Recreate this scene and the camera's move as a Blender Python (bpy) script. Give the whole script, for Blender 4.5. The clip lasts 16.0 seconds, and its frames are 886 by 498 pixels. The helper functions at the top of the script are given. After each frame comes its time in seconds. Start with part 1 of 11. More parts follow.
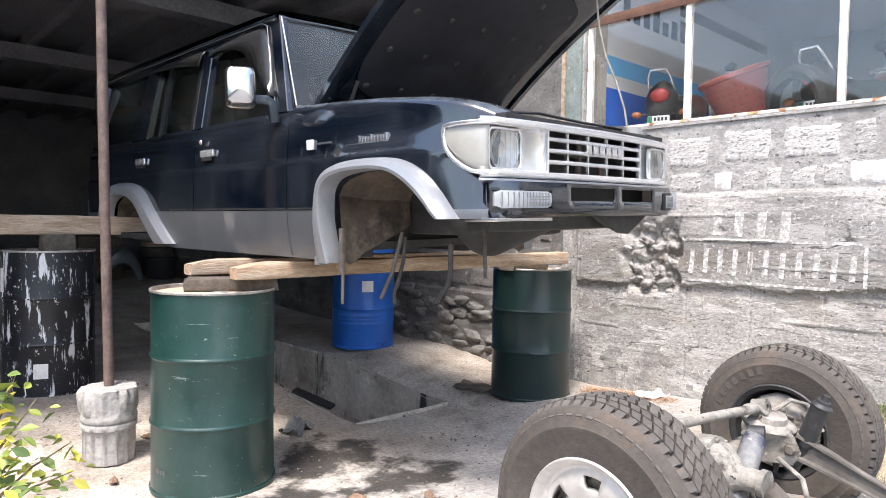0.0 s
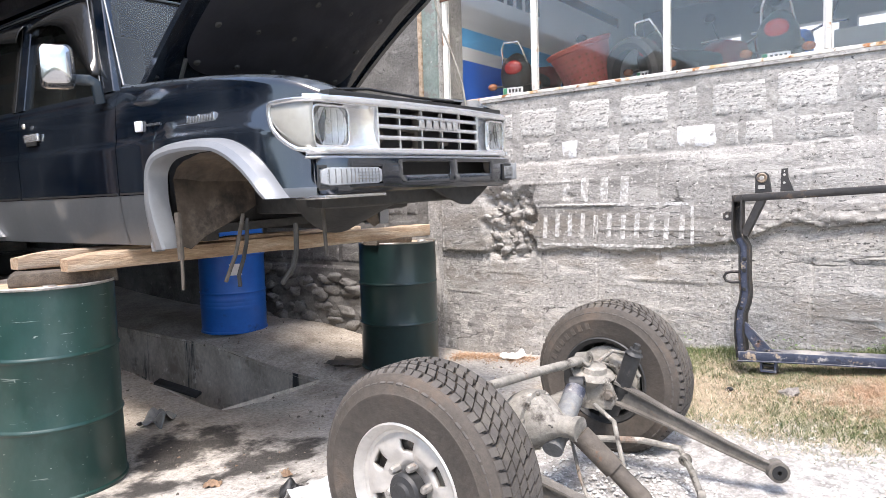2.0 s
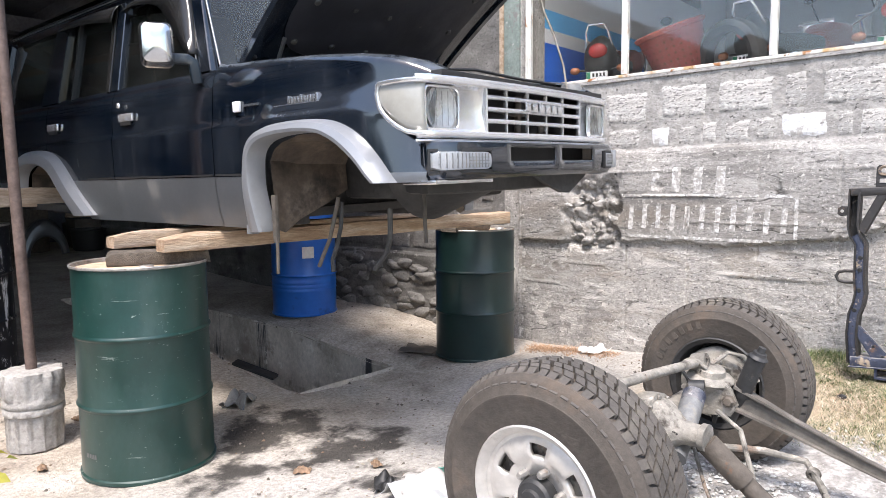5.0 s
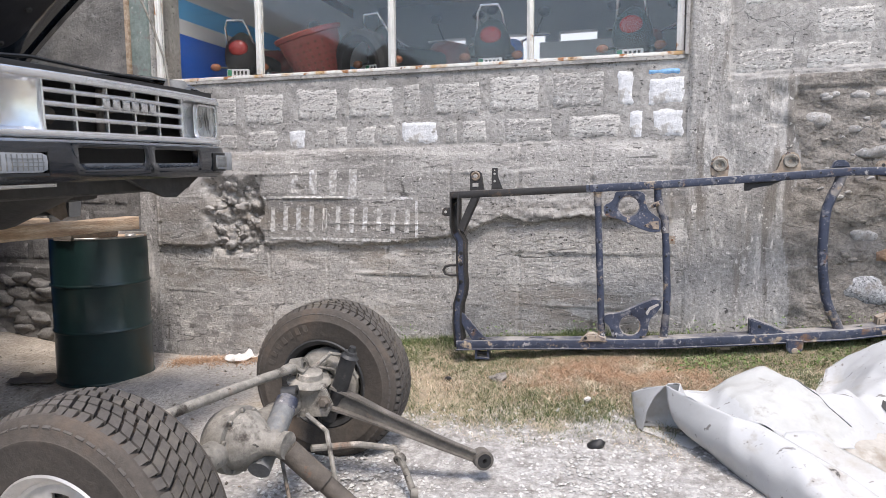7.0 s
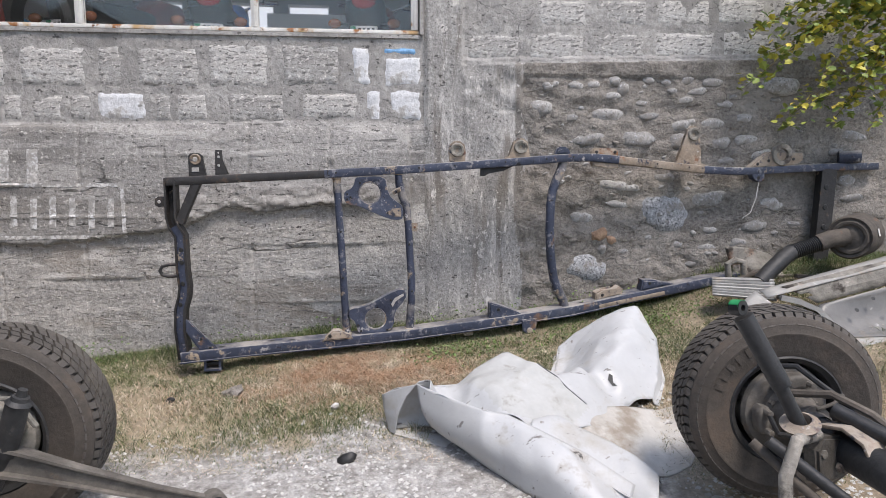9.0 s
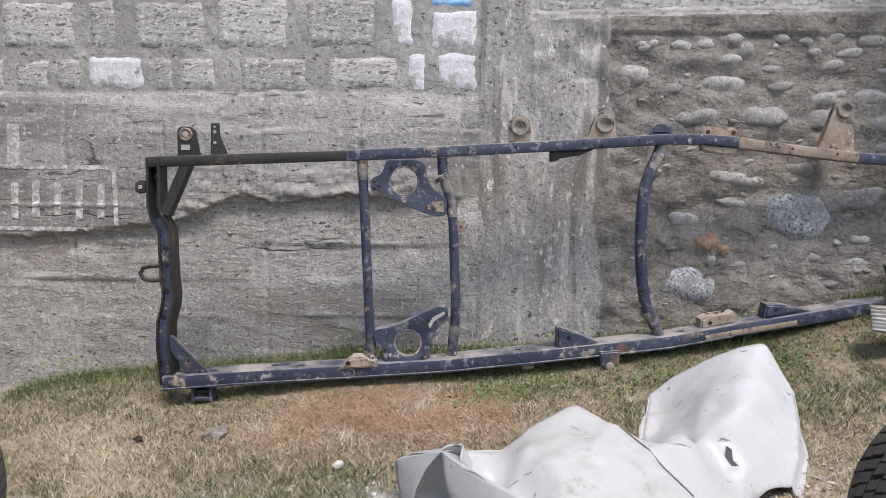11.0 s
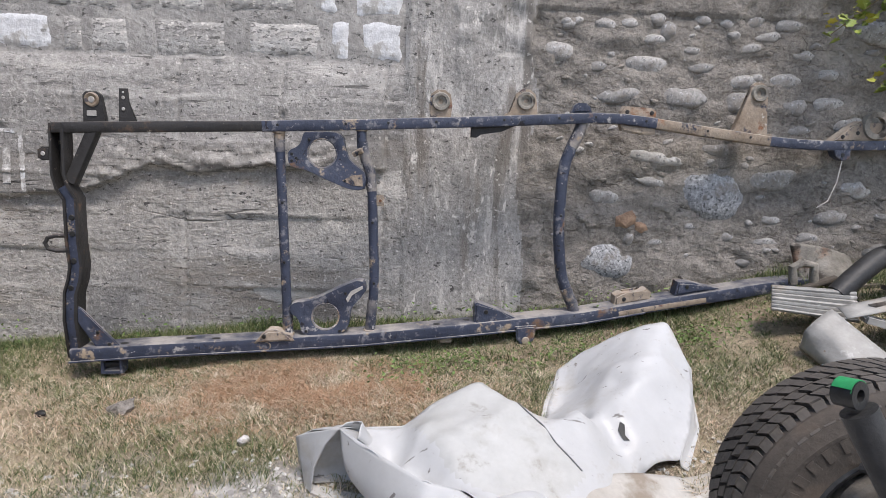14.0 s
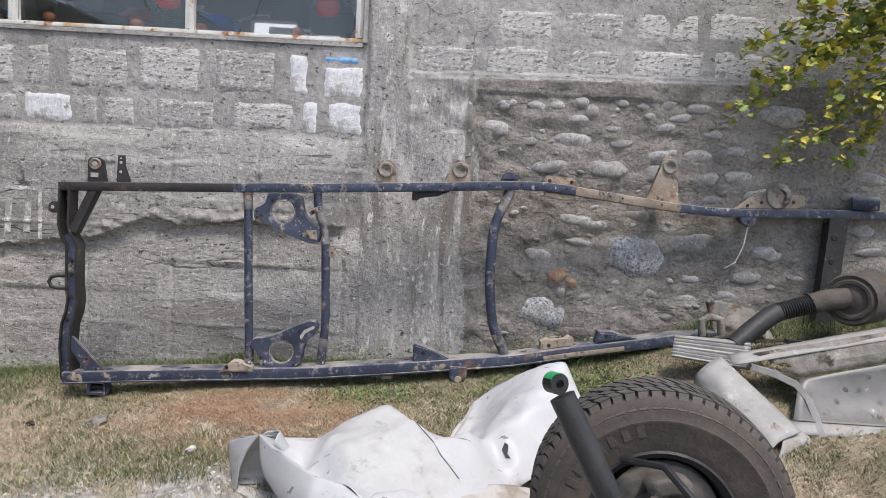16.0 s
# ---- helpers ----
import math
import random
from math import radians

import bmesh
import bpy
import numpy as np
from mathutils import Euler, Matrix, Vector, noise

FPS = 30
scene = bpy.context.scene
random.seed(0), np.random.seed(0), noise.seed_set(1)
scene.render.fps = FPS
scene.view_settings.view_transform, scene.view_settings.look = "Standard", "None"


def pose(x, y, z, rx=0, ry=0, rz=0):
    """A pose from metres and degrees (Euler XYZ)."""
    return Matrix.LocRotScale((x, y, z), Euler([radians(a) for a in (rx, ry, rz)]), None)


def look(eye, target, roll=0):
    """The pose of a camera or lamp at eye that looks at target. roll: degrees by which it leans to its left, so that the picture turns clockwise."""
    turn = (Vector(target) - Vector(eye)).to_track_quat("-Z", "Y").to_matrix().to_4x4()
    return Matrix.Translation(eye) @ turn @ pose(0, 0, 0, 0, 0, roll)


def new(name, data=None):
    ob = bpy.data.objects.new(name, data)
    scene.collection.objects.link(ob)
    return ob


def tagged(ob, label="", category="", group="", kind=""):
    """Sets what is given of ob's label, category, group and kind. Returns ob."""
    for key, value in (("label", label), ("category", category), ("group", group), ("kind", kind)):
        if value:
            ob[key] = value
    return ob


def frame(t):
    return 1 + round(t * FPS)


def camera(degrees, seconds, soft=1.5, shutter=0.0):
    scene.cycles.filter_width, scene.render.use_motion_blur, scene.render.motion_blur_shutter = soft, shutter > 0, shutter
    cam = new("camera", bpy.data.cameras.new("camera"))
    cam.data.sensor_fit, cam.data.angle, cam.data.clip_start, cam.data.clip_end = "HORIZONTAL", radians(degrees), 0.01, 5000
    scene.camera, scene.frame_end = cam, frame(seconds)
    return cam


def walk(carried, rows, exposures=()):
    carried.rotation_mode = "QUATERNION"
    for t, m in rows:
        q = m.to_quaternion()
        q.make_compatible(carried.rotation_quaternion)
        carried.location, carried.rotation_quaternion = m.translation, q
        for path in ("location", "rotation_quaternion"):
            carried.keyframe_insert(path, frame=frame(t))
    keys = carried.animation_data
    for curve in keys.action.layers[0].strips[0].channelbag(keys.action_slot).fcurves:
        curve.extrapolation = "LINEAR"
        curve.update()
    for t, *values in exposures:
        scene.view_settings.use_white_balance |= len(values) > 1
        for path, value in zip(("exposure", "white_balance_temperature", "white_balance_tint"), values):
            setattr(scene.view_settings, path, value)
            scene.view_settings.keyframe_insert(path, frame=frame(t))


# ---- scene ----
from mathutils import geometry

cam = camera(68.0, 16.0, soft=0.5)
PATH = [
    (0, (0.584, 0.432, 1.224), (-0.884, 1.789, 1.15), 0.9),
    (0.5, (0.585, 0.452, 1.222), (-0.856, 1.835, 1.11), 1.0),
    (1, (0.631, 0.5, 1.229), (-0.736, 1.956, 1.116), -0.7),
    (1.5, (0.715, 0.541, 1.232), (-0.566, 2.07, 1.084), -1.6),
    (2, (0.775, 0.555, 1.229), (-0.456, 2.123, 1.074), -1.7),
    (2.5, (0.792, 0.565, 1.231), (-0.465, 2.113, 1.076), -2.5),
    (3, (0.782, 0.563, 1.232), (-0.553, 2.041, 1.043), -2.0),
    (3.2, (0.778, 0.555, 1.233), (-0.548, 2.042, 1.059), -1.9),
    (5.3, (0.525, 0.5, 1.236), (-0.812, 1.974, 1.038), -0.3),
    (5.5, (0.544, 0.513, 1.231), (-0.686, 2.077, 1.027), -0.2),
    (6, (0.633, 0.592, 1.239), (-0.309, 2.343, 1.019), -0.1),
    (6.5, (0.738, 0.684, 1.247), (-0.05, 2.509, 1.026), -0.1),
    (7, (0.818, 0.746, 1.26), (0.258, 2.655, 1.053), -0.3),
    (7.2, (0.833, 0.752, 1.246), (0.356, 2.683, 1.034), -0.2),
    (7.5, (0.826, 0.839, 1.278), (0.52, 2.803, 1.057), 0.3),
    (8, (0.809, 0.917, 1.291), (0.785, 2.909, 1.112), -0.2),
    (8.5, (0.785, 0.967, 1.274), (0.962, 2.947, 1.052), 0.6),
    (8.7, (0.785, 0.997, 1.273), (1.001, 2.97, 1.029), -0.0),
    (10.8, (0.952, 1.741, 1.221), (1.008, 3.719, 0.926), 1.0),
    (11, (0.972, 1.814, 1.194), (0.944, 3.796, 0.931), 0.7),
    (11.5, (0.951, 1.949, 1.247), (0.815, 3.904, 0.846), 1.8),
    (12, (0.893, 2.004, 1.248), (0.921, 3.949, 0.786), 0.9),
    (12.5, (0.861, 2.015, 1.254), (0.99, 3.959, 0.799), 1.5),
    (13, (0.883, 2.014, 1.24), (1.021, 3.952, 0.766), 0.8),
    (13.5, (0.967, 1.947, 1.238), (1.035, 3.9, 0.811), 1.4),
    (14, (1.118, 1.819, 1.239), (1.225, 3.782, 0.872), 2.3),
    (14.5, (1.166, 1.705, 1.223), (1.2, 3.676, 0.887), 1.1),
    (15, (1.231, 1.546, 1.228), (1.276, 3.523, 0.932), 1.0),
    (15.5, (1.323, 1.446, 1.249), (1.311, 3.438, 1.072), -0.3),
    (16, (1.513, 1.411, 1.254), (1.509, 3.403, 1.076), 3.2),
]
# the film's own exposure falls as the view turns from the dark garage to the wall
WHITE = (6700, 14)
EXPOSURES = [(t, stops, *WHITE) for t, stops in ((0, 1.62), (1.2, 1.53), (3.2, 1.44), (5.3, 1.42), (6.2, 1.16), (7, 0.8), (8, 0.5), (16, 0.5))]
walk(cam, [(t, look(eye, target, roll)) for t, eye, target, roll in PATH], EXPOSURES)

# ---- light: bright hazy daylight ----
world = bpy.data.worlds.new("sky")
scene.world = world
world.use_nodes = True
wn = world.node_tree.nodes
wl = world.node_tree.links
sky = wn.new("ShaderNodeTexSky")
sky.sky_type = "NISHITA"
sky.sun_disc = False
sky.sun_elevation = radians(58)
sky.sun_rotation = radians(150)
sky.air_density = 1.2
sky.dust_density = 1.5
wn["Background"].inputs["Strength"].default_value = 0.15
wl.new(sky.outputs["Color"], wn["Background"].inputs["Color"])
sun = new("sun", bpy.data.lights.new("sun", "SUN"))
sun.data.energy = 2.2
sun.data.angle = radians(14)
sun.data.color = (1.0, 0.97, 0.93)
sun.matrix_world = look((0, 0, 12), (-2.2, 5.2, 0))


# ---- tools ----
def ground_z(x, y):
    """Height of the yard: level in the garage, rising to the axle and up a bank by the wall."""
    def ease(a, b, v):
        v = min(1.0, max(0.0, (v - a) / (b - a)))
        return v * v * (3 - 2 * v)
    z = -0.05 + 0.2 * ease(-2.4, -0.5, x)
    z += 0.09 * ease(-2.9, -4.2, x) if x < -2.9 else 0.0
    z += 0.2 * ease(-6.0, -10.0, x)
    z += 0.06 * ease(3.62, 4.05, y) * ease(-1.2, -2.0, x)
    bank = (0.12 + 0.12 * max(-0.8, min(3.5, x) + 0.2)) * ease(2.85, 4.75, min(y, 4.8))
    bank -= (0.02 * ease(-0.5, 0.0, x) + 0.06 * ease(0.4, 1.4, x)) * (1 - ease(2.2, 2.9, x)) * ease(3.85, 4.25, y)
    return z + max(0.0, bank) * ease(-1.9, -0.6, x)


def part(name, bm, material, parent=None, label="", sharp=32, at=None):
    """One bmesh as one mesh object, under a thing or a part."""
    me = bpy.data.meshes.new(name)
    if at is not None:
        bmesh.ops.translate(bm, verts=bm.verts, vec=(-at[0], -at[1], -at[2]))
    bmesh.ops.recalc_face_normals(bm, faces=bm.faces)
    for f in bm.faces:
        f.smooth = True
    bm.to_mesh(me)
    bm.free()
    me.set_sharp_from_angle(angle=radians(sharp))
    for m in material if isinstance(material, (list, tuple)) else [material]:
        me.materials.append(m)
    ob = new(name, me)
    if at is not None:
        ob.location = at
    if parent is not None:
        ob.parent = parent
    if label:
        ob["label"] = label
    return ob


def empty(name, m, label, category, group="", kind=""):
    ob = new(name)
    ob.empty_display_size = 0.1
    ob.matrix_world = m
    return tagged(ob, label, category, group, kind)


def box(bm, a, b, bevel=0.0, mat=0):
    """An upright box from corner a to corner b."""
    a, b = [min(p) for p in zip(a, b)], [max(p) for p in zip(a, b)]
    vs = [bm.verts.new((x, y, z)) for x in (a[0], b[0]) for y in (a[1], b[1]) for z in (a[2], b[2])]
    fs = [bm.faces.new([vs[i] for i in q]) for q in ((0, 1, 3, 2), (4, 6, 7, 5), (0, 4, 5, 1), (2, 3, 7, 6), (0, 2, 6, 4), (1, 5, 7, 3))]
    for f in fs:
        f.material_index = mat
    if bevel:
        es = {e for f in fs for e in f.edges}
        bmesh.ops.bevel(bm, geom=list(es), offset=bevel, segments=2, affect="EDGES", profile=0.6)
    return vs


def sweep(bm, points, section, closed_ends=True, scale=None, up=(0, 0, 1), mat=0):
    """Sweeps a closed section (pairs: across, up) along points, carrying its frame on without twist."""
    pts = [Vector(p) for p in points]
    rings, side = [], None
    for i, p in enumerate(pts):
        d = (pts[min(i + 1, len(pts) - 1)] - pts[max(i - 1, 0)]).normalized()
        if side is None:
            side = d.cross(Vector(up))
            if side.length < 0.2:
                side = d.cross(Vector((1, 0, 0)))
        else:
            side = side - d * side.dot(d)
        side.normalize()
        rise = side.cross(d)
        k = 1.0 if scale is None else scale[i]
        rings.append([bm.verts.new(p + side * a * k + rise * b * k) for a, b in section])
    n = len(section)
    for r, q in zip(rings, rings[1:]):
        for j in range(n):
            bm.faces.new((r[j], r[(j + 1) % n], q[(j + 1) % n], q[j])).material_index = mat
    if closed_ends:
        bm.faces.new(rings[0][::-1]).material_index = mat
        bm.faces.new(rings[-1]).material_index = mat
    return rings


def circle(r, n=12):
    return [(r * math.cos(2 * math.pi * i / n), r * math.sin(2 * math.pi * i / n)) for i in range(n)]


def rect(w, h):
    return [(-w / 2, -h / 2), (w / 2, -h / 2), (w / 2, h / 2), (-w / 2, h / 2)]


def rrect(w, h, r, n=3):
    out = []
    for cx, cy, a0 in ((w / 2 - r, h / 2 - r, 0), (-w / 2 + r, h / 2 - r, 90), (-w / 2 + r, -h / 2 + r, 180), (w / 2 - r, -h / 2 + r, 270)):
        out += [(cx + r * math.cos(radians(a0 + 90 * i / n)), cy + r * math.sin(radians(a0 + 90 * i / n))) for i in range(n + 1)]
    return out


def tube(bm, points, r, n=10, mat=0, scale=None):
    return sweep(bm, points, circle(r, n), mat=mat, scale=scale)


def lathe(bm, profile, n=40, m=None, mat=0, close=False):
    """Turns (radius, height) pairs about z."""
    m = m or Matrix()
    rings = []
    for r, z in profile:
        if r < 1e-5:
            rings.append([bm.verts.new(m @ Vector((0, 0, z)))])
        else:
            rings.append([bm.verts.new(m @ Vector((r * math.cos(2 * math.pi * i / n), r * math.sin(2 * math.pi * i / n), z))) for i in range(n)])
    pairs = list(zip(rings, rings[1:])) + ([(rings[-1], rings[0])] if close else [])
    for a, b in pairs:
        for i in range(n):
            j = (i + 1) % n
            if len(a) == 1 and len(b) == 1:
                continue
            vs = (a[0], b[i], b[j]) if len(a) == 1 else (a[i], b[0], a[j]) if len(b) == 1 else (a[i], b[i], b[j], a[j])
            bm.faces.new(vs).material_index = mat
    return rings


def prism(bm, outline, depth, m=None, bevel=0.0, mat=0):
    """Extrudes an outline of (x, y) pairs along z by depth, then places it by m."""
    m = m or Matrix()
    lo = [bm.verts.new(m @ Vector((x, y, 0))) for x, y in outline]
    hi = [bm.verts.new(m @ Vector((x, y, depth))) for x, y in outline]
    n = len(outline)
    fs = [bm.faces.new(lo[::-1]), bm.faces.new(hi)]
    fs += [bm.faces.new((lo[i], lo[(i + 1) % n], hi[(i + 1) % n], hi[i])) for i in range(n)]
    for f in fs:
        f.material_index = mat
    if bevel:
        es = [e for e in fs[0].edges] + [e for e in fs[1].edges]
        bmesh.ops.bevel(bm, geom=es, offset=bevel, segments=2, affect="EDGES")
    return fs


def resample(outline, n, centre):
    """n points of an outline, at even turns round a centre."""
    out = []
    k = len(outline)
    for i in range(n):
        a = 2 * math.pi * i / n
        d = Vector((math.cos(a), math.sin(a)))
        best = None
        for j in range(k):
            p, q = Vector(outline[j]) - Vector(centre), Vector(outline[(j + 1) % k]) - Vector(centre)
            e = q - p
            den = d.x * e.y - d.y * e.x
            if abs(den) < 1e-9:
                continue
            s = (p.x * e.y - p.y * e.x) / den
            u = (p.x * d.y - p.y * d.x) / den
            if s > 0 and -1e-6 <= u <= 1 + 1e-6 and (best is None or s > best):
                best = s
        out.append((centre[0] + d.x * best, centre[1] + d.y * best))
    return out


def blob(bm, centre, radii, rough=0.12, seed=0.0, turn=0.0, sub=2, mat=0):
    """A lumpy stone."""
    res = bmesh.ops.create_icosphere(bm, subdivisions=sub, radius=1)
    c, s = math.cos(turn), math.sin(turn)
    for v in res["verts"]:
        k = 1 + rough * noise.noise(v.co * 1.3 + Vector((seed, seed * 1.7, 3.1))) * 1.6
        x, y, z = v.co.x * radii[0] * k, v.co.y * radii[1] * k, v.co.z * radii[2] * k
        v.co = Vector((centre[0] + c * x - s * z, centre[1] + y, centre[2] + s * x + c * z))
    if mat:
        for v in res["verts"]:
            for f in v.link_faces:
                f.material_index = mat
    return res["verts"]


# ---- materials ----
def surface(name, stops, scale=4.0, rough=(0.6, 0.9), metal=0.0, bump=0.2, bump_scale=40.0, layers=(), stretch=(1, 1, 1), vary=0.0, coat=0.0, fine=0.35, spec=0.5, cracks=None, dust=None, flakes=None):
    """A weathered surface. stops: (place, colour) along a large noise. layers: (colour, scale, low, high, roughness[,
    stretch]) of patches over it.
    vary: how far each piece differs in value. dust: (colour, low, high) of settled dust on faces that look up; on the
    car paint, of painted sky sheen.
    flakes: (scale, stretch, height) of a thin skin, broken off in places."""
    m = bpy.data.materials.new(name)
    m.use_nodes = True
    nt = m.node_tree
    N, L = nt.nodes, nt.links
    b = N["Principled BSDF"]
    tc = N.new("ShaderNodeTexCoord")

    def mapped(st):
        mp = N.new("ShaderNodeMapping")
        mp.inputs["Scale"].default_value = st
        L.new(tc.outputs["Object"], mp.inputs["Vector"])
        return mp.outputs["Vector"]

    def nz(sc, detail, st, roughness=0.6):
        n = N.new("ShaderNodeTexNoise")
        n.inputs["Scale"].default_value = sc
        n.inputs["Detail"].default_value = detail
        n.inputs["Roughness"].default_value = roughness
        L.new(mapped(st), n.inputs["Vector"])
        return n.outputs["Fac"]

    def mix(kind, fac, a, bb):
        x = N.new("ShaderNodeMix")
        x.data_type, x.blend_type = "RGBA", kind
        for k, val in ((0, fac), (6, a), (7, bb)):
            if hasattr(val, "is_output"):
                L.new(val, x.inputs[k])
            else:
                x.inputs[k].default_value = val if k == 0 else (*val, 1)
        return x.outputs[2]

    big = nz(scale, 6, stretch)
    ramp = N.new("ShaderNodeValToRGB")
    els = ramp.color_ramp.elements
    while len(els) < len(stops):
        els.new(0.5)
    for e, (p, c) in zip(els, stops):
        e.position, e.color = p, (*c, 1)
    L.new(big, ramp.inputs["Fac"])
    small = nz(bump_scale, 5, stretch, 0.7)
    grain = N.new("ShaderNodeMapRange")
    grain.inputs["From Min"].default_value, grain.inputs["From Max"].default_value = 0.25, 0.75
    grain.inputs["To Min"].default_value, grain.inputs["To Max"].default_value = 1 - fine, 1 + fine
    L.new(small, grain.inputs["Value"])
    col = mix("MULTIPLY", 1.0, ramp.outputs["Color"], grain.outputs["Result"])
    if vary:
        info = N.new("ShaderNodeObjectInfo")
        vr = N.new("ShaderNodeMapRange")
        vr.inputs["To Min"].default_value, vr.inputs["To Max"].default_value = 1 - vary, 1 + vary
        L.new(info.outputs["Random"], vr.inputs["Value"])
        col = mix("MULTIPLY", 1.0, col, vr.outputs["Result"])
    rr = N.new("ShaderNodeMapRange")
    rr.inputs["From Min"].default_value, rr.inputs["From Max"].default_value = 0.3, 0.7
    rr.inputs["To Min"].default_value, rr.inputs["To Max"].default_value = rough
    L.new(big, rr.inputs["Value"])
    ro = rr.outputs["Result"]
    me = None
    for layer in layers:
        lc, ls, lo, hi, lr = layer[:5]
        f = nz(ls, 7, layer[5] if len(layer) > 5 else (1, 1, 1), 0.65)
        mr = N.new("ShaderNodeMapRange")
        mr.inputs["From Min"].default_value, mr.inputs["From Max"].default_value = lo, hi
        L.new(f, mr.inputs["Value"])
        col = mix("MIX", mr.outputs["Result"], col, lc)
        rm = N.new("ShaderNodeMix")
        L.new(mr.outputs["Result"], rm.inputs[0])
        L.new(ro, rm.inputs[2])
        rm.inputs[3].default_value = lr
        ro = rm.outputs[0]
        if metal:
            mm = N.new("ShaderNodeMix")
            L.new(mr.outputs["Result"], mm.inputs[0])
            if me is None:
                mm.inputs[2].default_value = metal
            else:
                L.new(me, mm.inputs[2])
            mm.inputs[3].default_value = 0.0
            me = mm.outputs[0]
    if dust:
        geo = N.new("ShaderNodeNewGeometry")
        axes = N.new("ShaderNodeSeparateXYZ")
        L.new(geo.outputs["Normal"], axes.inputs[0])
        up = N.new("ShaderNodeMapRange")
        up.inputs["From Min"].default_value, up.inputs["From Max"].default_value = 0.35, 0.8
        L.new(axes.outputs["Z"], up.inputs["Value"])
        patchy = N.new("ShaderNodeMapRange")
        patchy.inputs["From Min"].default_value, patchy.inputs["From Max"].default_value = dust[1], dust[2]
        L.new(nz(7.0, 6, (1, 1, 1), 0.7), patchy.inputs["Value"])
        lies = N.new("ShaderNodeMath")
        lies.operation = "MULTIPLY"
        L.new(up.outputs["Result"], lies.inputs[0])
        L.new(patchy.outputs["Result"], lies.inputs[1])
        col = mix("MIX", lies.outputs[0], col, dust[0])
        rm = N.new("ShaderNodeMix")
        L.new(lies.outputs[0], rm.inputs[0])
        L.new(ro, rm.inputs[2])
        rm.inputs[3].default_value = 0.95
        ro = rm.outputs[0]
    split = None
    if cracks:
        # thin broken cracks: (colour, scale, width, stretch)
        kc, ks, kw, kst = cracks
        wob = N.new("ShaderNodeTexNoise")
        wob.inputs["Scale"].default_value, wob.inputs["Detail"].default_value = ks * 2.5, 6
        L.new(mapped(kst), wob.inputs["Vector"])
        bent = N.new("ShaderNodeVectorMath")
        bent.operation = "MULTIPLY_ADD"
        bent.inputs[1].default_value = (0.5 / ks,) * 3
        L.new(wob.outputs["Color"], bent.inputs[0])
        L.new(mapped(kst), bent.inputs[2])
        vo = N.new("ShaderNodeTexVoronoi")
        vo.feature = "DISTANCE_TO_EDGE"
        vo.inputs["Scale"].default_value = ks
        L.new(bent.outputs[0], vo.inputs["Vector"])
        line = N.new("ShaderNodeMapRange")
        line.inputs["From Min"].default_value, line.inputs["From Max"].default_value = 0.0, kw
        line.inputs["To Min"].default_value, line.inputs["To Max"].default_value = 1.0, 0.0
        L.new(vo.outputs["Distance"], line.inputs["Value"])
        some = N.new("ShaderNodeMapRange")
        some.inputs["From Min"].default_value, some.inputs["From Max"].default_value = 0.57, 0.66
        L.new(nz(ks * 0.7, 3, (1, 1, 1)), some.inputs["Value"])
        both = N.new("ShaderNodeMath")
        both.operation = "MULTIPLY"
        L.new(line.outputs["Result"], both.inputs[0])
        L.new(some.outputs["Result"], both.inputs[1])
        split = both.outputs[0]
        col = mix("MIX", split, col, kc)
    L.new(col, b.inputs["Base Color"])
    L.new(ro, b.inputs["Roughness"])
    if me is not None:
        L.new(me, b.inputs["Metallic"])
    else:
        b.inputs["Metallic"].default_value = metal
    b.inputs["Coat Weight"].default_value = coat
    b.inputs["Coat Roughness"].default_value = 0.08
    b.inputs["Specular IOR Level"].default_value = spec
    if bump:
        bp = N.new("ShaderNodeBump")
        bp.inputs["Strength"].default_value = bump
        bp.inputs["Distance"].default_value = 0.01
        add = N.new("ShaderNodeMath")
        add.operation = "ADD"
        L.new(small, add.inputs[0])
        L.new(nz(bump_scale * 0.25, 4, stretch), add.inputs[1])
        high = add.outputs[0]
        if flakes:
            for turn in (1.0, 2.7):
                edge = N.new("ShaderNodeMapRange")
                edge.inputs["From Min"].default_value, edge.inputs["From Max"].default_value = 0.505, 0.53
                edge.inputs["To Max"].default_value = flakes[2] / turn
                L.new(nz(flakes[0] * turn, 9, flakes[1], 0.62), edge.inputs["Value"])
                skin = N.new("ShaderNodeMath")
                skin.operation = "ADD"
                L.new(high, skin.inputs[0])
                L.new(edge.outputs["Result"], skin.inputs[1])
                high = skin.outputs[0]
        if split is not None:
            cut = N.new("ShaderNodeMath")
            cut.operation = "SUBTRACT"
            L.new(high, cut.inputs[0])
            L.new(split, cut.inputs[1])
            high = cut.outputs[0]
        L.new(high, bp.inputs["Height"])
        L.new(bp.outputs["Normal"], b.inputs["Normal"])
    return m


def g(v, tint=(1, 1, 1)):
    return tuple(v * t for t in tint)


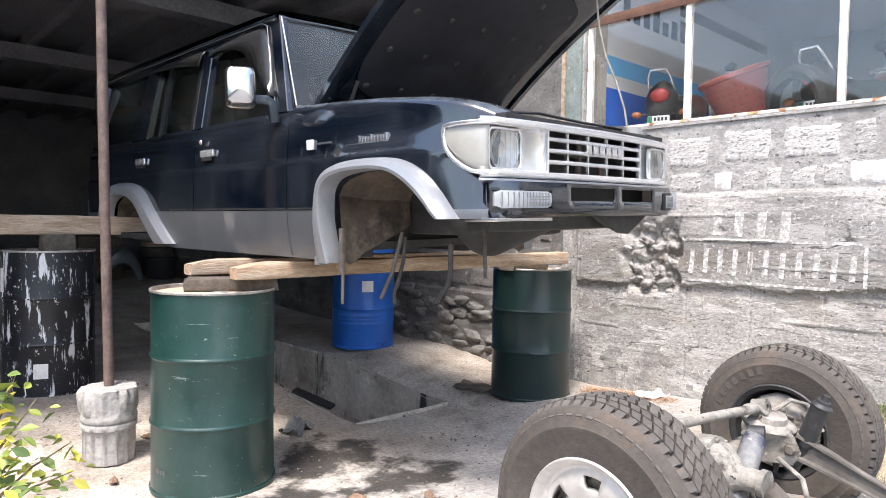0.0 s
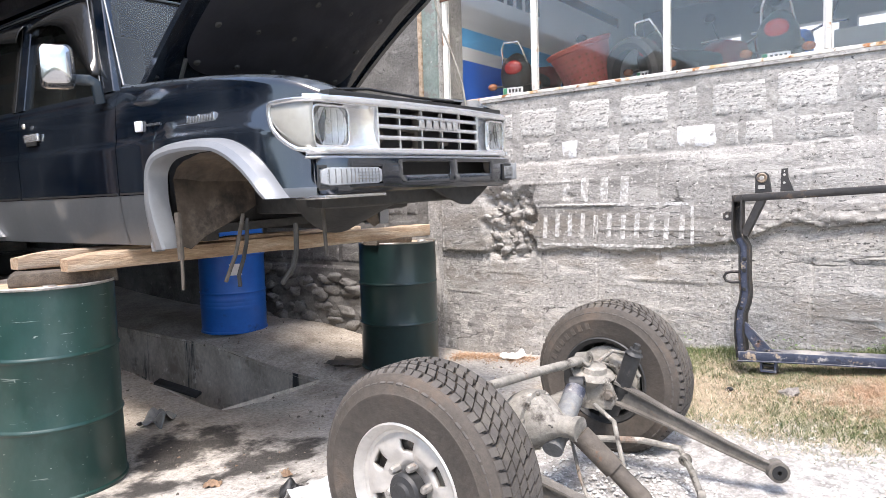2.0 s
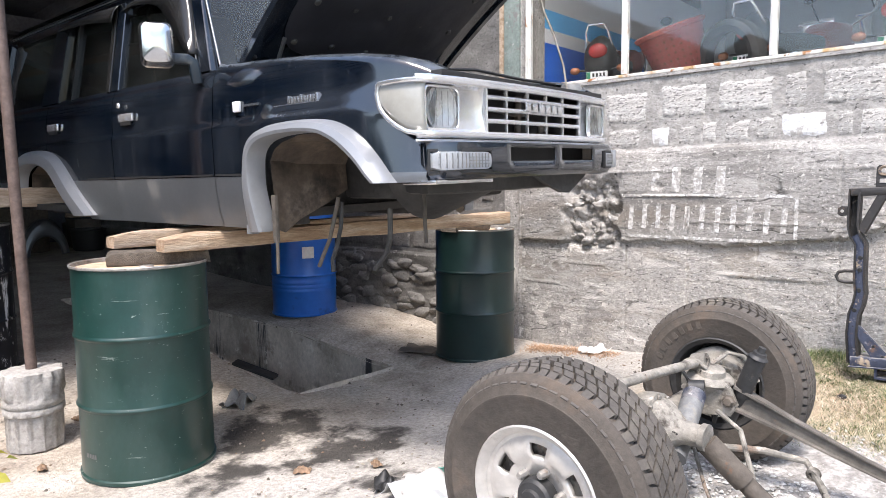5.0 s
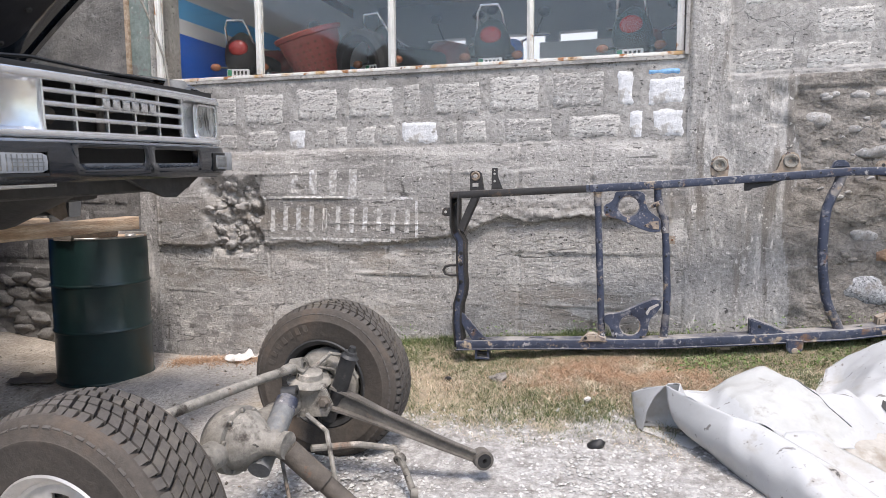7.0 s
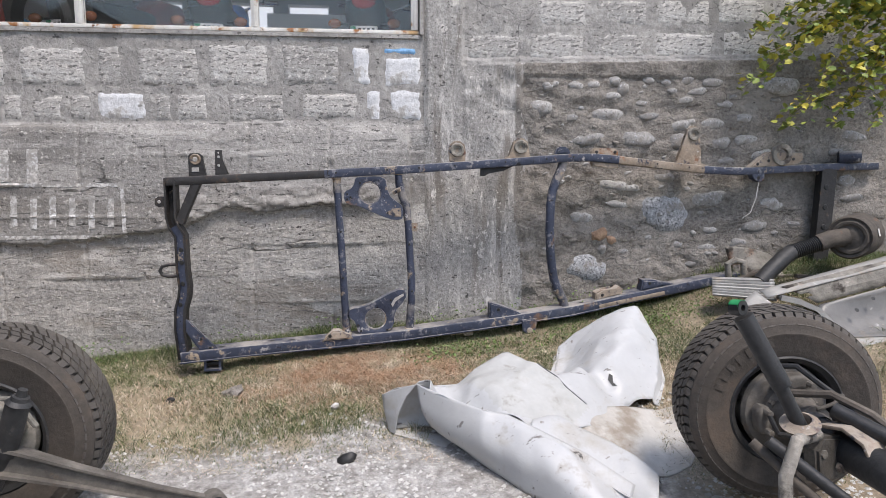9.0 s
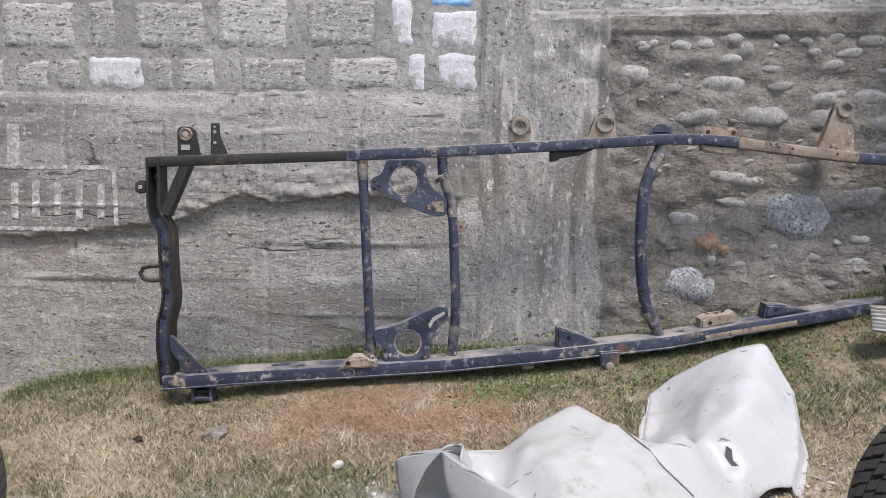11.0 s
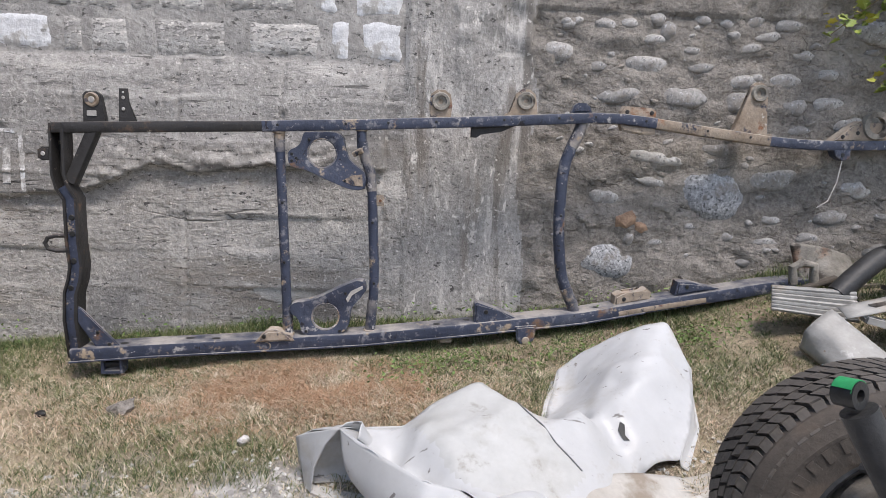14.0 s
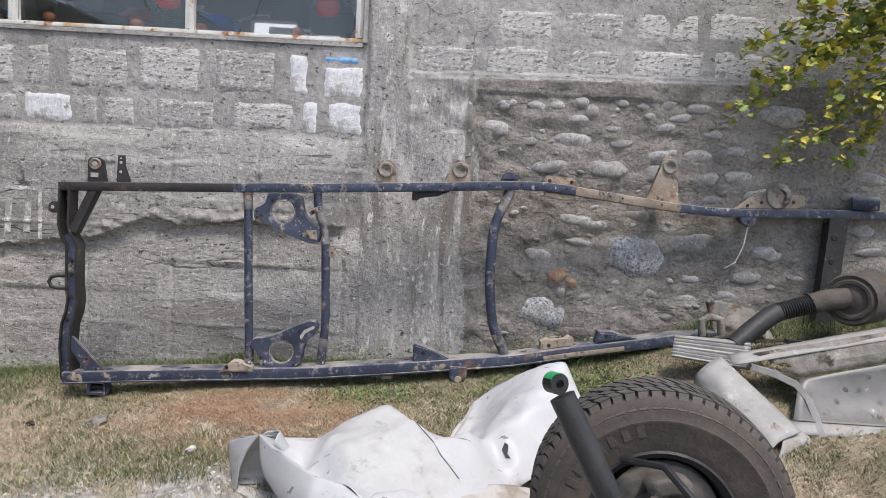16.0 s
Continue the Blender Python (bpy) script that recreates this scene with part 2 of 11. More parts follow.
WARM = (1.05, 1.0, 0.93)
M = {}
PIT_DARK = (g(0.09, WARM), 44, 0.615, 0.645, 0.95, (0.7, 1, 1.2))
HOLE_DARK = (g(0.07, WARM), 17, 0.68, 0.7, 0.95, (0.6, 1, 1.2))
M["concrete"] = surface("concrete", [(0.3, g(0.23, WARM)), (0.5, g(0.3, WARM)), (0.72, g(0.38, WARM))], 2.4, (0.85, 0.97), bump=0.5, bump_scale=55, fine=0.46, flakes=(3.6, (0.55, 1, 1.6), 0.5),
                        layers=[(g(0.2, (1.12, 1.0, 0.86)), 1.6, 0.5, 0.66, 0.9, (0.5, 1, 1.9)), (g(0.4, WARM), 3.0, 0.55, 0.64, 0.95, (0.6, 1, 1.6)), (g(0.2, WARM), 5.0, 0.57, 0.64, 0.95, (0.35, 1, 2.4)), (g(0.44, WARM), 12.0, 0.62, 0.68, 0.95), (g(0.12, WARM), 20, 0.625, 0.655, 0.95, (0.2, 1, 2.6)), (g(0.5, WARM), 50, 0.6, 0.63, 0.95), HOLE_DARK, PIT_DARK], cracks=(g(0.07, WARM), 2.6, 0.02, (0.4, 1, 1.6)))
# Garage plaster, blocks and stones, with the roof's shade put into their colour.
M["shaded_masonry"] = surface("shaded_masonry", [(0.3, g(0.1, WARM)), (0.5, g(0.16, WARM)), (0.72, g(0.23, WARM))], 3.0, (0.85, 0.97), bump=0.5, bump_scale=46, fine=0.3, flakes=(4.0, (1, 1, 1), 0.5), vary=0.2,
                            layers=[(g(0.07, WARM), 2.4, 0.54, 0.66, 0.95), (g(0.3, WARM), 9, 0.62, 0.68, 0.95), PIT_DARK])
# Concrete below the ragged edge, lighter and warmer than above it.
M["low_concrete"] = surface("low_concrete", [(0.3, g(0.28, WARM)), (0.5, g(0.37, WARM)), (0.72, g(0.46, WARM))], 3.0, (0.85, 0.97), bump=0.65, bump_scale=55, fine=0.46, flakes=(4.0, (0.55, 1, 1.6), 0.6),
                        layers=[(g(0.3, (1.12, 1.0, 0.86)), 2.0, 0.52, 0.66, 0.9, (0.5, 1, 1.9)), (g(0.52, WARM), 4.0, 0.56, 0.64, 0.95, (0.6, 1, 1.6)), (g(0.15, WARM), 20, 0.63, 0.66, 0.95, (0.2, 1, 2.6)), (g(0.6, WARM), 50, 0.6, 0.63, 0.95), HOLE_DARK, PIT_DARK], cracks=(g(0.09, WARM), 2.8, 0.02, (0.4, 1, 1.6)))
M["column"] = surface("column", [(0.3, g(0.24, WARM)), (0.5, g(0.33, WARM)), (0.7, g(0.44, WARM))], 2.6, (0.85, 0.97), bump=0.5, bump_scale=55, fine=0.48, flakes=(5.0, (1.6, 1, 0.7), 0.5),
                      layers=[(g(0.5, WARM), 5.0, 0.55, 0.62, 0.95, (2.0, 1, 0.5)), (g(0.2, (1.1, 1.0, 0.88)), 4.0, 0.55, 0.64, 0.95, (2.4, 1, 0.3)), (g(0.62, WARM), 11.0, 0.61, 0.66, 0.95, (1.6, 1, 0.7)), (g(0.56, WARM), 44, 0.61, 0.65, 0.95), HOLE_DARK, PIT_DARK])
M["mortar"] = surface("mortar", [(0.3, g(0.26, WARM)), (0.5, g(0.33, WARM)), (0.7, g(0.42, WARM))], 3.4, (0.85, 0.97), bump=0.45, bump_scale=42, fine=0.36, flakes=(5.0, (0.9, 1, 1.1), 0.5), layers=[(g(0.23, WARM), 2.6, 0.55, 0.66, 0.95), (g(0.45, WARM), 5.0, 0.58, 0.66, 0.95), (g(0.2, WARM), 14, 0.64, 0.68, 0.95, (0.6, 1, 1.4)), PIT_DARK], cracks=(g(0.12, WARM), 3.2, 0.01, (1, 1, 1)))
M["block"] = surface("block", [(0.3, g(0.36, WARM)), (0.5, g(0.43, WARM)), (0.72, g(0.5, (1.0, 1.0, 0.96)))], 5.0, (0.9, 0.98), bump=0.55, bump_scale=40, fine=0.34, vary=0.2, stretch=(0.8, 1, 1.3),
                     layers=[(g(0.32, WARM), 4, 0.54, 0.62, 0.95), (g(0.54, WARM), 7, 0.58, 0.66, 0.95), (g(0.13, WARM), 26, 0.62, 0.65, 0.95, (0.55, 1, 1.5)), (g(0.62, WARM), 48, 0.56, 0.62, 0.95), (g(0.16, WARM), 60, 0.545, 0.6, 0.95, (0.6, 1, 1.4))])
M["white_block"] = surface("white_block", [(0.35, g(0.6)), (0.6, g(0.7))], 5.0, (0.8, 0.95), bump=0.5, bump_scale=40, fine=0.24,
                           layers=[(g(0.42, WARM), 8, 0.53, 0.59, 0.95), (g(0.24, WARM), 28, 0.61, 0.65, 0.95, (0.6, 1, 1.4))])
M["blue_paint"] = surface("blue_paint", [(0.4, (0.16, 0.36, 0.62)), (0.65, (0.3, 0.52, 0.75))], 6.0, (0.6, 0.8), bump=0.5, bump_scale=50,
                          layers=[(g(0.45, WARM), 9, 0.6, 0.66, 0.9)])
M["green_plaster"] = surface("green_plaster", [(0.3, (0.16, 0.2, 0.18)), (0.7, (0.27, 0.31, 0.28))], 6.0, (0.7, 0.9), bump=0.4, bump_scale=40, fine=0.25, layers=[(g(0.2, WARM), 9, 0.54, 0.6, 0.95), (g(0.5, WARM), 14, 0.62, 0.67, 0.95)])
M["plaster"] = surface("plaster", [(0.3, g(0.3, WARM)), (0.7, g(0.48, WARM))], 4.0, (0.85, 0.97), bump=0.6, bump_scale=30, fine=0.22)
M["chalk"] = surface("chalk", [(0.4, g(0.58, WARM)), (0.6, g(0.7))], 9.0, (0.85, 0.95), bump=0.3, bump_scale=34, fine=0.16, layers=[(g(0.36, WARM), 22, 0.48, 0.56, 0.95), (g(0.34, WARM), 60, 0.5, 0.58, 0.95)])
SOIL = (1.1, 1.0, 0.88)
M["rubble_mortar"] = surface("rubble_mortar", [(0.3, g(0.17, SOIL)), (0.5, g(0.235, SOIL)), (0.72, g(0.32, SOIL))], 2.6, (0.88, 0.97), bump=0.9, bump_scale=55, fine=0.48, flakes=(7.0, (0.7, 1, 1.2), 0.6),
                             layers=[(g(0.3, SOIL), 4, 0.57, 0.68, 0.95, (0.6, 1, 1.3)), (g(0.15, SOIL), 2.2, 0.55, 0.68, 0.95), (g(0.09, SOIL), 26, 0.66, 0.7, 0.95)], cracks=(g(0.11, SOIL), 5.0, 0.01, (0.6, 1, 1.2)))
M["stone"] = surface("stone", [(0.3, g(0.22, WARM)), (0.5, g(0.32, WARM)), (0.72, g(0.44))], 9.0, (0.7, 0.92), bump=0.35, bump_scale=50, fine=0.4, vary=0.3,
                     layers=[(g(0.22, SOIL), 7, 0.53, 0.62, 0.95), (g(0.16), 60, 0.57, 0.62, 0.9), (g(0.52), 75, 0.6, 0.64, 0.9)])
M["speckled_stone"] = surface("speckled_stone", [(0.3, g(0.3)), (0.7, g(0.42))], 9.0, (0.75, 0.92), bump=0.5, bump_scale=90, fine=0.4,
                              layers=[(g(0.56), 70, 0.53, 0.57, 0.9), (g(0.1), 80, 0.56, 0.6, 0.9), (g(0.24, SOIL), 7, 0.56, 0.64, 0.95)])
M["brown_stone"] = surface("brown_stone", [(0.3, (0.24, 0.15, 0.1)), (0.7, (0.4, 0.27, 0.18))], 9.0, (0.8, 0.95), bump=0.6, bump_scale=50)
M["pit"] = surface("pit", [(0.3, (0.36, 0.31, 0.25)), (0.5, (0.56, 0.5, 0.42)), (0.7, (0.68, 0.62, 0.54))], 2.6, (0.75, 0.95), bump=0.5, bump_scale=30, stretch=(1, 1, 0.8), fine=0.25,
                   layers=[((0.3, 0.25, 0.2), 3.0, 0.54, 0.64, 0.9), (g(0.035), 1.6, 0.58, 0.64, 0.6, (2.5, 2.5, 0.3)), ((0.74, 0.7, 0.62), 9, 0.62, 0.68, 0.95)])
# Tone of the unseen south wall, partly green, chosen for the car's reflections.
M["added_wall"] = surface("added_wall", [(0.3, g(0.3, WARM)), (0.5, (0.3, 0.33, 0.24)), (0.7, g(0.5, WARM))], 0.8, (0.85, 0.97), bump=0.5, bump_scale=60)
M["dark_wall"] = surface("dark_wall", [(0.3, (0.075, 0.076, 0.088)), (0.7, (0.15, 0.145, 0.152))], 2.0, (0.8, 0.95), bump=0.5, layers=[((0.12, 0.1, 0.085), 3.0, 0.6, 0.75, 0.9)])
M["wood"] = surface("wood", [(0.3, (0.30, 0.2, 0.12)), (0.5, (0.46, 0.345, 0.245)), (0.7, (0.56, 0.45, 0.345))], 5.0, (0.7, 0.9), bump=0.7, bump_scale=30, stretch=(6, 0.7, 6), fine=0.3,
                    layers=[((0.12, 0.08, 0.05), 4, 0.62, 0.74, 0.85, (5, 0.6, 5))])
M["red_wood"] = surface("red_wood", [(0.3, (0.3, 0.19, 0.12)), (0.5, (0.46, 0.33, 0.22)), (0.7, (0.6, 0.49, 0.37))], 5.0, (0.7, 0.9), bump=0.7, bump_scale=30, stretch=(6, 0.7, 6), fine=0.3,
                        layers=[((0.1, 0.05, 0.03), 4, 0.6, 0.72, 0.85, (5, 0.6, 5))])
M["old_wood"] = surface("old_wood", [(0.3, (0.06, 0.05, 0.04)), (0.7, (0.17, 0.14, 0.11))], 6.0, (0.75, 0.92), bump=0.7, bump_scale=40, stretch=(1, 5, 5))
M["green_drum"] = surface("green_drum", [(0.3, (0.007, 0.03, 0.026)), (0.7, (0.011, 0.046, 0.038))], 3.0, (0.28, 0.42), bump=0.08, bump_scale=12, fine=0.08, coat=0.15,
                          layers=[((0.035, 0.07, 0.062), 2.5, 0.5, 0.7, 0.5, (1, 1, 0.5)), ((0.22, 0.26, 0.23), 30, 0.66, 0.69, 0.7, (1, 1, 2)), ((0.16, 0.2, 0.18), 18, 0.66, 0.68, 0.7, (0.2, 0.2, 2.5)), ((0.16, 0.2, 0.18), 26, 0.7, 0.72, 0.7, (2.5, 2.5, 0.25)), ((0.25, 0.27, 0.25), 60, 0.69, 0.72, 0.7)])
M["dark_drum"] = surface("dark_drum", [(0.3, (0.006, 0.02, 0.02)), (0.7, (0.01, 0.03, 0.028))], 3.0, (0.28, 0.42), bump=0.08, bump_scale=12, fine=0.08, coat=0.15,
                         layers=[((0.2, 0.24, 0.21), 30, 0.72, 0.76, 0.7, (1, 1, 2))])
M["blue_drum"] = surface("blue_drum", [(0.3, (0.008, 0.1, 0.42)), (0.7, (0.015, 0.14, 0.52))], 3.0, (0.3, 0.45), bump=0.08, bump_scale=12, fine=0.06, coat=0.1,
                         layers=[((0.02, 0.06, 0.18), 5, 0.62, 0.72, 0.6)])
M["black_drum"] = surface("black_drum", [(0.3, g(0.008)), (0.7, (0.012, 0.013, 0.018))], 3.0, (0.3, 0.5), bump=0.1, bump_scale=14, fine=0.1,
                          layers=[(g(0.62), 13, 0.56, 0.6, 0.7, (1.4, 1.4, 0.22)), (g(0.55), 30, 0.61, 0.65, 0.7, (1, 1, 0.6))])
M["drum_lid"] = surface("drum_lid", [(0.3, (0.34, 0.22, 0.13)), (0.55, (0.5, 0.38, 0.27)), (0.75, (0.45, 0.2, 0.08))], 6.0, (0.6, 0.9), metal=0.0, bump=0.3, bump_scale=25,
                        layers=[((0.2, 0.1, 0.05), 8, 0.6, 0.68, 0.9)])
M["rim_metal"] = surface("rim_metal", [(0.3, g(0.3, WARM)), (0.7, g(0.5, WARM))], 12.0, (0.35, 0.6), metal=0.7, bump=0.2, layers=[((0.25, 0.12, 0.05), 14, 0.58, 0.68, 0.9)])
# Here the dust tone paints reflected sky onto faces that look up.
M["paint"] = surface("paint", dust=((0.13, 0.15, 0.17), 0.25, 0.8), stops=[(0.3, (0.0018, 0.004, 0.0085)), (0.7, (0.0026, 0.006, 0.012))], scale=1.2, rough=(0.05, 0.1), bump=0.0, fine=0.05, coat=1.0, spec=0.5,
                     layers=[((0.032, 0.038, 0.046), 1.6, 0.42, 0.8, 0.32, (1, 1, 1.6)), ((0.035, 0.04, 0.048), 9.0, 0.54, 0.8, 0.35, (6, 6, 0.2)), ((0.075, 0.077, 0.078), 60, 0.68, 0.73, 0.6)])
M["silver"] = surface("silver", [(0.3, g(0.25, (0.97, 1, 1.04))), (0.7, g(0.31, (0.97, 1, 1.04)))], 2.0, (0.35, 0.45), metal=0.35, bump=0.05, fine=0.05, layers=[((0.3, 0.28, 0.25), 3, 0.62, 0.8, 0.7)])
M["cladding"] = surface("cladding", [(0.3, g(0.14, (0.95, 1, 1.05))), (0.7, g(0.18, (0.95, 1, 1.05)))], 1.5, (0.3, 0.42), metal=0.5, bump=0.05, fine=0.05, layers=[((0.25, 0.23, 0.2), 3, 0.58, 0.8, 0.7)])
M["smoked"] = surface("smoked", [(0.3, g(0.014)), (0.7, g(0.026))], 5.0, (0.14, 0.24), bump=0.0, fine=0.05, spec=0.35)
M["chrome"] = surface("chrome", [(0.3, g(0.74)), (0.7, g(0.86))], 8.0, (0.16, 0.24), metal=0.75, bump=0.02, fine=0.05)
M["reflector"] = surface("reflector", [(0.3, g(0.7)), (0.7, g(0.82))], 30.0, (0.25, 0.4), metal=0.35, bump=0.25, bump_scale=60, fine=0.15)
M["plain_chrome"] = surface("plain_chrome", [(0.3, g(0.72)), (0.7, g(0.82))], 8.0, (0.18, 0.28), metal=0.9, bump=0.02, fine=0.05)
M["black_trim"] = surface("black_trim", [(0.3, g(0.012)), (0.7, g(0.025))], 5.0, (0.45, 0.65), bump=0.15, fine=0.15)
M["insulation"] = surface("insulation", [(0.3, (0.009, 0.0095, 0.014)), (0.6, (0.018, 0.0185, 0.025)), (0.8, g(0.03, WARM))], 3.0, (0.6, 0.85), bump=0.3, bump_scale=10, fine=0.2, layers=[((0.034, 0.03, 0.026), 2.2, 0.58, 0.8, 0.95)])
M["dirt_metal"] = surface("dirt_metal", [(0.3, (0.045, 0.039, 0.033)), (0.55, (0.12, 0.101, 0.082)), (0.75, (0.2, 0.172, 0.142))], 4.0, (0.75, 0.95), bump=0.4, bump_scale=25, fine=0.3,
                          layers=[((0.22, 0.1, 0.05), 7, 0.62, 0.72, 0.9)])
M["mud_panel"] = surface("mud_panel", [(0.3, (0.04, 0.03, 0.023)), (0.55, (0.11, 0.083, 0.06)), (0.75, (0.22, 0.175, 0.135))], 5.0, (0.45, 0.8), bump=0.4, bump_scale=20, fine=0.25,
                         layers=[((0.035, 0.028, 0.022), 4, 0.56, 0.66, 0.6)])
M["dark_metal"] = surface("dark_metal", [(0.3, g(0.02)), (0.7, g(0.06, WARM))], 5.0, (0.55, 0.8), bump=0.25, bump_scale=25)
M["tyre"] = surface("tyre", [(0.3, (0.055, 0.047, 0.039)), (0.7, (0.1, 0.083, 0.068))], 5.0, (0.75, 0.92), bump=0.25, bump_scale=60, fine=0.25,
                    layers=[((0.14, 0.1, 0.07), 5, 0.52, 0.8, 0.95)])
M["tread"] = surface("tread", [(0.3, (0.06, 0.053, 0.046)), (0.7, (0.12, 0.106, 0.092))], 6.0, (0.75, 0.92), bump=0.25, bump_scale=60, fine=0.25, layers=[((0.16, 0.14, 0.11), 7, 0.58, 0.78, 0.95)])
M["alloy"] = surface("alloy", [(0.3, g(0.5, WARM)), (0.7, g(0.66, WARM))], 5.0, (0.38, 0.5), metal=0.5, bump=0.05, fine=0.08, layers=[((0.25, 0.2, 0.15), 8, 0.6, 0.72, 0.85)])
M["dusty_iron"] = surface("dusty_iron", [(0.3, (0.13, 0.12, 0.1)), (0.55, (0.27, 0.25, 0.215)), (0.75, (0.4, 0.37, 0.325))], 7.0, (0.7, 0.92), bump=0.5, bump_scale=40, fine=0.3,
                          layers=[((0.05, 0.04, 0.032), 9, 0.55, 0.64, 0.75), ((0.24, 0.15, 0.1), 5, 0.58, 0.68, 0.9), ((0.45, 0.4, 0.34), 16, 0.6, 0.68, 0.95), ((0.02, 0.018, 0.016), 20, 0.64, 0.68, 0.5)])
M["arm_iron"] = surface("arm_iron", [(0.3, (0.07, 0.062, 0.052)), (0.55, (0.14, 0.126, 0.108)), (0.75, (0.26, 0.235, 0.2))], 6.0, (0.6, 0.85), bump=0.3, bump_scale=40, fine=0.3,
                        layers=[((0.2, 0.13, 0.08), 7, 0.6, 0.72, 0.9)])
M["greasy_iron"] = surface("greasy_iron", [(0.3, (0.03, 0.027, 0.023)), (0.55, (0.085, 0.076, 0.064)), (0.75, (0.2, 0.18, 0.15))], 9.0, (0.45, 0.8), bump=0.4, bump_scale=40, fine=0.3,
                           layers=[((0.3, 0.27, 0.22), 9, 0.6, 0.72, 0.92)])
M["grey_shock"] = surface("grey_shock", [(0.3, (0.12, 0.125, 0.13)), (0.7, (0.22, 0.22, 0.21))], 6.0, (0.5, 0.8), bump=0.2, layers=[((0.3, 0.26, 0.2), 7, 0.56, 0.7, 0.9)])
M["black_iron"] = surface("black_iron", [(0.3, g(0.016)), (0.7, g(0.04))], 6.0, (0.4, 0.65), bump=0.2, layers=[((0.22, 0.19, 0.15), 8, 0.62, 0.75, 0.9)])
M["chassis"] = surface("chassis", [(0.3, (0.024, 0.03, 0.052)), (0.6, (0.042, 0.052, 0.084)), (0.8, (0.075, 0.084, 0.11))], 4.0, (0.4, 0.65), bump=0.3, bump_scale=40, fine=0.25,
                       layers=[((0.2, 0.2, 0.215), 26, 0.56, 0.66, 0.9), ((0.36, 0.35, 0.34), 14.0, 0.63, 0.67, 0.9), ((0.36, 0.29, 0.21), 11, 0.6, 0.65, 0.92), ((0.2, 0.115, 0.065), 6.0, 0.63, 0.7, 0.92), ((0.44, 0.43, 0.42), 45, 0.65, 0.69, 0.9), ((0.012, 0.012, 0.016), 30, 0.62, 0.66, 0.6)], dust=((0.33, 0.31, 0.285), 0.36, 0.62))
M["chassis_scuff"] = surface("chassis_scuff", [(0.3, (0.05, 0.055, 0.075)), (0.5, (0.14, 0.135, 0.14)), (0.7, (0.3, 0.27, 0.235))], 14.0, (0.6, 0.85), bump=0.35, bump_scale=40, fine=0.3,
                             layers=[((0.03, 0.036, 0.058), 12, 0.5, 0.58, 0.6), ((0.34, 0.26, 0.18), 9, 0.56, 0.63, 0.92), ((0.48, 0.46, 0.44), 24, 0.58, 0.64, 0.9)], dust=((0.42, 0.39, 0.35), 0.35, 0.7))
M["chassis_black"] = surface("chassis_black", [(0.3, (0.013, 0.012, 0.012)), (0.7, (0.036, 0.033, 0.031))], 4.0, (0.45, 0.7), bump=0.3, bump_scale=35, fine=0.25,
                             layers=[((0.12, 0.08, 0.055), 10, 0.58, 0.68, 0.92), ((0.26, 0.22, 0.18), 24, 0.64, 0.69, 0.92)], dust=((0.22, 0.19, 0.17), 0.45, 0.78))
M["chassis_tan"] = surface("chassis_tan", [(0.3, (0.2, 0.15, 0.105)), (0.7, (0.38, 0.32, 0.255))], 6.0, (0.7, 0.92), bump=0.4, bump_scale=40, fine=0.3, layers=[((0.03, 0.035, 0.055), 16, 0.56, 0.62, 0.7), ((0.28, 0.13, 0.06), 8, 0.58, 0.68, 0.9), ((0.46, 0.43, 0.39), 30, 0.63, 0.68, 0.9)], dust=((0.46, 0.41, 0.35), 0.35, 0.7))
M["sheet"] = surface("sheet", [(0.3, (0.46, 0.465, 0.46)), (0.6, (0.53, 0.535, 0.535))], 2.0, (0.36, 0.52), bump=0.14, bump_scale=14, fine=0.06, spec=0.4,
                     layers=[((0.43, 0.41, 0.37), 3.4, 0.53, 0.66, 0.7), ((0.34, 0.31, 0.27), 9, 0.6, 0.72, 0.85), ((0.2, 0.19, 0.18), 10, 0.645, 0.665, 0.8, (1.0, 5.0, 2.0)), ((0.26, 0.24, 0.22), 26, 0.66, 0.7, 0.8), ((0.08, 0.075, 0.07), 9, 0.69, 0.7, 0.8)])
M["sheet_grimy"] = surface("sheet_grimy", [(0.3, (0.425, 0.425, 0.405)), (0.6, (0.5, 0.505, 0.49))], 2.4, (0.45, 0.62), bump=0.16, bump_scale=20, fine=0.08, spec=0.35,
                           layers=[((0.36, 0.345, 0.31), 4.0, 0.52, 0.66, 0.8), ((0.26, 0.24, 0.21), 8, 0.58, 0.7, 0.85), ((0.16, 0.14, 0.13), 9, 0.7, 0.715, 0.8, (1.0, 4.0, 2.0))])
M["sheet_soiled"] = surface("sheet_soiled", [(0.3, (0.36, 0.325, 0.28)), (0.5, (0.46, 0.43, 0.385)), (0.7, (0.55, 0.535, 0.5))], 3.2, (0.5, 0.7), bump=0.2, bump_scale=30, fine=0.14, spec=0.35,
                            layers=[((0.3, 0.255, 0.205), 4.5, 0.55, 0.68, 0.85), ((0.24, 0.2, 0.16), 18, 0.62, 0.7, 0.85), ((0.12, 0.1, 0.09), 11, 0.69, 0.71, 0.8, (1.0, 4.0, 2.0))])
M["panel_metal"] = surface("panel_metal", [(0.3, (0.26, 0.255, 0.24)), (0.7, (0.4, 0.39, 0.365))], 4.0, (0.5, 0.75), metal=0.1, bump=0.2, bump_scale=24, fine=0.16,
                           layers=[((0.34, 0.29, 0.23), 5, 0.54, 0.66, 0.85), ((0.14, 0.12, 0.11), 10, 0.62, 0.69, 0.8), ((0.52, 0.51, 0.49), 14, 0.6, 0.67, 0.7), ((0.2, 0.12, 0.07), 18, 0.66, 0.7, 0.9)])
